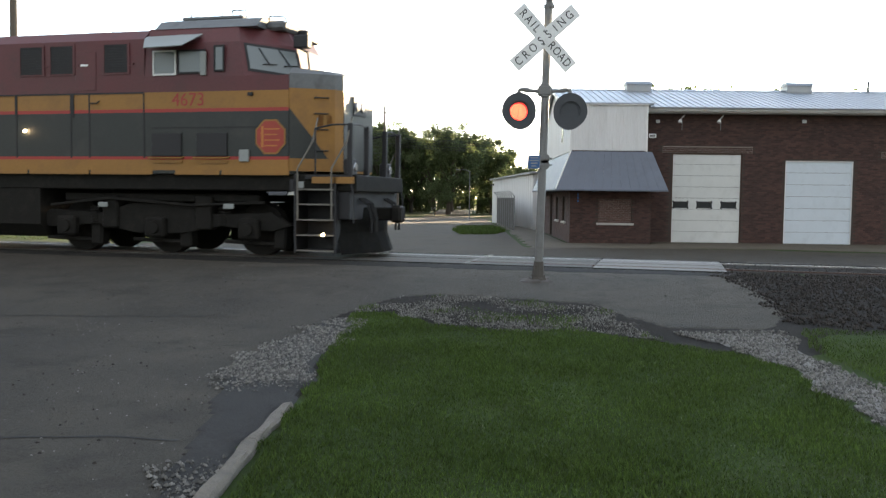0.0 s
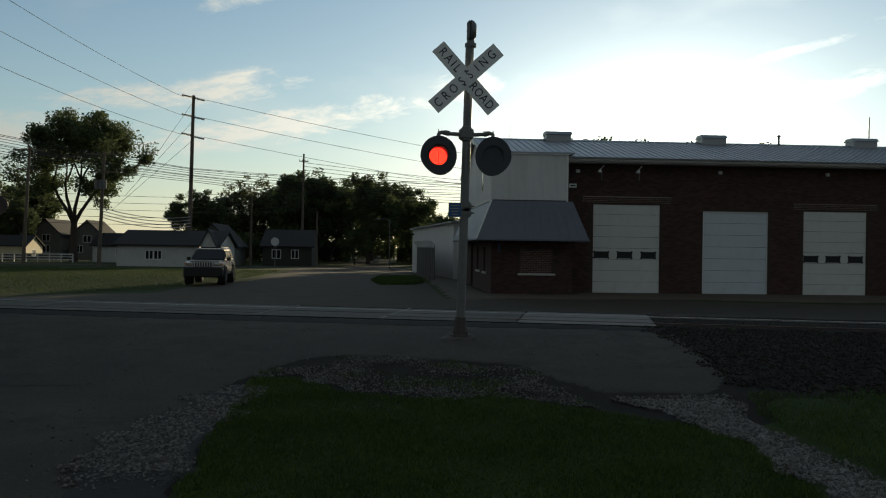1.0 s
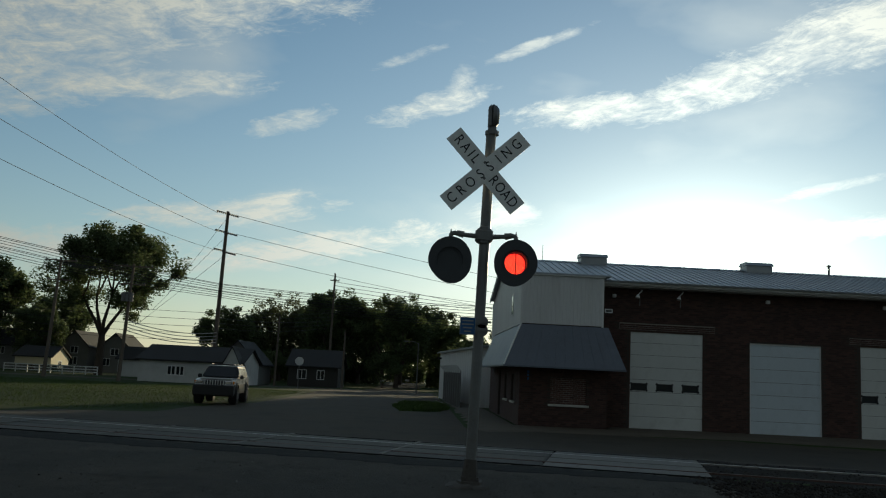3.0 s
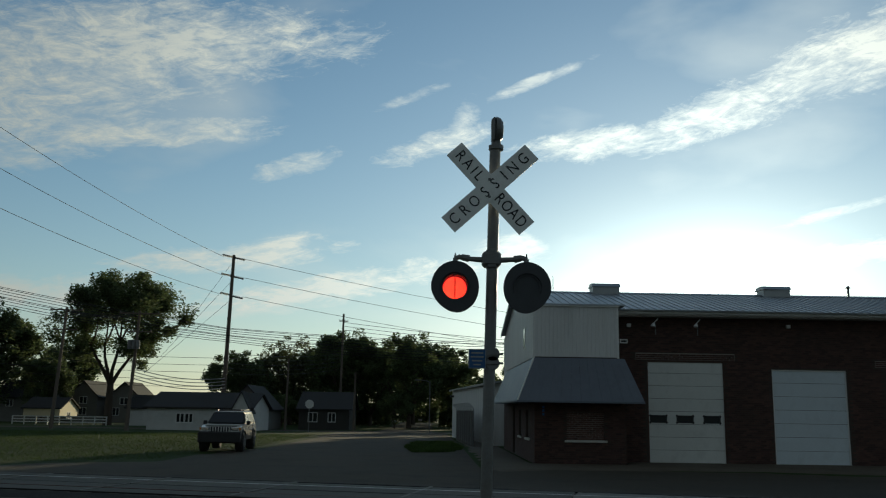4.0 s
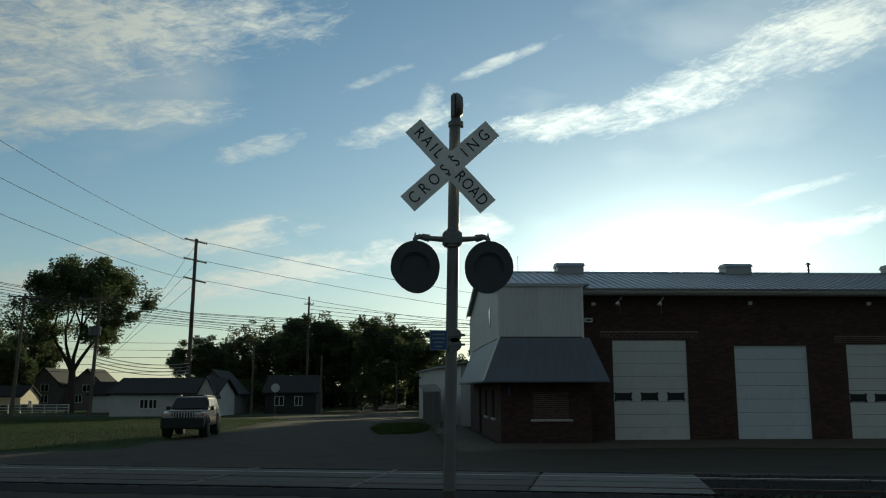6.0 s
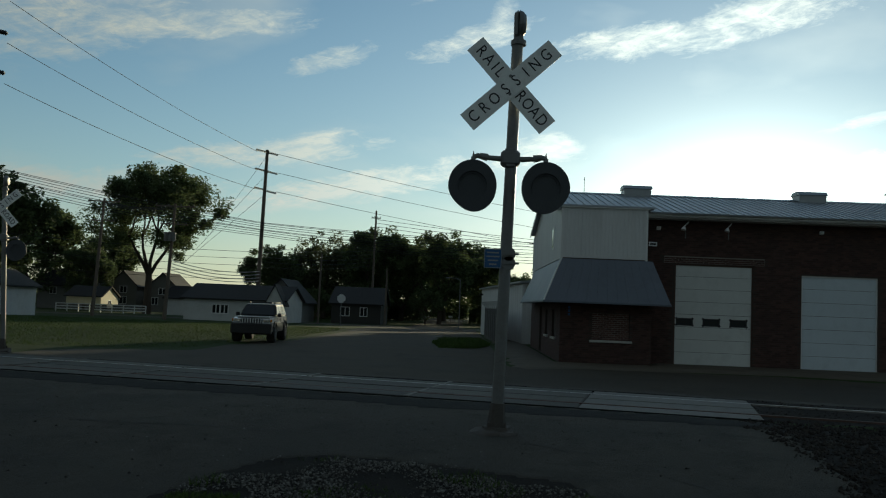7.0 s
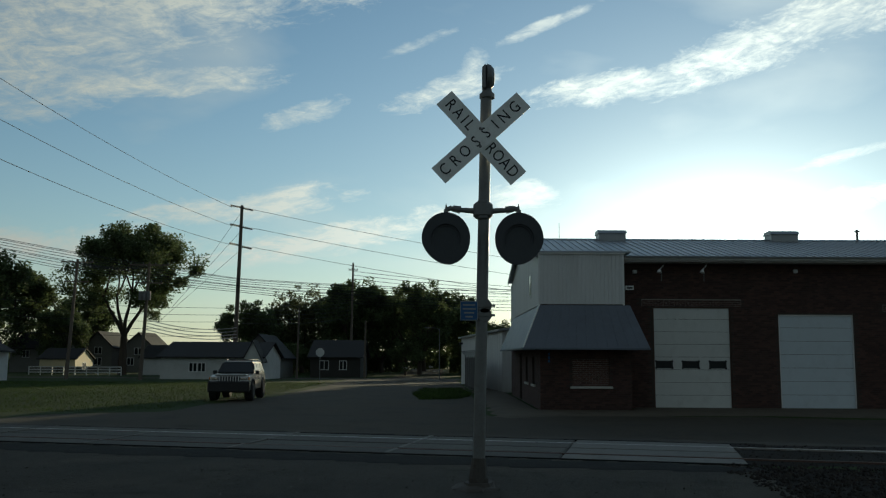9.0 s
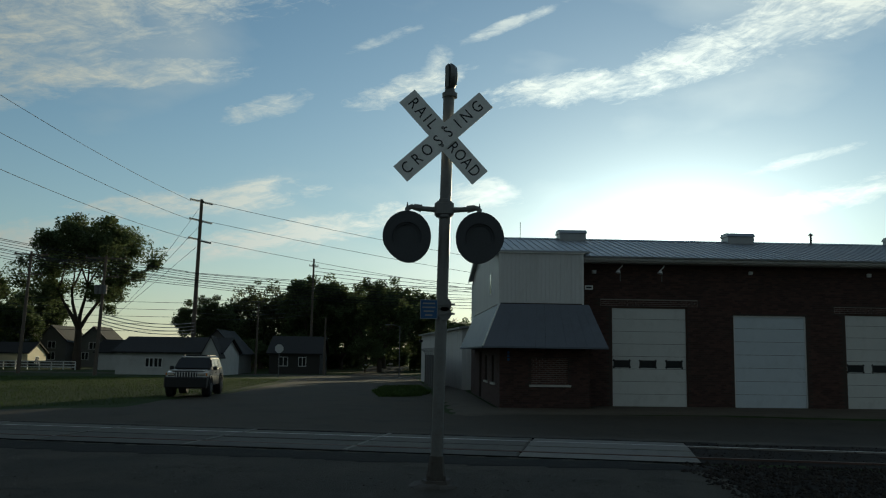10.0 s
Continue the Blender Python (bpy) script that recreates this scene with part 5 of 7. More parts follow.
# the bricks of the wing front nearest the street, each its own piece; the rest joined
vs, fs, spots = brick_field("x", WX, 6.45, 0.03, 2.62, WINGY, -1, [(WIN[0], WIN[1], WIN[2], WIN[3]), (WIN[0] - 0.08, WIN[1] + 0.1, WIN[2] - 0.085, WIN[2])], 9)
shared = {}
rest_v, rest_f = [], []
for i, (b0, b1, c0, c1, d) in enumerate(spots):
    w = round(b1 - b0, 3)
    if 0.55 < c0 < 2.2 and b0 > 3.6 and len([k for k in shared.get("n", [])]) < 300:
        shared.setdefault("n", []).append(i)
        if w not in shared:
            bm = bmesh.new()
            g = 0.004
            v = [bm.verts.new(q) for q in ((0, 0, 0), (w, 0, 0), (w, 0, BH), (0, 0, BH), (g, -0.007, g), (w - g, -0.007, g), (w - g, -0.007, BH - g), (g, -0.007, BH - g))]
            for f in ((4, 5, 6, 7), (0, 1, 5, 4), (1, 2, 6, 5), (2, 3, 7, 6), (3, 0, 4, 7)):
                bm.faces.new([v[k] for k in f])
            me = bpy.data.meshes.new("brick")
            bmesh.ops.recalc_face_normals(bm, faces=bm.faces)
            bm.to_mesh(me), bm.free()
            me.materials.append(M_BRICK)
            shared[w] = me
        ob = new("brick", shared[w])
        ob.parent = wing
        ob.location = (b0, WINGY, c0)
    else:
        k, base = len(rest_v), i * 8
        rest_v += vs[base:base + 8]
        rest_f += [tuple(q - base + k for q in face) for face in fs[i * 5:i * 5 + 5]]
me = bpy.data.meshes.new("bricks")
me.from_pydata(rest_v, [], rest_f)
me.materials.append(M_BRICK)
ob = new("bricks", me)
ob.parent = wing
tagged(ob, kind="stuff")


# ---- the locomotive: x forward from its front beam, rail top at z 0 ----
loco = thing("locomotive", TRACK, "dark red, yellow and black diesel locomotive rolling away along the rails", "locomotive")


def plan_band(outline, z0, z1):
    bm = bmesh.new()
    prism(bm, outline, "z", z0, z1)
    return bm


# main frame and deck
bm = bmesh.new()
box(bm, -22.3, -0.45, -1.45, 1.45, 1.28, 1.60, 0.02)
part("frame", bm, M_TRUCK, loco)
bm = bmesh.new()
box(bm, -20.5, -1.72, -1.56, 1.56, 1.60, 1.66)
part("walkway", bm, M_LOCO_BLACK, loco)
for i in range(13):
    x1 = -1.75 - i * 1.45
    for s in (-1, 1):
        bm = bmesh.new()
        box(bm, x1 - 1.40 + (0.45 if i % 3 == 1 else 0), x1, s * 1.562, s * 1.575, 1.575, 1.67)
        part("sill_stripe", bm, M_LOCO_YELLOW, loco, "worn yellow sill stripe")
# cab and hood side outline with its bands of colour
BODY = [(-1.80, -1.5), (-20.2, -1.5), (-20.2, 1.5), (-1.80, 1.5)]
for nm, z0, z1, mt in (("yellow_band", 1.66, 1.87, M_LOCO_YELLOW), ("red_line", 1.87, 1.93, M_LOCO_LINE), ("black_band", 1.93, 2.79, M_LOCO_BLACK), ("red_line", 2.79, 2.855, M_LOCO_LINE), ("yellow_band", 2.855, 3.18, M_LOCO_YELLOW)):
    part(nm, plan_band(BODY, z0, z1), mt, loco)
# hood above the bands, roof edges rounded
bm = bmesh.new()
prism(bm, [(-1.5, 3.18), (1.5, 3.18), (1.5, 4.22), (1.28, 4.42), (0.6, 4.48), (-0.6, 4.48), (-1.28, 4.42), (-1.5, 4.22)], "x", -20.2, -4.86)
part("hood", bm, M_LOCO_RED, loco, "dark red engine hood")
# cab upper part, front corners cut back
lower = [(-1.80, -1.5), (-4.86, -1.5), (-4.86, 1.5), (-1.80, 1.5)]
part("cab_skirt", plan_band(lower, 3.18, 3.46), M_LOCO_RED, loco)
bm = bmesh.new()
ring = {}
for z, inset, fr in ((3.46, 0.0, 0.0), (4.12, 0.05, 0.10), (4.44, 0.22, 0.22)):
    ring[z] = [bm.verts.new((x, y, z)) for x, y in ((-2.72 - fr, -1.5 + inset), (-4.86, -1.5 + inset), (-4.86, 1.5 - inset), (-2.72 - fr, 1.5 - inset), (-1.86 - fr * 1.7, 0.62), (-1.86 - fr * 1.7, -0.62))]
zs = sorted(ring)
for a, b in zip(zs, zs[1:]):
    for i in range(6):
        bm.faces.new((ring[a][i], ring[a][(i + 1) % 6], ring[b][(i + 1) % 6], ring[b][i]))
bm.faces.new(ring[zs[0]]), bm.faces.new(ring[zs[-1]])
cab = part("cab", bm, M_LOCO_RED, loco, "dark red driving cab")
bm = bmesh.new()
prism(bm, [(-1.30, 4.43), (1.30, 4.43), (1.05, 4.62), (0.75, 4.70), (-0.75, 4.70), (-1.05, 4.62)], "x", -4.75, -2.55)
box(bm, -2.56, -2.15, -0.9, 0.9, 4.42, 4.60, 0.05)
part("cab_roof", bm, M_LOCO_GREY, cab, "grey cab roof")
bm = bmesh.new()
box(bm, -4.45, -3.1, -0.8, 0.8, 4.69, 4.76, 0.02)
for x in (-4.3, -3.6, -3.2):
    rod(bm, (x, -0.7, 4.76), (x, -0.7, 4.84), 0.012, seg=6)
tube(bm, [(-3.35, -0.75, 4.76), (-3.35, -0.75, 4.86), (-3.05, -0.75, 4.86), (-3.05, -0.75, 4.66)], 0.014, 6)
part("roof_unit", bm, M_LOCO_GREY, cab)
bm = bmesh.new()
tube(bm, [(-2.5, -0.85, 4.60), (-2.5, -0.85, 4.70), (-2.2, -0.8, 4.68), (-2.15, -0.8, 4.58)], 0.014, 6)
part("roof_grab", bm, M_LOCO_GREY, cab)


def quad_on(p0, p1, p2, p3, out, thick):
    """A thin slab on four corners, raised along out."""
    bm = bmesh.new()
    o = Vector(out).normalized()
    lo = [bm.verts.new(Vector(p) + o * 0.001) for p in (p0, p1, p2, p3)]
    hi = [bm.verts.new(Vector(p) + o * thick) for p in (p0, p1, p2, p3)]
    bm.faces.new(lo), bm.faces.new(hi)
    for k in range(4):
        bm.faces.new((lo[k], lo[(k + 1) % 4], hi[(k + 1) % 4], hi[k]))
    return bm


for s in (-1, 1):
    # angled windscreen with its dark gasket
    def wind(f, z):
        a, b = Vector((-2.72, s * 1.5, z)), Vector((-1.86, s * 0.62, z))
        fr = (z - 3.46) / 0.66 * 0.10
        a.x -= fr
        a.y -= s * 0.05 * (z - 3.46) / 0.66
        b.x -= fr * 1.7
        return a.lerp(b, f)
    out = Vector((0.715, s * 0.70, 0.15))
    part("windscreen_gasket", quad_on(wind(0.08, 3.56), wind(0.98, 3.50), wind(0.98, 4.05), wind(0.06, 4.10), out, 0.012), M_BLACK, cab)
    part("windscreen", quad_on(wind(0.12, 3.61), wind(0.94, 3.54), wind(0.94, 4.0), wind(0.10, 4.05), out, 0.018), M_CABGLASS, cab, "pale reflecting windscreen")
    bm = bmesh.new()
    for f in (0.3, 0.65):
        a, b = wind(f, 4.02) + out * 0.035, wind(f + 0.15, 3.70) + out * 0.035
        rod(bm, a, b, 0.011, seg=5)
        rod(bm, b - Vector((0.1, -s * 0.1, 0)), b + Vector((0.1, -s * 0.1, 0.02)), 0.012, seg=5)
    part("wiper", bm, M_BLACK, cab)
    # side windows: slider, fixed light, quarter light
    yy = s * 1.5
    for x0, x1, z0, z1, nm in ((-4.66, -4.15, 3.50, 3.98, "window_frame"), (-4.12, -3.52, 3.52, 3.98, "window_gasket"), (-3.34, -3.12, 3.55, 4.05, "window_gasket")):
        bm = bmesh.new()
        for q in ((x0, x1, z0, z0 + 0.035), (x0, x1, z1 - 0.03, z1), (x0, x0 + 0.03, z0 + 0.035, z1 - 0.03), (x1 - 0.03, x1, z0 + 0.035, z1 - 0.03)):
            box(bm, q[0], q[1], yy - 0.0, yy + s * 0.03, q[2], q[3])
        part(nm, bm, M_TRIM if nm == "window_frame" else M_BLACK, cab)
        part("side_window", quad_on((x0 + 0.03, yy, z0 + 0.03), (x1 - 0.03, yy, z0 + 0.03), (x1 - 0.03, yy, z1 - 0.03), (x0 + 0.03, yy, z1 - 0.03), (0, s, 0), 0.012), M_CABGLASS, cab)
    bm = bmesh.new()
    box(bm, -3.62, -3.50, yy, yy + s * 0.05, 3.48, 3.93, 0.01)
    part("wind_deflector", bm, M_BLIND, cab, "pale wind deflector")
    part("sun_visor", quad_on((-4.90, yy - s * 0.10, 4.26), (-3.64, yy - s * 0.10, 4.28), (-3.80, yy + s * 0.42, 3.98), (-4.60, yy + s * 0.42, 3.96), (0, s * 0.4, 0.8), 0.02), M_BLIND, cab, "grey-green tilted sun visor over the side window")
    # hood grilles with frames
    for x0 in (-5.75, -7.0, -7.72, -9.4, -10.3, -11.2, -12.1, -13.0):
        bm = bmesh.new()
        for k in range(11):
            box(bm, x0, x0 + 0.52, yy - 0.002, yy + s * 0.018, 3.60 + k * 0.05, 3.63 + k * 0.05)
        part("grille", bm, M_BLACK, loco, "black louvred grille")
        bm = bmesh.new()
        for q in ((x0 - 0.05, x0 + 0.57, 3.56, 3.59), (x0 - 0.05, x0 + 0.57, 4.14, 4.17), (x0 - 0.05, x0, 3.59, 4.14), (x0 + 0.52, x0 + 0.57, 3.59, 4.14)):
            box(bm, q[0], q[1], yy - 0.002, yy + s * 0.022, q[2] - 0.01, q[3] - 0.01)
        box(bm, x0 + 0.58, x0 + 0.66, yy, yy + s * 0.03, 3.72, 3.76)
        part("grille_frame", bm, M_LOCO_RED, loco)
        part("grille_back", quad_on((x0, yy, 3.58), (x0 + 0.52, yy, 3.58), (x0 + 0.52, yy, 4.13), (x0, yy, 4.13), (0, s, 0), 0.004), M_BLACK, loco)
    # access doors, seams and rails
    bm = bmesh.new()
    for x in (-4.88, -6.12, -6.55, -7.85, -9.1, -10.6, -12.4, -14.2):
        box(bm, x - 0.015, x + 0.015, yy, yy + s * 0.006, 1.9, 3.16)
    box(bm, -20.0, -4.88, yy, yy + s * 0.012, 3.16, 3.19)
    for x in (-6.5, -7.85):
        box(bm, x - 0.03, x + 0.03, yy, yy + s * 0.012, 2.70, 3.16)
    box(bm, -4.7, -2.2, yy, yy + s * 0.01, 2.48, 2.5)
    part("seam", bm, M_BLACK, loco)
    bm = bmesh.new()
    box(bm, -6.42, -5.95, yy, yy + s * 0.012, 3.24, 4.0, 0.004)
    part("hood_door", bm, M_LOCO_RED, loco, "dark red service door")
    bm = bmesh.new()
    box(bm, -6.30, -6.13, yy + s * 0.012, yy + s * 0.02, 3.72, 3.76)
    part("door_label", bm, M_SIGN, loco)
    bm = bmesh.new()
    tube(bm, [(-6.05, yy, 2.98), (-6.05, yy + s * 0.06, 2.98), (-5.9, yy + s * 0.06, 2.98), (-5.9, yy, 3.03)], 0.014, 6)
    part("door_handle", bm, M_BLACK, loco)
    for x0 in (-4.70, -3.72):
        bm = bmesh.new()
        box(bm, x0, x0 + 0.66, yy, yy + s * 0.035, 1.93, 2.38, 0.012)
        part("battery_door", bm, M_BLACK, loco, "black battery box door")
        bm = bmesh.new()
        tube(bm, [(x0 - 0.05, yy, 1.92), (x0 - 0.05, yy + s * 0.06, 1.90), (x0 + 0.70, yy + s * 0.06, 1.90), (x0 + 0.70, yy, 1.92)], 0.016, 6)
        box(bm, x0, x0 + 0.66, yy, yy + s * 0.03, 1.80, 1.84)
        part("grab_bar", bm, M_LOCO_YELLOW, loco, "yellow grab bar")
    bm = bmesh.new()
    box(bm, -2.80, -2.60, yy, yy + s * 0.05, 1.83, 2.06, 0.008)
    part("white_box", bm, M_BLIND, loco, "small pale box")
    bm = bmesh.new()
    box(bm, -2.62, -2.52, yy, yy + s * 0.05, 3.08, 3.14)
    part("marker", bm, M_BLACK, loco)
    # round-cornered emblem
    bm = bmesh.new()
    pts = []
    for k in range(8):
        a = math.radians(22.5 + 45 * k)
        pts.append((-2.16 + math.cos(a) * 0.335, 2.30 + math.sin(a) * 0.355))
    prism(bm, pts, "y", yy + s * 0.001, yy + s * 0.012)
    emblem = part("emblem", bm, M_LOCO_YELLOW, loco, "red octagonal emblem with a yellow rim")
    bm = bmesh.new()
    prism(bm, [(-2.16 + (x + 2.16) * 0.9, 2.30 + (z - 2.30) * 0.9) for x, z in pts], "y", yy + s * 0.012, yy + s * 0.016)
    part("emblem_face", bm, M_EMBLEM, emblem)
    bm = bmesh.new()
    box(bm, -2.35, -2.30, yy + s * 0.016, yy + s * 0.019, 2.10, 2.50)
    part("emblem_bar", bm, M_EMBLEM_BAR, emblem)
    for k in range(4):
        bm = bmesh.new()
        box(bm, -2.28, -2.02 + 0.05 * (k % 2), yy + s * 0.016, yy + s * 0.019, 2.12 + k * 0.105, 2.145 + k * 0.105)
        part("emblem_bar", bm, M_EMBLEM_BAR, emblem)
    # cab number
    bm = bmesh.new()
    text_mesh(bm, "4673", 0.36, Matrix.Translation((-3.90, yy + s * 0.004, 3.015)) @ (Matrix.Rotation(math.pi / 2, 4, "X") if s < 0 else Matrix.Rotation(math.pi, 4, "Z") @ Matrix.Rotation(math.pi / 2, 4, "X")), 0.002)
    part("cab_number", bm, M_LOCO_LINE, loco, "red painted figures on the yellow band")
    # step well with treads and grab rails
    bm = bmesh.new()
    box(bm, -1.78, -1.74, s * 0.95, s * 1.54, 0.12, 1.60)
    box(bm, -0.98, -0.94, s * 0.95, s * 1.54, 0.12, 1.60)
    box(bm, -1.74, -0.98, s * 0.95, s * 0.98, 0.12, 1.60)
    part("step_well", bm, M_BLACK, loco)
    for z in (0.17, 0.46, 0.75, 1.04, 1.32):
        bm = bmesh.new()
        box(bm, -1.74, -0.98, s * 1.0, s * 1.50, z - 0.02, z)
        tread = part("step", bm, M_BLACK, loco)
        bm = bmesh.new()
        box(bm, -1.74, -0.98, s * 1.50, s * 1.525, z - 0.022, z + 0.008)
        part("step_edge", bm, M_STEPEDGE, tread, "worn pale step edge")
    for x, dx in ((-1.70, -0.02), (-1.02, 0.0)):
        bm = bmesh.new()
        tube(bm, [(x, s * 1.56, 0.75), (x, s * 1.57, 1.7), (x + 0.28, s * 1.52, 2.2), (x + 0.36, s * 1.45, 2.65)], 0.017, 6)
        part("grab_rail", bm, M_RAILWHITE, loco, "worn dirty white grab rail beside the steps")
    # walkway handrail
    for k in range(8):
        x = -10.4 - k * 1.35
        bm = bmesh.new()
        rod(bm, (x, s * 1.53, 1.66), (x, s * 1.53, 2.70), 0.017, seg=6)
        part("stanchion", bm, M_BLACK, loco)
    bm = bmesh.new()
    rod(bm, (-10.4, s * 1.53, 2.70), (-19.85, s * 1.53, 2.70), 0.017, seg=6)
    part("handrail", bm, M_BLACK, loco)
    # step light
    bm = bmesh.new()
    ball(bm, (-1.2, s * 1.53, 0.47), 0.032, 2)
    part("step_light", bm, M_LAMPGLOW, loco, "small warm step light")
    bm = bmesh.new()
    ball(bm, (-7.62, s * 1.54, 2.45), 0.035, 2)
    part("side_light", bm, M_LAMPGLOW, loco, "small warm light on the side")
    bm = bmesh.new()
    box(bm, -1.86, -1.78, s * 1.5, s * 1.56, 1.28, 1.50)
    part("plate", bm, M_BLACK, loco)
    bm = bmesh.new()
    box(bm, -1.72, -1.58, s * 1.545, s * 1.56, 1.34, 1.46)
    part("white_plate", bm, M_BLIND, loco)
# nose, narrowing forward
NOSE = [(-1.80, -1.46), (-0.92, -1.02), (-0.80, -0.85), (-0.80, 0.85), (-0.92, 1.02), (-1.80, 1.46)]
for nm, z0, z1, mt in (("nose_base", 1.66, 1.88, M_LOCO_YELLOW), ("nose", 1.88, 3.22, M_LOCO_YELLOW), ("nose_top", 3.22, 3.50, M_LOCO_GREY)):
    part(nm, plan_band(NOSE, z0, z1), mt, loco)
bm = bmesh.new()
for z, k in ((3.50, 1.0), (3.62, 0.90)):
    ring[z] = [bm.verts.new((-1.80 + (x + 1.80) * k, y * k, z + (0.0 if x < -1.5 else -0.05) * (z > 3.55))) for x, y in NOSE]
for i in range(6):
    bm.faces.new((ring[3.50][i], ring[3.50][(i + 1) % 6], ring[3.62][(i + 1) % 6], ring[3.62][i]))
bm.faces.new(ring[3.50]), bm.faces.new(ring[3.62])
part("nose_cap", bm, M_LOCO_GREY, loco)
for s in (-1, 1):
    a, b = Vector((-1.80, s * 1.46, 0)), Vector((-0.92, s * 1.02, 0))
    out = Vector((0.44, s * 0.88, 0)).normalized()

    def on(f, z):
        p = a.lerp(b, f)
        return (p.x, p.y, z)
    part("nose_sweep", quad_on(on(0, 1.90), on(0.85, 1.90), on(0.55, 2.25), on(0, 2.85), out, 0.006), M_LOCO_BLACK, loco, "black swept nose stripe")
    for z in (2.05, 2.45, 2.75, 3.05):
        bm = bmesh.new()
        p, q = Vector(on(0.55, z)), Vector(on(0.85, z))
        tube(bm, [p, p + out * 0.07, q + out * 0.07, q], 0.014, 6)
        part("nose_grab", bm, M_BLACK, loco, "black grab iron")
    bm = bmesh.new()
    for k in range(2):
        p, q = Vector(on(0.62 + k * 0.2, 2.52)), Vector(on(0.76 + k * 0.2, 2.72))
        box(bm, 0, 0.12, 0, 0.008, 0, 0.2, m=Matrix.Translation(p) @ Matrix.Rotation(math.atan2(b.y - a.y, b.x - a.x), 4, "Z"))
    part("nose_mark", bm, M_EMBLEM_BAR, loco)
# added black panel: the shade on the yellow nose front is put into its colour
bm = bmesh.new()
box(bm, -0.815, -0.785, -0.84, 0.84, 1.70, 3.20, 0.008)
part("nose_front", bm, M_LOCO_BLACK, loco, "grimy black nose front with its door")
bm = bmesh.new()
box(bm, -0.785, -0.76, -0.35, 0.35, 2.80, 3.17, 0.008)
headlight = part("headlight_panel", bm, M_BLACK, loco, "black headlight panel")
for y in (-0.14, 0.14):
    bm = bmesh.new()
    rod(bm, (-0.77, y, 2.98), (-0.73, y, 2.98), 0.10, 0.09, 16)
    part("headlight", bm, M_CHROME, headlight, "round unlit headlight")
bm = bmesh.new()
box(bm, -2.16, -1.95, -0.3, 0.3, 4.30, 4.52, 0.03)
part("number_box", bm, M_BLACK, cab)
bm = bmesh.new()
box(bm, -1.95, -1.65, -0.95, -0.75, 4.05, 4.30, 0.02)
tube(bm, [(-1.95, -0.85, 4.1), (-1.65, -0.95, 3.95), (-1.6, -0.95, 3.55), (-1.75, -0.9, 3.45)], 0.02, 6)
part("mirror", bm, M_BLACK, cab)
# front platform, pilot plate, coupler, hoses, ditch lights
bm = bmesh.new()
box(bm, -0.95, -0.02, -1.52, 1.52, 1.50, 1.58, 0.01)
box(bm, -0.45, -0.1, -1.40, 1.40, 0.75, 1.50, 0.02)
part("front_platform", bm, M_BLACK, loco)
bm = bmesh.new()
box(bm, -0.80, 0.0, -1.54, -1.50, 1.43, 1.55)
box(bm, 0.0, 0.012, -1.52, 1.52, 1.43, 1.55)
part("front_sill_stripe", bm, M_LOCO_YELLOW, loco)
bm = bmesh.new()
prof = [(-1.45, -0.30), (-0.9, -0.05), (-0.25, 0.12), (0.25, 0.12), (0.9, -0.05), (1.45, -0.30)]
lo, mid, hi = [], [], []
for y, x in prof:
    lo.append(bm.verts.new((x + 0.06, y, 0.10)))
    mid.append(bm.verts.new((x - 0.08, y, 0.50)))
    hi.append(bm.verts.new((x - 0.12, y, 0.98)))
for k in range(5):
    bm.faces.new((lo[k], lo[k + 1], mid[k + 1], mid[k])), bm.faces.new((mid[k], mid[k + 1], hi[k + 1], hi[k]))
r = bmesh.ops.solidify(bm, geom=bm.faces[:], thickness=0.05)
part("plow", bm, M_TRUCK, loco, "grimy pilot plow")
bm = bmesh.new()
box(bm, -0.3, 0.35, -0.12, 0.12, 0.72, 0.98, 0.03)
box(bm, 0.3, 0.52, -0.2, 0.16, 0.68, 1.02, 0.05)
part("coupler", bm, M_TRUCK, loco, "dark grimy knuckle coupler")
for y, d in ((-0.6, 0.1), (-0.75, 0.15), (-0.9, 0.08), (0.6, 0.1), (0.8, 0.12)):
    bm = bmesh.new()
    tube(bm, [(-0.1, y, 1.15), (0.08, y, 1.05), (0.14, y + d, 0.75), (0.12, y + d * 1.3, 0.5)], 0.025, 6)
    part("air_hose", bm, M_TYRE, loco, "black rubber air hose")
for y in (-1.05, 1.05):
    bm = bmesh.new()
    box(bm, -0.32, -0.12, y - 0.12, y + 0.12, 1.58, 1.90, 0.03)
    dl = part("ditch_light", bm, M_BLACK, loco)
    bm = bmesh.new()
    rod(bm, (-0.13, y, 1.75), (-0.10, y, 1.75), 0.085, 0.08, 16)
    part("reflector", bm, M_CHROME, dl, "pale round ditch light glass")
for y in (-1.45, -0.55, 0.55, 1.45):
    bm = bmesh.new()
    box(bm, -0.12, -0.02, y - 0.05, y + 0.05, 1.58, 2.55, 0.015)
    part("front_post", bm, M_BLACK, loco, "flat black railing post")
for y in (-1, 1):
    for run_ in ([(-0.07, y * 1.45, 2.52), (-0.07, y * 1.0, 2.56), (-0.07, y * 0.55, 2.52)], [(-0.75, y * 1.5, 1.58), (-0.75, y * 1.5, 2.45), (-0.4, y * 1.5, 2.52), (-0.07, y * 1.48, 2.52)], [(-0.07, y * 1.5, 1.55), (0.02, y * 1.52, 1.2), (0.03, y * 1.52, 0.7)]):
        bm = bmesh.new()
        tube(bm, run_, 0.017, 6)
        part("front_rail", bm, M_BLACK, loco)
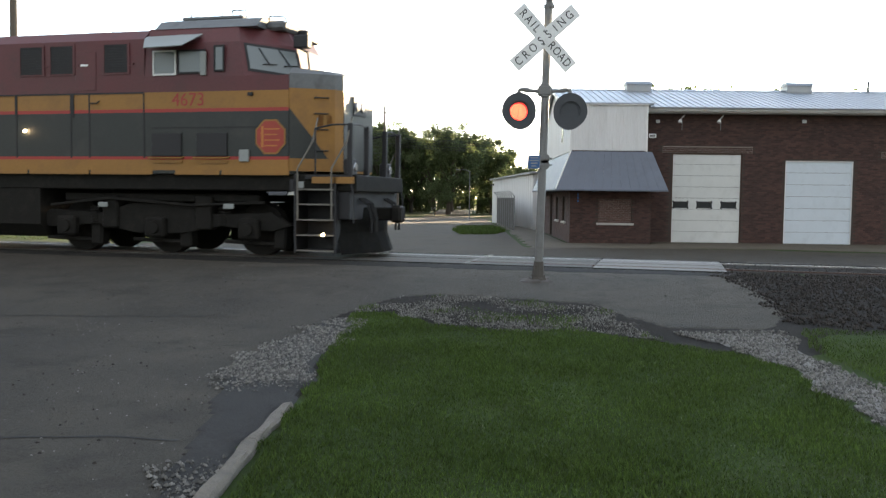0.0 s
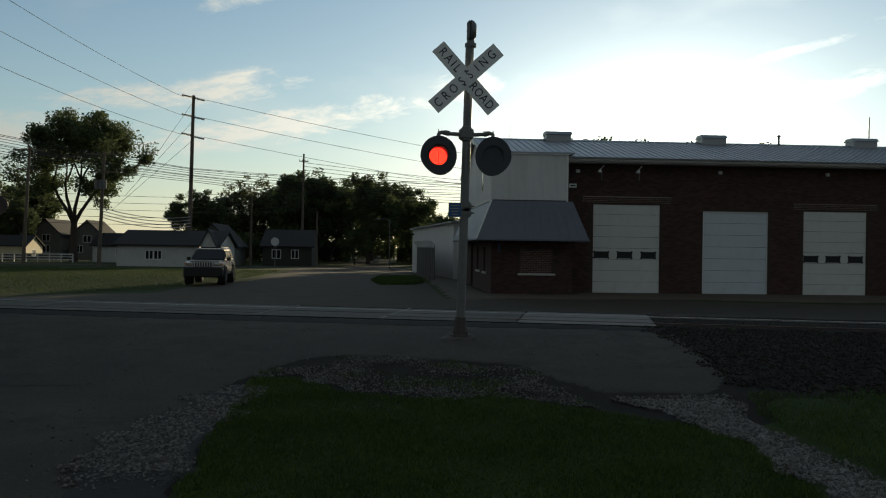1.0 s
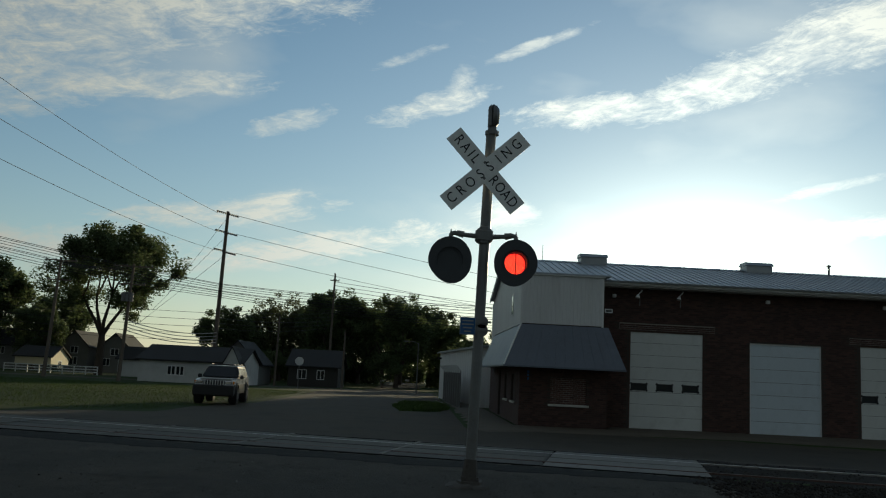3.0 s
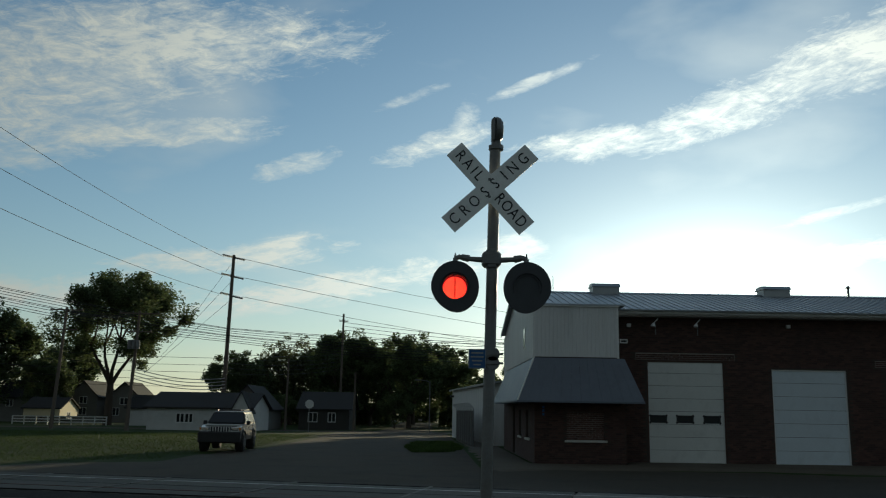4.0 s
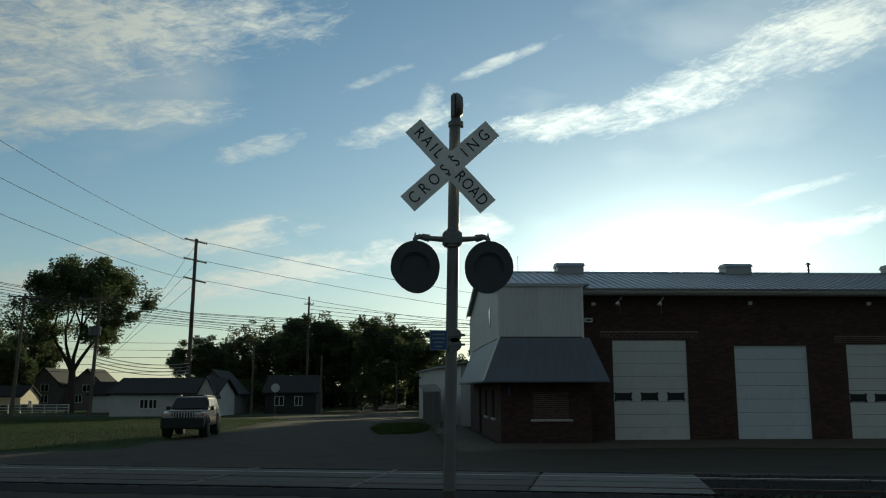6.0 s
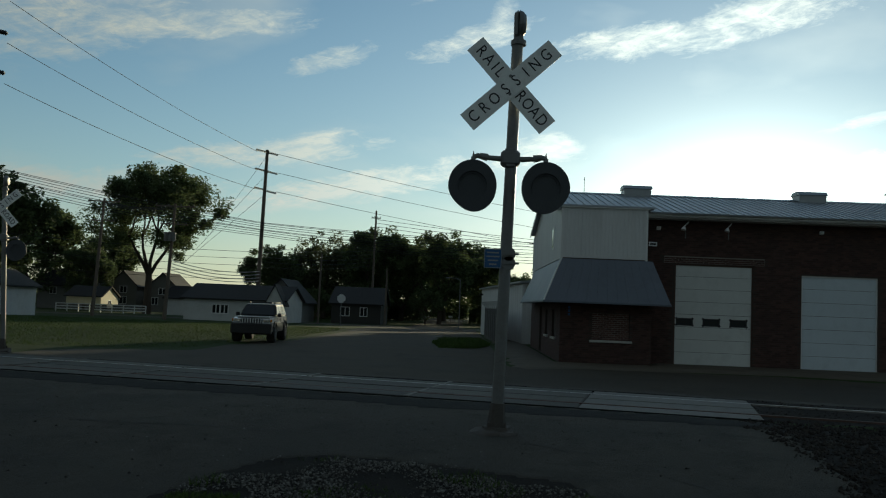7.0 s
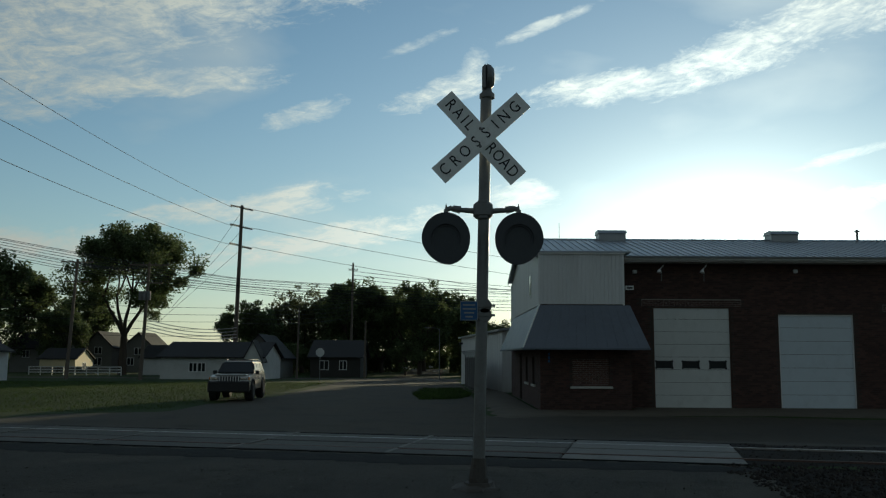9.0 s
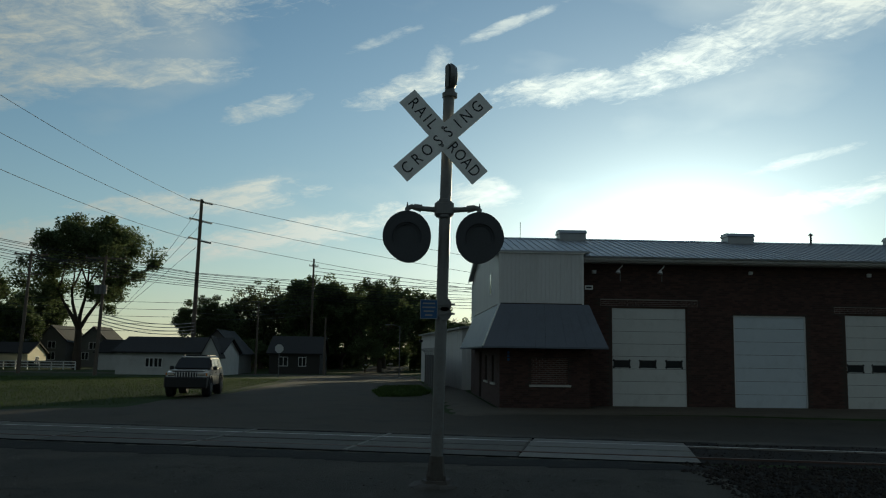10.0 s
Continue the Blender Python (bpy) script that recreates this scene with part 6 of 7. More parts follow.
# trucks
for xc in (-4.75, -17.2):
    bogie = new("truck")
    bogie.parent = loco
    bogie.location = (xc, 0, 0)
    for s in (-1, 1):
        bm = bmesh.new()
        prism(bm, [(-2.9, 0.62), (-2.5, 0.86), (-1.3, 0.80), (-0.6, 1.0), (0.6, 1.0), (1.3, 0.80), (2.5, 0.86), (2.9, 0.62), (2.5, 0.50), (1.4, 0.58), (0.5, 0.42), (-0.5, 0.42), (-1.4, 0.58), (-2.5, 0.50)], "y", s * 1.10, s * 1.26)
        for x in (-1.05, 1.05):
            box(bm, x - 0.18, x + 0.18, s * 1.05, s * 1.33, 0.50, 1.16, 0.03)
        box(bm, -2.2, 2.2, s * 1.0, s * 1.2, 1.05, 1.2, 0.02)
        part("side_frame", bm, M_TRUCK, bogie, "grimy cast side frame")
        for x in (-2.05, 0.0, 2.05):
            bm = bmesh.new()
            rod(bm, (x, s * 0.68, 0.52), (x, s * 0.80, 0.52), 0.52, seg=28)
            rod(bm, (x, s * 0.63, 0.52), (x, s * 0.68, 0.52), 0.55, seg=28)
            part("wheel", bm, M_TRUCK, bogie, "grimy steel wheel")
            bm = bmesh.new()
            box(bm, x + 0.45, x + 0.72, s * 0.9, s * 1.2, 0.14, 0.62, 0.04)
            rod(bm, (x - 0.6, s * 1.15, 0.28), (x + 0.6, s * 1.15, 0.24), 0.04, seg=6)
            part("brake_gear", bm, M_TRUCK, bogie)
            bm = bmesh.new()
            box(bm, x - 0.22, x + 0.22, s * 1.22, s * 1.40, 0.33, 0.73, 0.04)
            rod(bm, (x, s * 1.38, 0.53), (x, s * 1.46, 0.53), 0.14, 0.12, 14)
            part("axle_box", bm, M_TRUCK, bogie)
        for x in (-1.45, 1.45):
            bm = bmesh.new()
            for k in range(6):
                rod(bm, (x, s * 1.18, 0.60 + k * 0.06), (x, s * 1.18, 0.635 + k * 0.06), 0.12, seg=12)
            part("spring", bm, M_TRUCK, bogie)
        bm = bmesh.new()
        tube(bm, [(-2.4, s * 1.36, 0.95), (-1.0, s * 1.38, 1.1), (0.8, s * 1.36, 0.98), (2.4, s * 1.36, 1.05)], 0.03, 6)
        part("pipe", bm, M_TRUCK, bogie)
        for x in (-1.25, 1.55):
            bm = bmesh.new()
            box(bm, x, x + 0.22, s * 1.40, s * 1.43, 0.92, 1.02, 0.01)
            part("tag", bm, M_BLIND, bogie, "small pale paper tag")
    bm = bmesh.new()
    for x in (-2.05, 0.0, 2.05):
        rod(bm, (x, -0.7, 0.52), (x, 0.7, 0.52), 0.1, seg=10)
    box(bm, -1.6, 1.6, -0.5, 0.5, 0.5, 1.28, 0.05)
    part("motor", bm, M_TRUCK, bogie)
bm = bmesh.new()
prism(bm, [(-1.45, 1.28), (1.45, 1.28), (1.45, 0.55), (1.15, 0.28), (-1.15, 0.28), (-1.45, 0.55)], "x", -13.9, -7.35)
part("fuel_tank", bm, M_TRUCK, loco, "black fuel tank")

# the superstructure and trucks sit a little forward on the frame, the steps close behind the beam
FRONT = ("front_platform", "front_sill_stripe", "plow", "coupler", "air_hose", "ditch_light", "front_post", "front_rail")
STEPS = ("step_well", "step", "grab_rail", "grip", "step_light", "white_plate", "plate")
for ob in loco.children:
    kind_name = ob.name.split(".")[0]
    if kind_name.startswith("nose") or kind_name == "headlight_panel":
        ob.matrix_basis = Matrix.Translation((-1.8, 0, 0)) @ Matrix.Diagonal((0.85, 1, 1, 1)) @ Matrix.Translation((1.8, 0, 0)) @ ob.matrix_basis
    if kind_name in FRONT:
        ob.location.x -= 0.1
    else:
        ob.location.x += 0.52 if kind_name in STEPS else 0.40
    ob.matrix_basis = Matrix.Scale(1.06, 4) @ ob.matrix_basis


# ---- parked vehicle waiting beyond the crossing ----
suv = thing("suv", pose(-9.62, 30.0, land(-9.62, 30.0) + 0.014, 0, 0, -88) @ Matrix.Scale(0.94, 4), "white off-road car with dark cladding waiting on the street", "car")
# x forward, y left; built 4.5 long, 1.85 wide
bm = bmesh.new()
prism(bm, [(-2.15, 0.72), (2.12, 0.70), (2.2, 0.95), (2.14, 1.10), (1.6, 1.15), (0.85, 1.20), (-2.2, 1.22), (-2.25, 0.95)], "y", -0.90, 0.90)
bmesh.ops.bevel(bm, geom=bm.edges[:], offset=0.05, segments=2, affect="EDGES")
part("body", bm, M_JEEP, suv)
bm = bmesh.new()
lo = [(-2.15, -0.86, 1.22), (0.85, -0.86, 1.22), (0.85, 0.86, 1.22), (-2.15, 0.86, 1.22)]
hi = [(-1.95, -0.68, 1.76), (0.15, -0.68, 1.76), (0.15, 0.68, 1.76), (-1.95, 0.68, 1.76)]
a, b = [bm.verts.new(p) for p in lo], [bm.verts.new(p) for p in hi]
bm.faces.new(a), bm.faces.new(b)
for k in range(4):
    bm.faces.new((a[k], a[(k + 1) % 4], b[(k + 1) % 4], b[k]))
bmesh.ops.bevel(bm, geom=bm.edges[:], offset=0.04, segments=2, affect="EDGES")
cabin = part("cabin", bm, M_JEEPTRIM, suv, "dark window surround and pillars")
bm = bmesh.new()
box(bm, -1.98, 0.20, -0.69, 0.69, 1.74, 1.785, 0.02)
part("roof", bm, M_JEEP, cabin, "white roof panel")
bm = bmesh.new()
box(bm, 0.80, 2.05, -0.74, 0.74, 1.155, 1.205, 0.02)
part("bonnet", bm, M_JEEP, suv, "white bonnet lying above the wings")


def pane_on(name, pts, push):
    bm = bmesh.new()
    p = [Vector(q) + Vector(push) for q in pts]
    lo = [bm.verts.new(q) for q in p]
    hi = [bm.verts.new(q + Vector(push).normalized() * 0.012) for q in p]
    bm.faces.new(lo), bm.faces.new(hi)
    for k in range(len(p)):
        bm.faces.new((lo[k], lo[(k + 1) % len(p)], hi[(k + 1) % len(p)], hi[k]))
    return part(name, bm, M_DARKGLASS, cabin)


pane_on("windscreen", [(0.80, -0.76, 1.26), (0.80, 0.76, 1.26), (0.21, 0.63, 1.72), (0.21, -0.63, 1.72)], (0.008, 0, 0.006))
pane_on("rear_window", [(-2.13, -0.7, 1.28), (-2.13, 0.7, 1.28), (-1.98, 0.6, 1.70), (-1.98, -0.6, 1.70)], (-0.012, 0, 0.003))
for s in (-1, 1):
    for x0, x1, xt0, xt1 in ((-0.2, 0.62, -0.2, 0.15), (-1.1, -0.28, -1.1, -0.28), (-1.95, -1.2, -1.85, -1.2)):
        pane_on("side_window", [(x0, s * 0.845, 1.27), (x1, s * 0.845, 1.27), (xt1, s * 0.715, 1.68), (xt0, s * 0.715, 1.68)], (0, s * 0.012, 0.004))
    bm = bmesh.new()
    box(bm, -2.1, 2.1, s * 0.86, s * 0.925, 0.50, 0.93, 0.015)
    part("cladding", bm, M_JEEPTRIM, suv, "dark lower cladding")
    bm = bmesh.new()
    box(bm, 0.52, 0.66, s * 0.90, s * 1.08, 1.18, 1.36, 0.03)
    part("mirror", bm, M_JEEPTRIM, suv, "black door mirror")
    bm = bmesh.new()
    rod(bm, (-1.7, s * 0.6, 1.84), (0.0, s * 0.6, 1.84), 0.025, seg=8)
    for x in (-1.6, -0.8, -0.1):
        rod(bm, (x, s * 0.6, 1.75), (x, s * 0.6, 1.82), 0.018, seg=6)
    part("roof_rail", bm, M_JEEPTRIM, suv)
    bm = bmesh.new()
    box(bm, 2.13, 2.21, s * 0.50, s * 0.82, 0.94, 1.09, 0.025)
    part("headlight", bm, M_CHROME, suv, "clear headlight")
    bm = bmesh.new()
    box(bm, 2.0, 2.17, s * 0.83, s * 0.905, 0.95, 1.08, 0.02)
    part("indicator", bm, M_AMBER, suv, "amber side indicator")
    bm = bmesh.new()
    box(bm, -0.06, 0.06, s * 0.905, s * 0.925, 1.04, 1.08)
    box(bm, -1.06, -0.94, s * 0.905, s * 0.925, 1.04, 1.08)
    part("door_handle", bm, M_JEEPTRIM, suv)
    for x in (0.72, -0.24, -1.16):
        bm = bmesh.new()
        box(bm, x - 0.006, x + 0.006, s * 0.90, s * 0.907, 0.88, 1.2)
        part("door_seam", bm, M_BLACK, suv)
    for x in (1.38, -1.36):
        bm = bmesh.new()
        pts = []
        for k in range(13):
            a = math.pi * k / 12
            pts.append((x + math.cos(a) * 0.50, 0.50 + math.sin(a) * 0.50))
        for k in range(13):
            a = math.pi * (12 - k) / 12
            pts.append((x + math.cos(a) * 0.43, 0.50 + math.sin(a) * 0.43))
        prism(bm, pts, "y", s * 0.86, s * 0.97)
        part("wheel_arch", bm, M_JEEPTRIM, suv, "dark flared wheel arch")
        wheel = new("wheel")
        wheel.parent = suv
        wheel.location = (x, s * 0.80, 0.41)
        bm = bmesh.new()
        rod(bm, (0, -0.18, 0), (0, 0.18, 0), 0.41, seg=28)
        bmesh.ops.bevel(bm, geom=[e for e in bm.edges if len(e.link_faces) == 2 and abs(e.verts[0].co.y - e.verts[1].co.y) < 0.01], offset=0.04, segments=2, affect="EDGES")
        part("tyre", bm, M_TYRE, wheel, "large black off-road tyre")
        bm = bmesh.new()
        rod(bm, (0, s * 0.16, 0), (0, s * 0.19, 0), 0.22, 0.20, 20)
        for k in range(5):
            a = k * 1.2566
            rod(bm, (0, s * 0.195, 0), (math.cos(a) * 0.2, s * 0.195, math.sin(a) * 0.2), 0.03, seg=6)
        part("rim", bm, M_GALV, wheel)
bm = bmesh.new()
box(bm, 2.14, 2.2, -0.48, 0.48, 0.90, 1.10, 0.02)
grille = part("grille", bm, M_BLACK, suv, "black grille with seven slots")
for k in range(8):
    bm = bmesh.new()
    y = -0.42 + k * 0.12
    box(bm, 2.195, 2.215, y - 0.022, y + 0.022, 0.90, 1.10, 0.006)
    part("grille_bar", bm, M_JEEP, grille)
bm = bmesh.new()
box(bm, 2.05, 2.36, -0.93, 0.93, 0.40, 0.90, 0.05)
part("front_bumper", bm, M_JEEPTRIM, suv, "dark front bumper")
bm = bmesh.new()
box(bm, -2.36, -2.1, -0.9, 0.9, 0.58, 0.84, 0.05)
part("rear_bumper", bm, M_JEEPTRIM, suv)
bm = bmesh.new()
box(bm, -1.9, 1.9, -0.6, 0.6, 0.42, 0.72, 0.05)
rod(bm, (1.38, -0.7, 0.41), (1.38, 0.7, 0.41), 0.06, seg=8)
rod(bm, (-1.36, -0.7, 0.41), (-1.36, 0.7, 0.41), 0.06, seg=8)
part("underbody", bm, M_BLACK, suv)
bm = bmesh.new()
box(bm, -0.4, 0.0, -0.5, 0.5, 1.80, 1.87, 0.02)
part("light_bar", bm, M_BLACK, suv, "black roof bar")
bm = bmesh.new()
box(bm, 2.36, 2.37, -0.16, 0.16, 0.66, 0.76)
part("plate", bm, M_JEEPTRIM, suv)


# ---- utility poles and wires ----
POLES = {}


def utility_pole(key, x, y, top, r, label, arms=(), lean=0.0):
    p = thing("utility_pole", pose(x, y, land(x, y) - 0.05), label, "utility pole", "utility poles")
    h = top - land(x, y)
    bm = bmesh.new()
    rod(bm, (0, 0, 0), (lean, 0, h), r, r * 0.62, 12)
    part("shaft", bm, M_WOOD, p, "weathered wooden shaft")
    POLES[key] = []
    for dz, half, turn in arms:
        bm = bmesh.new()
        m = Matrix.Translation((lean, 0, h - dz)) @ Matrix.Rotation(turn, 4, "Z")
        box(bm, -half, half, -0.16, -0.04, -0.06, 0.06, m=m)
        arm = part("crossarm", bm, M_WOOD, p)
        for k in range(4):
            f = -half * 0.92 + half * 1.84 * k / 3
            bm = bmesh.new()
            at = m @ Vector((f, -0.1, 0.06))
            rod(bm, at, at + Vector((0, 0, 0.16)), 0.035, 0.05, 8)
            part("insulator", bm, M_GALV, arm)
            POLES[key].append(Vector((x, y, land(x, y))) + at + Vector((0, 0, 0.16)))
    return p


big = utility_pole("big", -22.9, 85.3, 18.35, 0.27, "tall wooden transmission pole with stand-off insulators", lean=0.3)
for dz, s in ((0.25, -1), (0.35, 1), (2.35, -1), (2.45, 1), (4.45, -1), (4.6, 1)):
    bm = bmesh.new()
    z = 18.4 - dz - land(-22.9, 85.3)
    for k in range(5):
        rod(bm, (0.28 + s * (0.2 + k * 0.22), 0, z - s * k * 0.05), (0.28 + s * (0.33 + k * 0.22), 0, z - s * k * 0.05 - 0.02), 0.15, 0.08, 8)
    rod(bm, (0.28, 0, z), (0.28 + s * 1.25, 0, z - s * 0.26), 0.05, seg=6)
    part("insulator", bm, M_BLACK, big, "dark stand-off insulator string")
utility_pole("A", -36.5, 75, 11.2, 0.19, "wooden pole with two crossarms near the houses", ((0.3, 1.5, 0.15), (2.2, 1.1, 0.15)), 0.5)
utility_pole("B", -27.7, 70, 10.4, 0.19, "wooden pole with crossarms and a transformer bank", ((0.25, 1.8, 0.1), (1.9, 1.2, 0.1)), 0.4)
utility_pole("C", -12.6, 107, 14.4, 0.19, "tall plain wooden pole before the trees", ((1.0, 0.6, 0.2),), 0.1)
utility_pole("D", -9.7, 95, 6.2, 0.15, "short plain wooden pole before the trees", (), 0.05)
utility_pole("E", -16.9, 90, 7.4, 0.14, "slim wooden service pole by a house", (), 0.1)
near_tall = utility_pole("F", -31.8, 45, 24.0, 0.29, "very tall transmission pole with long insulators by the tracks")
for k, z in enumerate((21.3, 18.6, 16.0)):
    bm = bmesh.new()
    for j in range(7):
        rod(bm, (0.35 + j * 0.15, 0, z - 0.03 * j), (0.45 + j * 0.15, 0, z - 0.03 * j), 0.17, 0.09, 8)
    rod(bm, (0, 0, z + 0.05), (1.4, 0, z - 0.22), 0.05, seg=6)
    part("insulator", bm, M_BLACK, near_tall, "dark stand-off insulator string")
for dx in (-0.5, 0.0, 0.5):
    bm = bmesh.new()
    rod(bm, (dx * 0.7 + 0.2, -0.35, 7.2), (dx * 0.7 + 0.2, -0.35, 8.0), 0.2, seg=12)
    ob = tagged(link("transformer", bm, M_GALV), "grey can transformer on a wooden pole", "transformer", "transformers")
    ob.location = (-27.7, 70, land(-27.7, 70))
random.seed(21)


def wire(a, b, sag, r, label="thin black overhead wire", material=M_WIRE):
    a, b = Vector(a), Vector(b)
    cu = bpy.data.curves.new("overhead_wire", "CURVE")
    cu.dimensions, cu.bevel_depth, cu.bevel_resolution = "3D", r, 0
    sp = cu.splines.new("POLY")
    n = 18
    sp.points.add(n)
    for k in range(n + 1):
        f = k / n
        p = a.lerp(b, f)
        sp.points[k].co = (p.x, p.y, p.z - sag * 4 * f * (1 - f), 1)
    tmp = bpy.data.objects.new("overhead_wire", cu)
    scene.collection.objects.link(tmp)
    bpy.context.view_layer.update()
    me = bpy.data.meshes.new_from_object(tmp.evaluated_get(bpy.context.evaluated_depsgraph_get()))
    bpy.data.objects.remove(tmp), bpy.data.curves.remove(cu)
    me.materials.append(material)
    tagged(new("overhead_wire", me), label, "overhead wire", "overhead wires")


WIRE_ENDS = (20.4, 17.65, 15.0)
# transmission lines from the tall pole toward the near left and away to the right
for k, z in enumerate((18.1, 16.05, 13.95)):
    wire((-23.7, 85.3, z), (-30.4, 45.0, WIRE_ENDS[k]), 0.5, 0.022)
    wire((-21.4, 85.3, z - 0.25), (62.0, 118.0, z - 7.5 + k * 0.3), 1.6, 0.022)
for k, (dx, z) in enumerate(((-6.5, 9.0), (-8.0, 7.2), (-9.5, 5.5))):
    wire((-22.7, 85.3, 17.5 - 2.1 * k), (-22.7 + dx, 88.0, z), 0.0, 0.02, "taut black guy wire")
# distribution bundle running across the view
for k in range(9):
    z = 11.3 - 0.19 * k + random.uniform(-0.1, 0.1)
    wire((-62, 70, z + 5.6 + 0.1 * k), (-22.75, 85.0, z - 1.0), 0.5 + 0.1 * k, 0.026)
    wire((-22.75, 85.0, z - 1.0), (45, 100, z + 0.4 - 0.05 * k), 1.2 + 0.1 * k, 0.026)
for k in range(5):
    wire((-60, 72, 8.6 - 0.8 * k), (-22.75, 85.0, 7.0 - 0.75 * k), 0.6, 0.02)
    wire((-22.75, 85.0, 7.6 - 0.55 * k), (-12.6, 107, 9.0 - 0.5 * k), 0.4, 0.022)
for k in range(3):
    wire((-36.0, 75, 10.8 - 0.1 * k), (-27.3, 70, 10.1 - 0.1 * k), 0.3, 0.025)
    wire((-12.5, 107, 13.2 - 0.5 * k), (50, 112, 10.5 - 0.5 * k), 1.0, 0.028)
for k in range(4):
    wire((-27.6, 70, 5.2 - 0.3 * k), (-22.7, 85, 4.9 - 0.35 * k), 0.5, 0.035, "pale drooping service cable", M_CABLE)


# ---- houses ----
def house(x0, x1, y0, y1, eave, peak, wall_m, label, along="x", windows=(), porch=None, over=0.35):
    h = thing("house", pose(0, 0, 0), label, "house", "houses across the lawn")
    g = min(land(x0, y0), land(x1, y1)) - 0.3
    bm = bmesh.new()
    holed(bm, "x", x0, x1, g, eave, y0, y0 + 0.2, [(w[0], w[1], w[2], w[3]) for w in windows])
    part("front_wall", bm, wall_m, h)
    for q in ((x0, x0 + 0.2, y0 + 0.2, y1), (x1 - 0.2, x1, y0 + 0.2, y1), (x0 + 0.2, x1 - 0.2, y1 - 0.2, y1)):
        bm = bmesh.new()
        box(bm, *q, g, eave)
        part("side_wall", bm, wall_m, h)
    bm = bmesh.new()
    if along == "y":
        prism(bm, [(x0, eave), ((x0 + x1) / 2, peak), (x1, eave)], "y", y0, y1)
    else:
        prism(bm, [(y0, eave), ((y0 + y1) / 2, peak), (y1, eave)], "x", x0, x1)
    part("gable", bm, wall_m, h)
    bm = bmesh.new()
    t = 0.14
    if along == "y":
        c, half = (x0 + x1) / 2, (x1 - x0) / 2
        k = (peak - eave) / half
        prism(bm, [(x0 - over, eave - k * over), (c, peak), (x1 + over, eave - k * over), (x1 + over, eave - k * over + t), (c, peak + t), (x0 - over, eave - k * over + t)], "y", y0 - over, y1 + over)
    else:
        c, half = (y0 + y1) / 2, (y1 - y0) / 2
        k = (peak - eave) / half
        prism(bm, [(y0 - over, eave - k * over), (c, peak), (y1 + over, eave - k * over), (y1 + over, eave - k * over + t), (c, peak + t), (y0 - over, eave - k * over + t)], "x", x0 - over, x1 + over)
    part("roof", bm, M_SHINGLE, h, "dark shingle roof")
    for a, b, c, d in windows:
        w = new("window")
        w.parent = h
        bm = bmesh.new()
        box(bm, a, b, y0 + 0.1, y0 + 0.12, c, d)
        part("pane", bm, M_DARKGLASS, w)
        bm = bmesh.new()
        for q in ((a - 0.08, b + 0.08, c - 0.08, c), (a - 0.08, b + 0.08, d, d + 0.08), (a - 0.08, a, c, d), (b, b + 0.08, c, d), ((a + b) / 2 - 0.04, (a + b) / 2 + 0.04, c, d)):
            box(bm, q[0], q[1], y0 - 0.03, y0 + 0.12, q[2], q[3])
        part("window_frame", bm, M_TRIM, w)
    return h


house(-28.5, -18.4, 78, 88, 1.75, 3.2, M_HOUSE_WHITE, "low white painted house with a dark shingle roof", "x", ((-25.6, -24.9, 0.35, 1.15), (-24.75, -24.05, 0.35, 1.15)))
house(-20.0, -18.3, 77.0, 79, 1.6, 3.3, M_HOUSE_WHITE, "small white gabled porch on the low house", "y", (), over=0.2)
house(-24.0, -19.4, 92, 102, 1.9, 4.3, M_HOUSE_TAN, "tan gabled house with a dark window", "y", ((-22.4, -20.7, 0.5, 1.5),))
house(-16.6, -10.5, 98, 108, 1.8, 3.8, M_HOUSE_BROWN, "low dark brown house under the trees", "x", ((-15.4, -14.4, 0.3, 1.3), (-13.0, -12.2, 0.3, 1.3)))
shed = house(-3.1, 3.1, 0, 5.0, 1.35, 2.7, M_HOUSE_YELLOW, "small cream gabled shed lit by low sun", "y", ((-0.5, 0.6, -0.2, 0.75),), over=0.3)
shed.matrix_world = Matrix.Translation((-51.9, 117, 0)) @ Matrix.Rotation(math.pi / 2, 4, "Z")
house(-69, -60, 130, 140, 2.9, 5.4, M_HOUSE_TAN, "two-storey pale house behind the trees", "x", ((-67, -66, 1.5, 2.5), (-63, -62, 1.5, 2.5), (-63, -62, 0, 1.0)))
house(-58.6, -54.0, 133, 143, 3.3, 5.6, M_HOUSE_TAN, "pale gabled house behind the trees", "y", ((-56.8, -55.7, 2.1, 3.1), (-56.8, -55.7, 0.3, 1.4)))
house(-52.6, -47.6, 134, 142, 3.2, 5.5, M_HOUSE_TAN, "tan house with a steep roof behind the trees", "y", ((-50.7, -49.5, 2.0, 3.0), (-51.8, -50.8, 0.3, 1.4)))
house(-42.0, -33, 112, 119, 1.6, 3.2, M_HOUSE_WHITE, "long low white house behind a fence", "x", ((-38.8, -37.8, 0.2, 1.1),))
house(-42, -37.7, 60, 66, 2.3, 3.5, M_HOUSE_WHITE, "white gabled shed near the tracks", "y", ())

# white board fence
fence_w = thing("board_fence", pose(0, 0, 0), "white painted board fence before the houses", "fence")
for i in range(9):
    x = -56 + i * 1.55
    bm = bmesh.new()
    box(bm, x - 0.06, x + 0.06, 108.9, 109.02, land(x, 109) - 0.1, land(x, 109) + 1.15)
    part("post", bm, M_TRIM, fence_w)
for k in range(3):
    bm = bmesh.new()
    z = land(-50, 109) + 0.3 + 0.36 * k
    box(bm, -56, -43.6, 108.86, 108.9, z, z + 0.14)
    part("rail", bm, M_TRIM, fence_w)

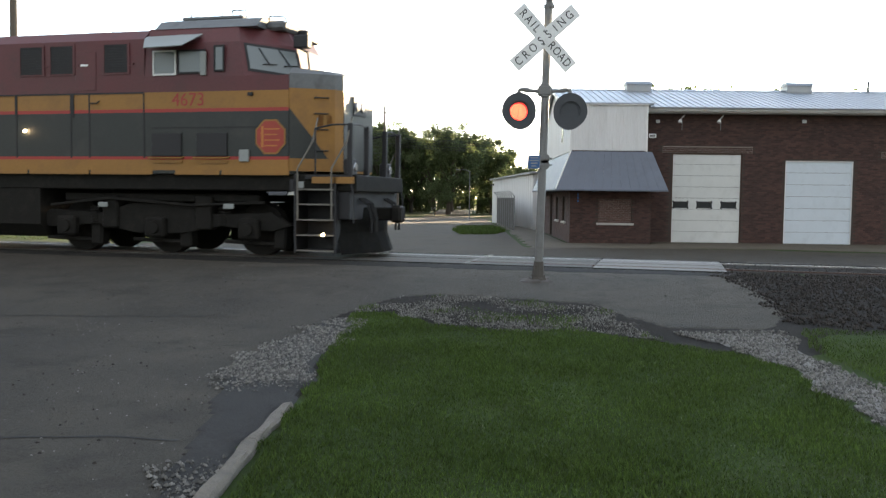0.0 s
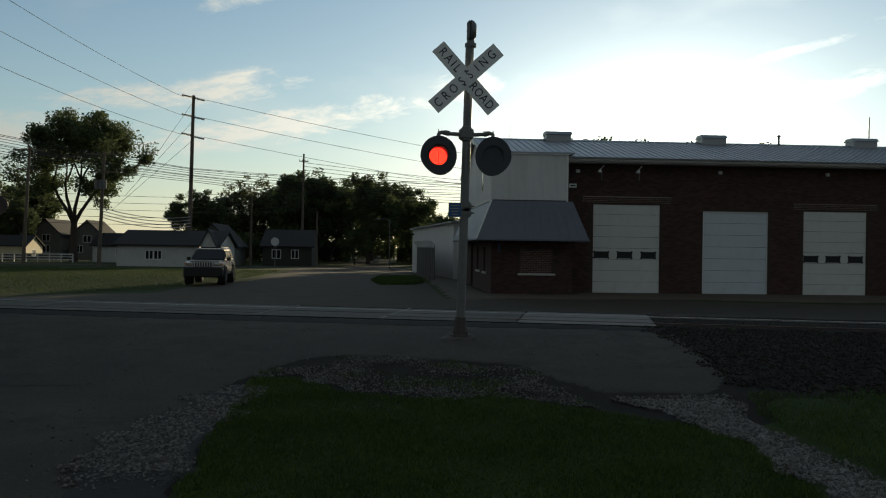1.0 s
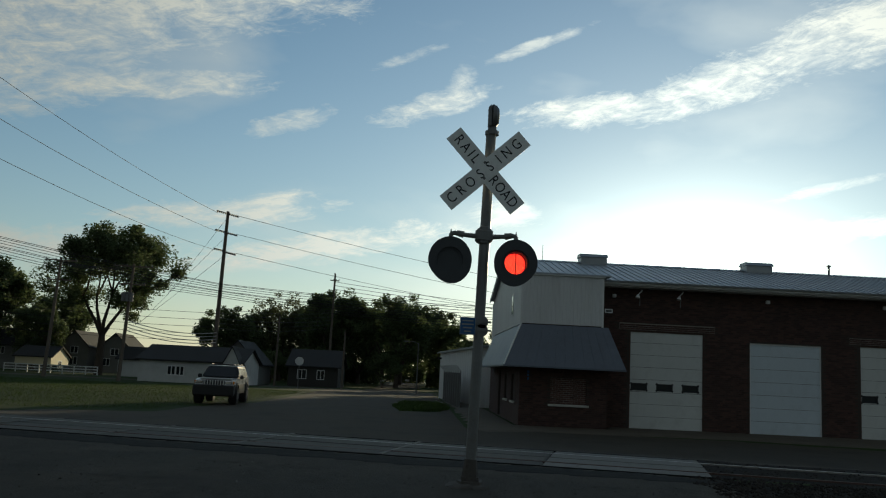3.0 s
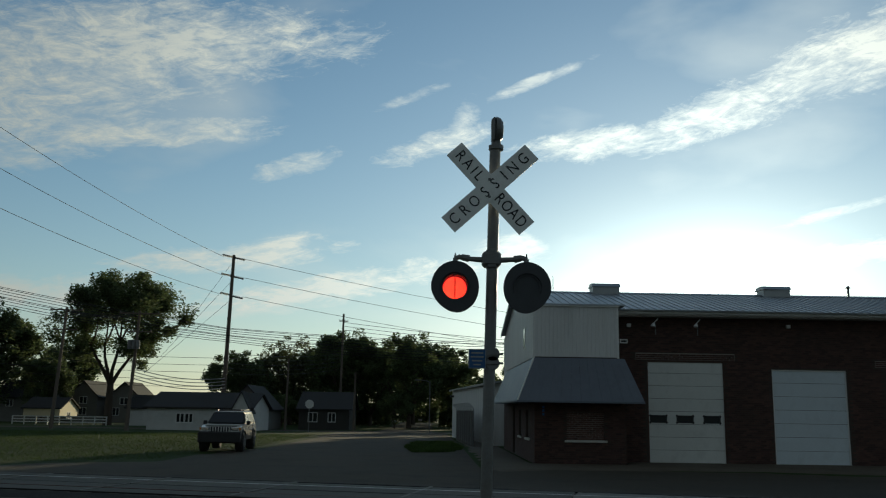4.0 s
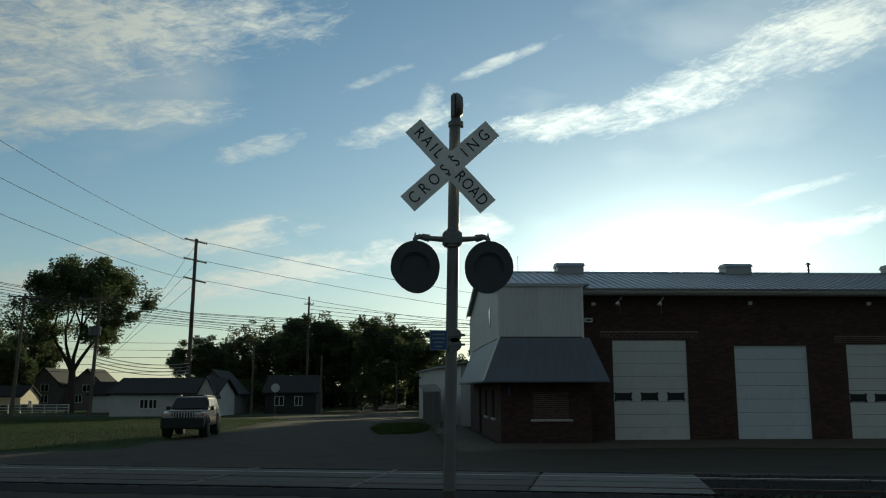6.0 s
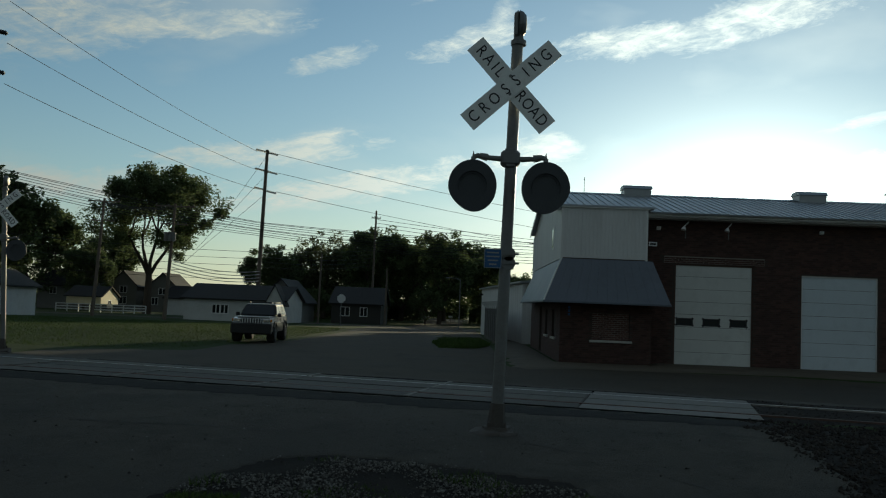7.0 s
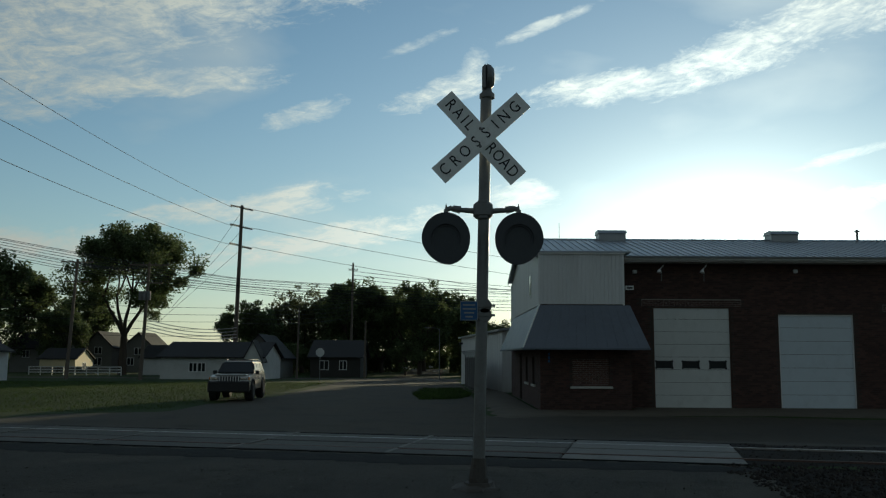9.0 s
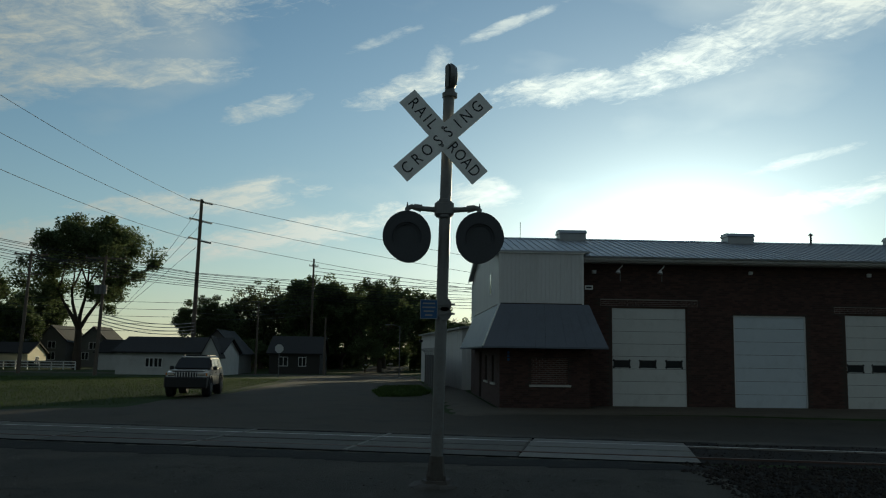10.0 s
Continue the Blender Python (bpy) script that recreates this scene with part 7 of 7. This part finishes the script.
# stop sign seen on its pole, street lamp, far small signs
stop = thing("stop_sign", pose(-11.95, 73, land(-12, 73)), "octagonal stop sign on a steel post", "road sign")
bm = bmesh.new()
rod(bm, (0, 0, 0), (0, 0, 3.0), 0.04, seg=8)
part("post", bm, M_GALV, stop)
bm = bmesh.new()
prism(bm, [(math.cos(math.radians(22.5 + 45 * k)) * 0.42, 2.62 + math.sin(math.radians(22.5 + 45 * k)) * 0.42) for k in range(8)], "y", -0.06, -0.05)
part("plate", bm, M_STOPRED, stop, "pale back of the sign plate")
lamp = thing("street_lamp", pose(-0.8, 85, land(-0.8, 85)), "slim grey street lamp with an arm over the road", "street lamp")
bm = bmesh.new()
rod(bm, (0, 0, 0), (0, 0, 5.4), 0.07, 0.05, 10)
part("pole", bm, M_GALV, lamp)
bm = bmesh.new()
tube(bm, [(0, 0, 5.3), (-0.4, 0, 5.5), (-1.1, 0, 5.55)], 0.03, 8)
part("arm", bm, M_GALV, lamp)
bm = bmesh.new()
box(bm, -1.6, -1.05, -0.12, 0.12, 5.48, 5.6, 0.04)
part("lamp_head", bm, M_GALV, lamp)
for x, y, z, w in ((-2.4, 140, 0.9, 0.7), (-8, 150, 0.5, 2.5)):
    sg = thing("roadside_sign", pose(x, y, land(x, y)), "small pale roadside sign in the shade", "road sign")
    bm = bmesh.new()
    rod(bm, (0, 0, 0), (0, 0, z + 0.3), 0.03, seg=6)
    part("post", bm, M_GALV, sg)
    bm = bmesh.new()
    box(bm, -w / 2, w / 2, -0.05, -0.03, z, z + 0.35)
    part("plate", bm, M_SIGN, sg)


# ---- trees ----
def tree_mesh(seed, height, spread, trunk, crown_lo, clumps, leaves, leaf, lobes, splay=0.45, gap=-0.12, bare=0.7, arch=0.12):
    """Verts and faces of a trunk with limbs, and of leaves in ragged clumps at the ends of the limbs."""
    rnd = random.Random(seed)
    bm = bmesh.new()
    ends = []

    def limb(p, d, length, r, depth):
        q = p
        for s in range(3):
            d2 = (d + Vector((rnd.uniform(-0.18, 0.18), rnd.uniform(-0.18, 0.18), rnd.uniform(-0.05, 0.12)))).normalized()
            nq = q + d2 * length / 3
            rod(bm, q, nq, r * (1 - s * 0.18), r * (1 - (s + 1) * 0.18), 7 if depth < 2 else 5, caps=False)
            q, d = nq, d2
        if depth < 3:
            for k in range(rnd.choice((2, 3, 3))):
                nd = (d + Vector((rnd.uniform(-1, 1), rnd.uniform(-1, 1), rnd.uniform(-0.25, 0.6))) * (0.55 + 0.1 * depth)).normalized()
                limb(q, nd, length * rnd.uniform(0.55, 0.8), r * 0.5, depth + 1)
        ends.append(q)
    fork = height * crown_lo
    rod(bm, (0, 0, -0.4), (0.05, 0, fork), trunk * 1.15, trunk * 0.8, 12, caps=False)
    for k in range(lobes):
        a = 2 * math.pi * k / lobes + rnd.uniform(-0.4, 0.4)
        limb(Vector((0.05, 0, fork * 0.97)), Vector((math.cos(a) * splay, math.sin(a) * splay, 1)).normalized(), height * 0.30, trunk * 0.55, 0)
    me_t = bpy.data.meshes.new("trunk")
    bm.to_mesh(me_t)
    bm.free()
    me_t.materials.append(M_BARK)
    mid = Vector((0, 0, height * (0.5 + crown_lo * 0.45)))
    half = Vector((spread, spread, height * (1 - crown_lo) * 0.5))
    cores = [e for e in ends if e.z > fork * 0.9]
    extra = []
    while len(extra) < clumps:
        v = Vector((rnd.gauss(0, 1), rnd.gauss(0, 1), rnd.gauss(0, 1))).normalized() * rnd.uniform(0.45, 1.0)
        c = mid + Vector((v.x * half.x, v.y * half.y, v.z * half.z))
        wob = noise.noise((c.x * 0.35 + seed, c.y * 0.35, c.z * 0.35))
        if wob > gap:
            extra.append(c)
    cores = [c for c in cores if ((c.x / half.x) ** 2 + (c.y / half.y) ** 2 + ((c.z - mid.z) / half.z) ** 2) < 1.25] + extra
    vs, fs = [], []
    per = max(8, leaves // max(1, len(cores)))
    for c in cores:
        r = spread * rnd.uniform(0.10, 0.24)
        for k in range(per):
            v = Vector((max(-1.5, min(1.5, rnd.gauss(0, 1))), max(-1.5, min(1.5, rnd.gauss(0, 1))), max(-1.2, min(1.2, rnd.gauss(0, 0.75)))))
            p = c + v * r * 0.44
            if p.z < fork * bare + arch * (spread - math.hypot(p.x, p.y)):
                continue
            a = Vector((rnd.uniform(-1, 1), rnd.uniform(-1, 1), rnd.uniform(-0.6, 0.6))).normalized()
            b = a.cross(Vector((rnd.uniform(-1, 1), rnd.uniform(-1, 1), rnd.uniform(-1, 1)))).normalized()
            s = leaf * rnd.uniform(0.6, 1.3)
            i = len(vs)
            vs += [p - a * s, p - b * s * 0.5, p + a * s, p + b * s * 0.5]
            fs.append((i, i + 1, i + 2, i + 3))
    me_l = bpy.data.meshes.new("crown")
    me_l.from_pydata([tuple(v) for v in vs], [], fs)
    return me_t, me_l


def tree(x, y, meshes, leaf_m, label, turn=0.0, scale=1.0, group="trees", category="tree"):
    t = thing("tree", Matrix.Translation((x, y, land(x, y))) @ Matrix.Rotation(turn, 4, "Z") @ Matrix.Scale(scale, 4), label, category, group)
    for nm, me in zip(("trunk", "crown"), meshes):
        if nm == "crown" and not me.materials:
            me.materials.append(leaf_m)
        ob = new(nm, me)
        ob.parent = t
    return t


BIG = tree_mesh(3, 21.0, 9.2, 0.55, 0.26, 130, 52000, 0.2, 4, 0.5, 0.03, 1.15, 0.55)
OAK = tree_mesh(8, 15.0, 6.3, 0.45, 0.16, 170, 30000, 0.22, 5, 0.7)
ELM = tree_mesh(15, 15.0, 6.0, 0.4, 0.12, 150, 28000, 0.22, 5, 0.8)
PALE = tree_mesh(27, 14.0, 5.6, 0.4, 0.14, 110, 12000, 0.21, 5, 0.8)
BUSH = tree_mesh(33, 7.0, 3.6, 0.22, 0.1, 70, 9000, 0.17, 5, 0.8)
tree(-44.6, 112, BIG, M_LEAF, "tall spreading broadleaf tree with bare lower limbs", 0.6)
tree(-60.0, 127, OAK, M_LEAF, "dense dark broadleaf tree beside houses", 0.3, 0.7)
tree(-57.5, 92, ELM, M_LEAF, "dense dark broadleaf tree at the lawn edge", 2.0, 1.15)
tree(-64.5, 146, OAK, M_LEAF, "dark broadleaf tree behind the far houses", 1.7, 0.9)
tree(-32.5, 148, OAK, M_LEAF, "dark broadleaf tree closing the yard behind the houses", 0.8, 0.72)
tree(-31.0, 129, ELM, M_LEAF, "round broadleaf tree behind a low house", 1.0, 0.78)
tree(-29.5, 135, BUSH, M_LEAF, "small round tree behind houses", 0.2, 1.2)
tree(-24.0, 138, PALE, M_LEAF_PALE, "sparse pale-leaved tree behind the houses", 0.5, 1.05)
tree(-18.8, 136, PALE, M_LEAF, "broadleaf tree at the roadside", 2.4, 0.9)
tree(-14.2, 130, OAK, M_LEAF, "dense dark broadleaf tree over the street", 1.4, 1.02)
tree(-11.0, 143, ELM, M_LEAF, "dark broadleaf tree shading the street", 0.9, 0.9)
tree(-4.0, 126, ELM, M_LEAF, "broad rounded tree over the street end", 0.4, 0.98)
tree(3.2, 134, OAK, M_LEAF, "dark broadleaf tree behind the warehouse", 2.7, 0.75)
tree(9.0, 130, BUSH, M_LEAF, "low tree behind the warehouse", 0.7, 1.1)
tree(4.2, 72, BUSH, M_LEAF, "small tree behind the warehouse", 1.8, 0.8)
# added row, hidden by the garage: it only shades the ground left of it
for i, (x, y, sc) in enumerate(((12.5, 73, 1.55), (18, 71, 1.65), (23.5, 74, 1.65), (29.5, 72, 1.7), (36, 76, 1.7))):
    tree(x, y, BUSH, M_LEAF, "tree in the yard behind the garage", i * 1.1, sc)
for i, (x, y, sc) in enumerate(((-16, 118, 0.8), (-22, 118, 0.7), (-5.8, 118, 0.75), (-14, 150, 1.6), (-4, 158, 1.7), (-8, 172, 1.8), (2, 168, 1.7), (-20, 160, 1.6), (-27, 150, 1.2), (-70, 130, 1.9), (-66, 104, 1.4))):
    tree(x, y, BUSH if sc < 1.3 else OAK, M_LEAF, "dark undergrowth tree closing the street view", i * 0.9, sc * (1 if sc < 1.3 else 0.62))
# added trees kept below the garage ridge, unseen, to block low sun from the crossing
for i, (x, y, sc) in enumerate(((16.6, 90, 0.93), (27.5, 89, 0.95), (38.5, 91, 0.95), (49, 90, 0.95), (14.5, 126, 0.75), (30.0, 123, 1.38), (38, 126, 1.38), (50, 122, 1.35), (63, 126, 1.35))):
    tree(x, y, ELM if i % 2 else OAK, M_LEAF, "tall tree in the block behind the garage", i * 1.3, sc)


def hedge(x0, x1, y, depth, tall, count, seed, label):
    """An uneven dark bank of shrubs made of loose leaves."""
    rnd = random.Random(seed)
    vs, fs = [], []
    for k in range(count):
        x = rnd.uniform(x0, x1)
        h = tall * (0.65 + 0.7 * abs(noise.noise((x * 0.22, seed, 0))))
        p = Vector((x, y + rnd.uniform(0, depth), 0))
        p.z = land(p.x, p.y) + h * rnd.random() ** 0.7
        s = rnd.uniform(0.14, 0.34)
        u = Vector((rnd.uniform(-1, 1), rnd.uniform(-1, 1), rnd.uniform(-0.6, 0.6))).normalized()
        w = u.cross(Vector((rnd.uniform(-1, 1), rnd.uniform(-1, 1), rnd.uniform(-1, 1)))).normalized()
        i = len(vs)
        vs += [tuple(p - u * s), tuple(p - w * s * 0.6), tuple(p + u * s), tuple(p + w * s * 0.6)]
        fs.append((i, i + 1, i + 2, i + 3))
    me = bpy.data.meshes.new("shrubs")
    me.from_pydata(vs, [], fs)
    stuff("shrubs", me, M_LEAF, label, "shrubs")


hedge(-34, -7.6, 146, 3, 4.2, 16000, 1.3, "dark bank of shrubs under the street trees")
hedge(0.8, 30, 140, 3, 4.2, 14000, 2.3, "dark bank of shrubs behind the warehouse")
hedge(-7.6, 0.8, 186, 3, 5.0, 7000, 3.3, "dark shrubs closing the far street")
hedge(-90, -34, 146, 3, 3.0, 18000, 4.3, "dark shrubs behind the houses")
# the bank at y 200 is added, out of sight, to keep sun off the street
hedge(4, 46, 200, 5, 13.0, 16000, 6.3, "tall dark shrubs closing the far street")
hedge(-34, -25, 124, 2, 2.6, 7000, 5.3, "shrubs behind the low house")
# far belt of trees along the horizon
rnd = random.Random(5)
vs, fs = [], []
for k in range(9000):
    a = rnd.uniform(-1.35, 1.35)
    d = rnd.uniform(240, 330)
    x, y = math.sin(a) * d, math.cos(a) * d
    h = 8.5 * (0.7 + 0.5 * noise.noise((a * 9, 1.7, 0)))
    z = land(x, y) + abs(rnd.gauss(0, 0.45)) * h
    s = rnd.uniform(0.8, 1.7)
    p = Vector((x, y, z))
    u = Vector((rnd.uniform(-1, 1), rnd.uniform(-1, 1), rnd.uniform(-0.5, 0.5))).normalized()
    w = u.cross(Vector((rnd.uniform(-1, 1), rnd.uniform(-1, 1), rnd.uniform(-1, 1)))).normalized()
    i = len(vs)
    vs += [tuple(p - u * s), tuple(p - w * s * 0.7), tuple(p + u * s), tuple(p + w * s * 0.7)]
    fs.append((i, i + 1, i + 2, i + 3))
me = bpy.data.meshes.new("far_woods")
me.from_pydata(vs, [], fs)
stuff("far_woods", me, M_LEAF, "distant dark belt of trees on the horizon", "woods")


# ---- what moves ----
def motions():
    rows = []
    for t, x in ((0.0, -3.04), (0.2, -4.7), (0.3, -5.68), (0.5, -7.4), (0.8, -9.9), (2.0, -19.0), (5.0, -42.2), (10.0, -81.0)):
        rows.append((t, TRACK @ pose(x / U.x, 0, 0)))
    walk(loco, rows)
    # the shutters turn edge-on while a lamp shows its light
    closed, open_ = pose(0, 0.0185, 0), pose(0, 0.0185, 0, 0, 0, 86)
    west = ((0.0, 0.13), (0.87, 1.38), (2.22, 2.78), (3.55, 4.07))
    west_far = ((0.0, 0.13), (0.87, 1.56), (2.22, 2.78), (3.55, 4.07))
    east = ((0.25, 0.93), (1.55, 2.27), (2.92, 3.4), (4.38, 4.83))
    for shutter, spans in ((shutters_a[0], west), (shutters_a[1], east), (shutters_b[0], west_far), (shutters_b[1], east)):
        rows = []
        for a, b in spans:
            if a > 0:
                rows += [(a - 0.034, closed), (a + 0.034, open_)]
            else:
                rows += [(0.0, open_)]
            rows += [(b - 0.034, open_), (b + 0.034, closed)]
        if rows[0][0] > 0:
            rows.insert(0, (0.0, closed))
        rows.append((10.0, closed))
        walk(shutter, rows)


motions()
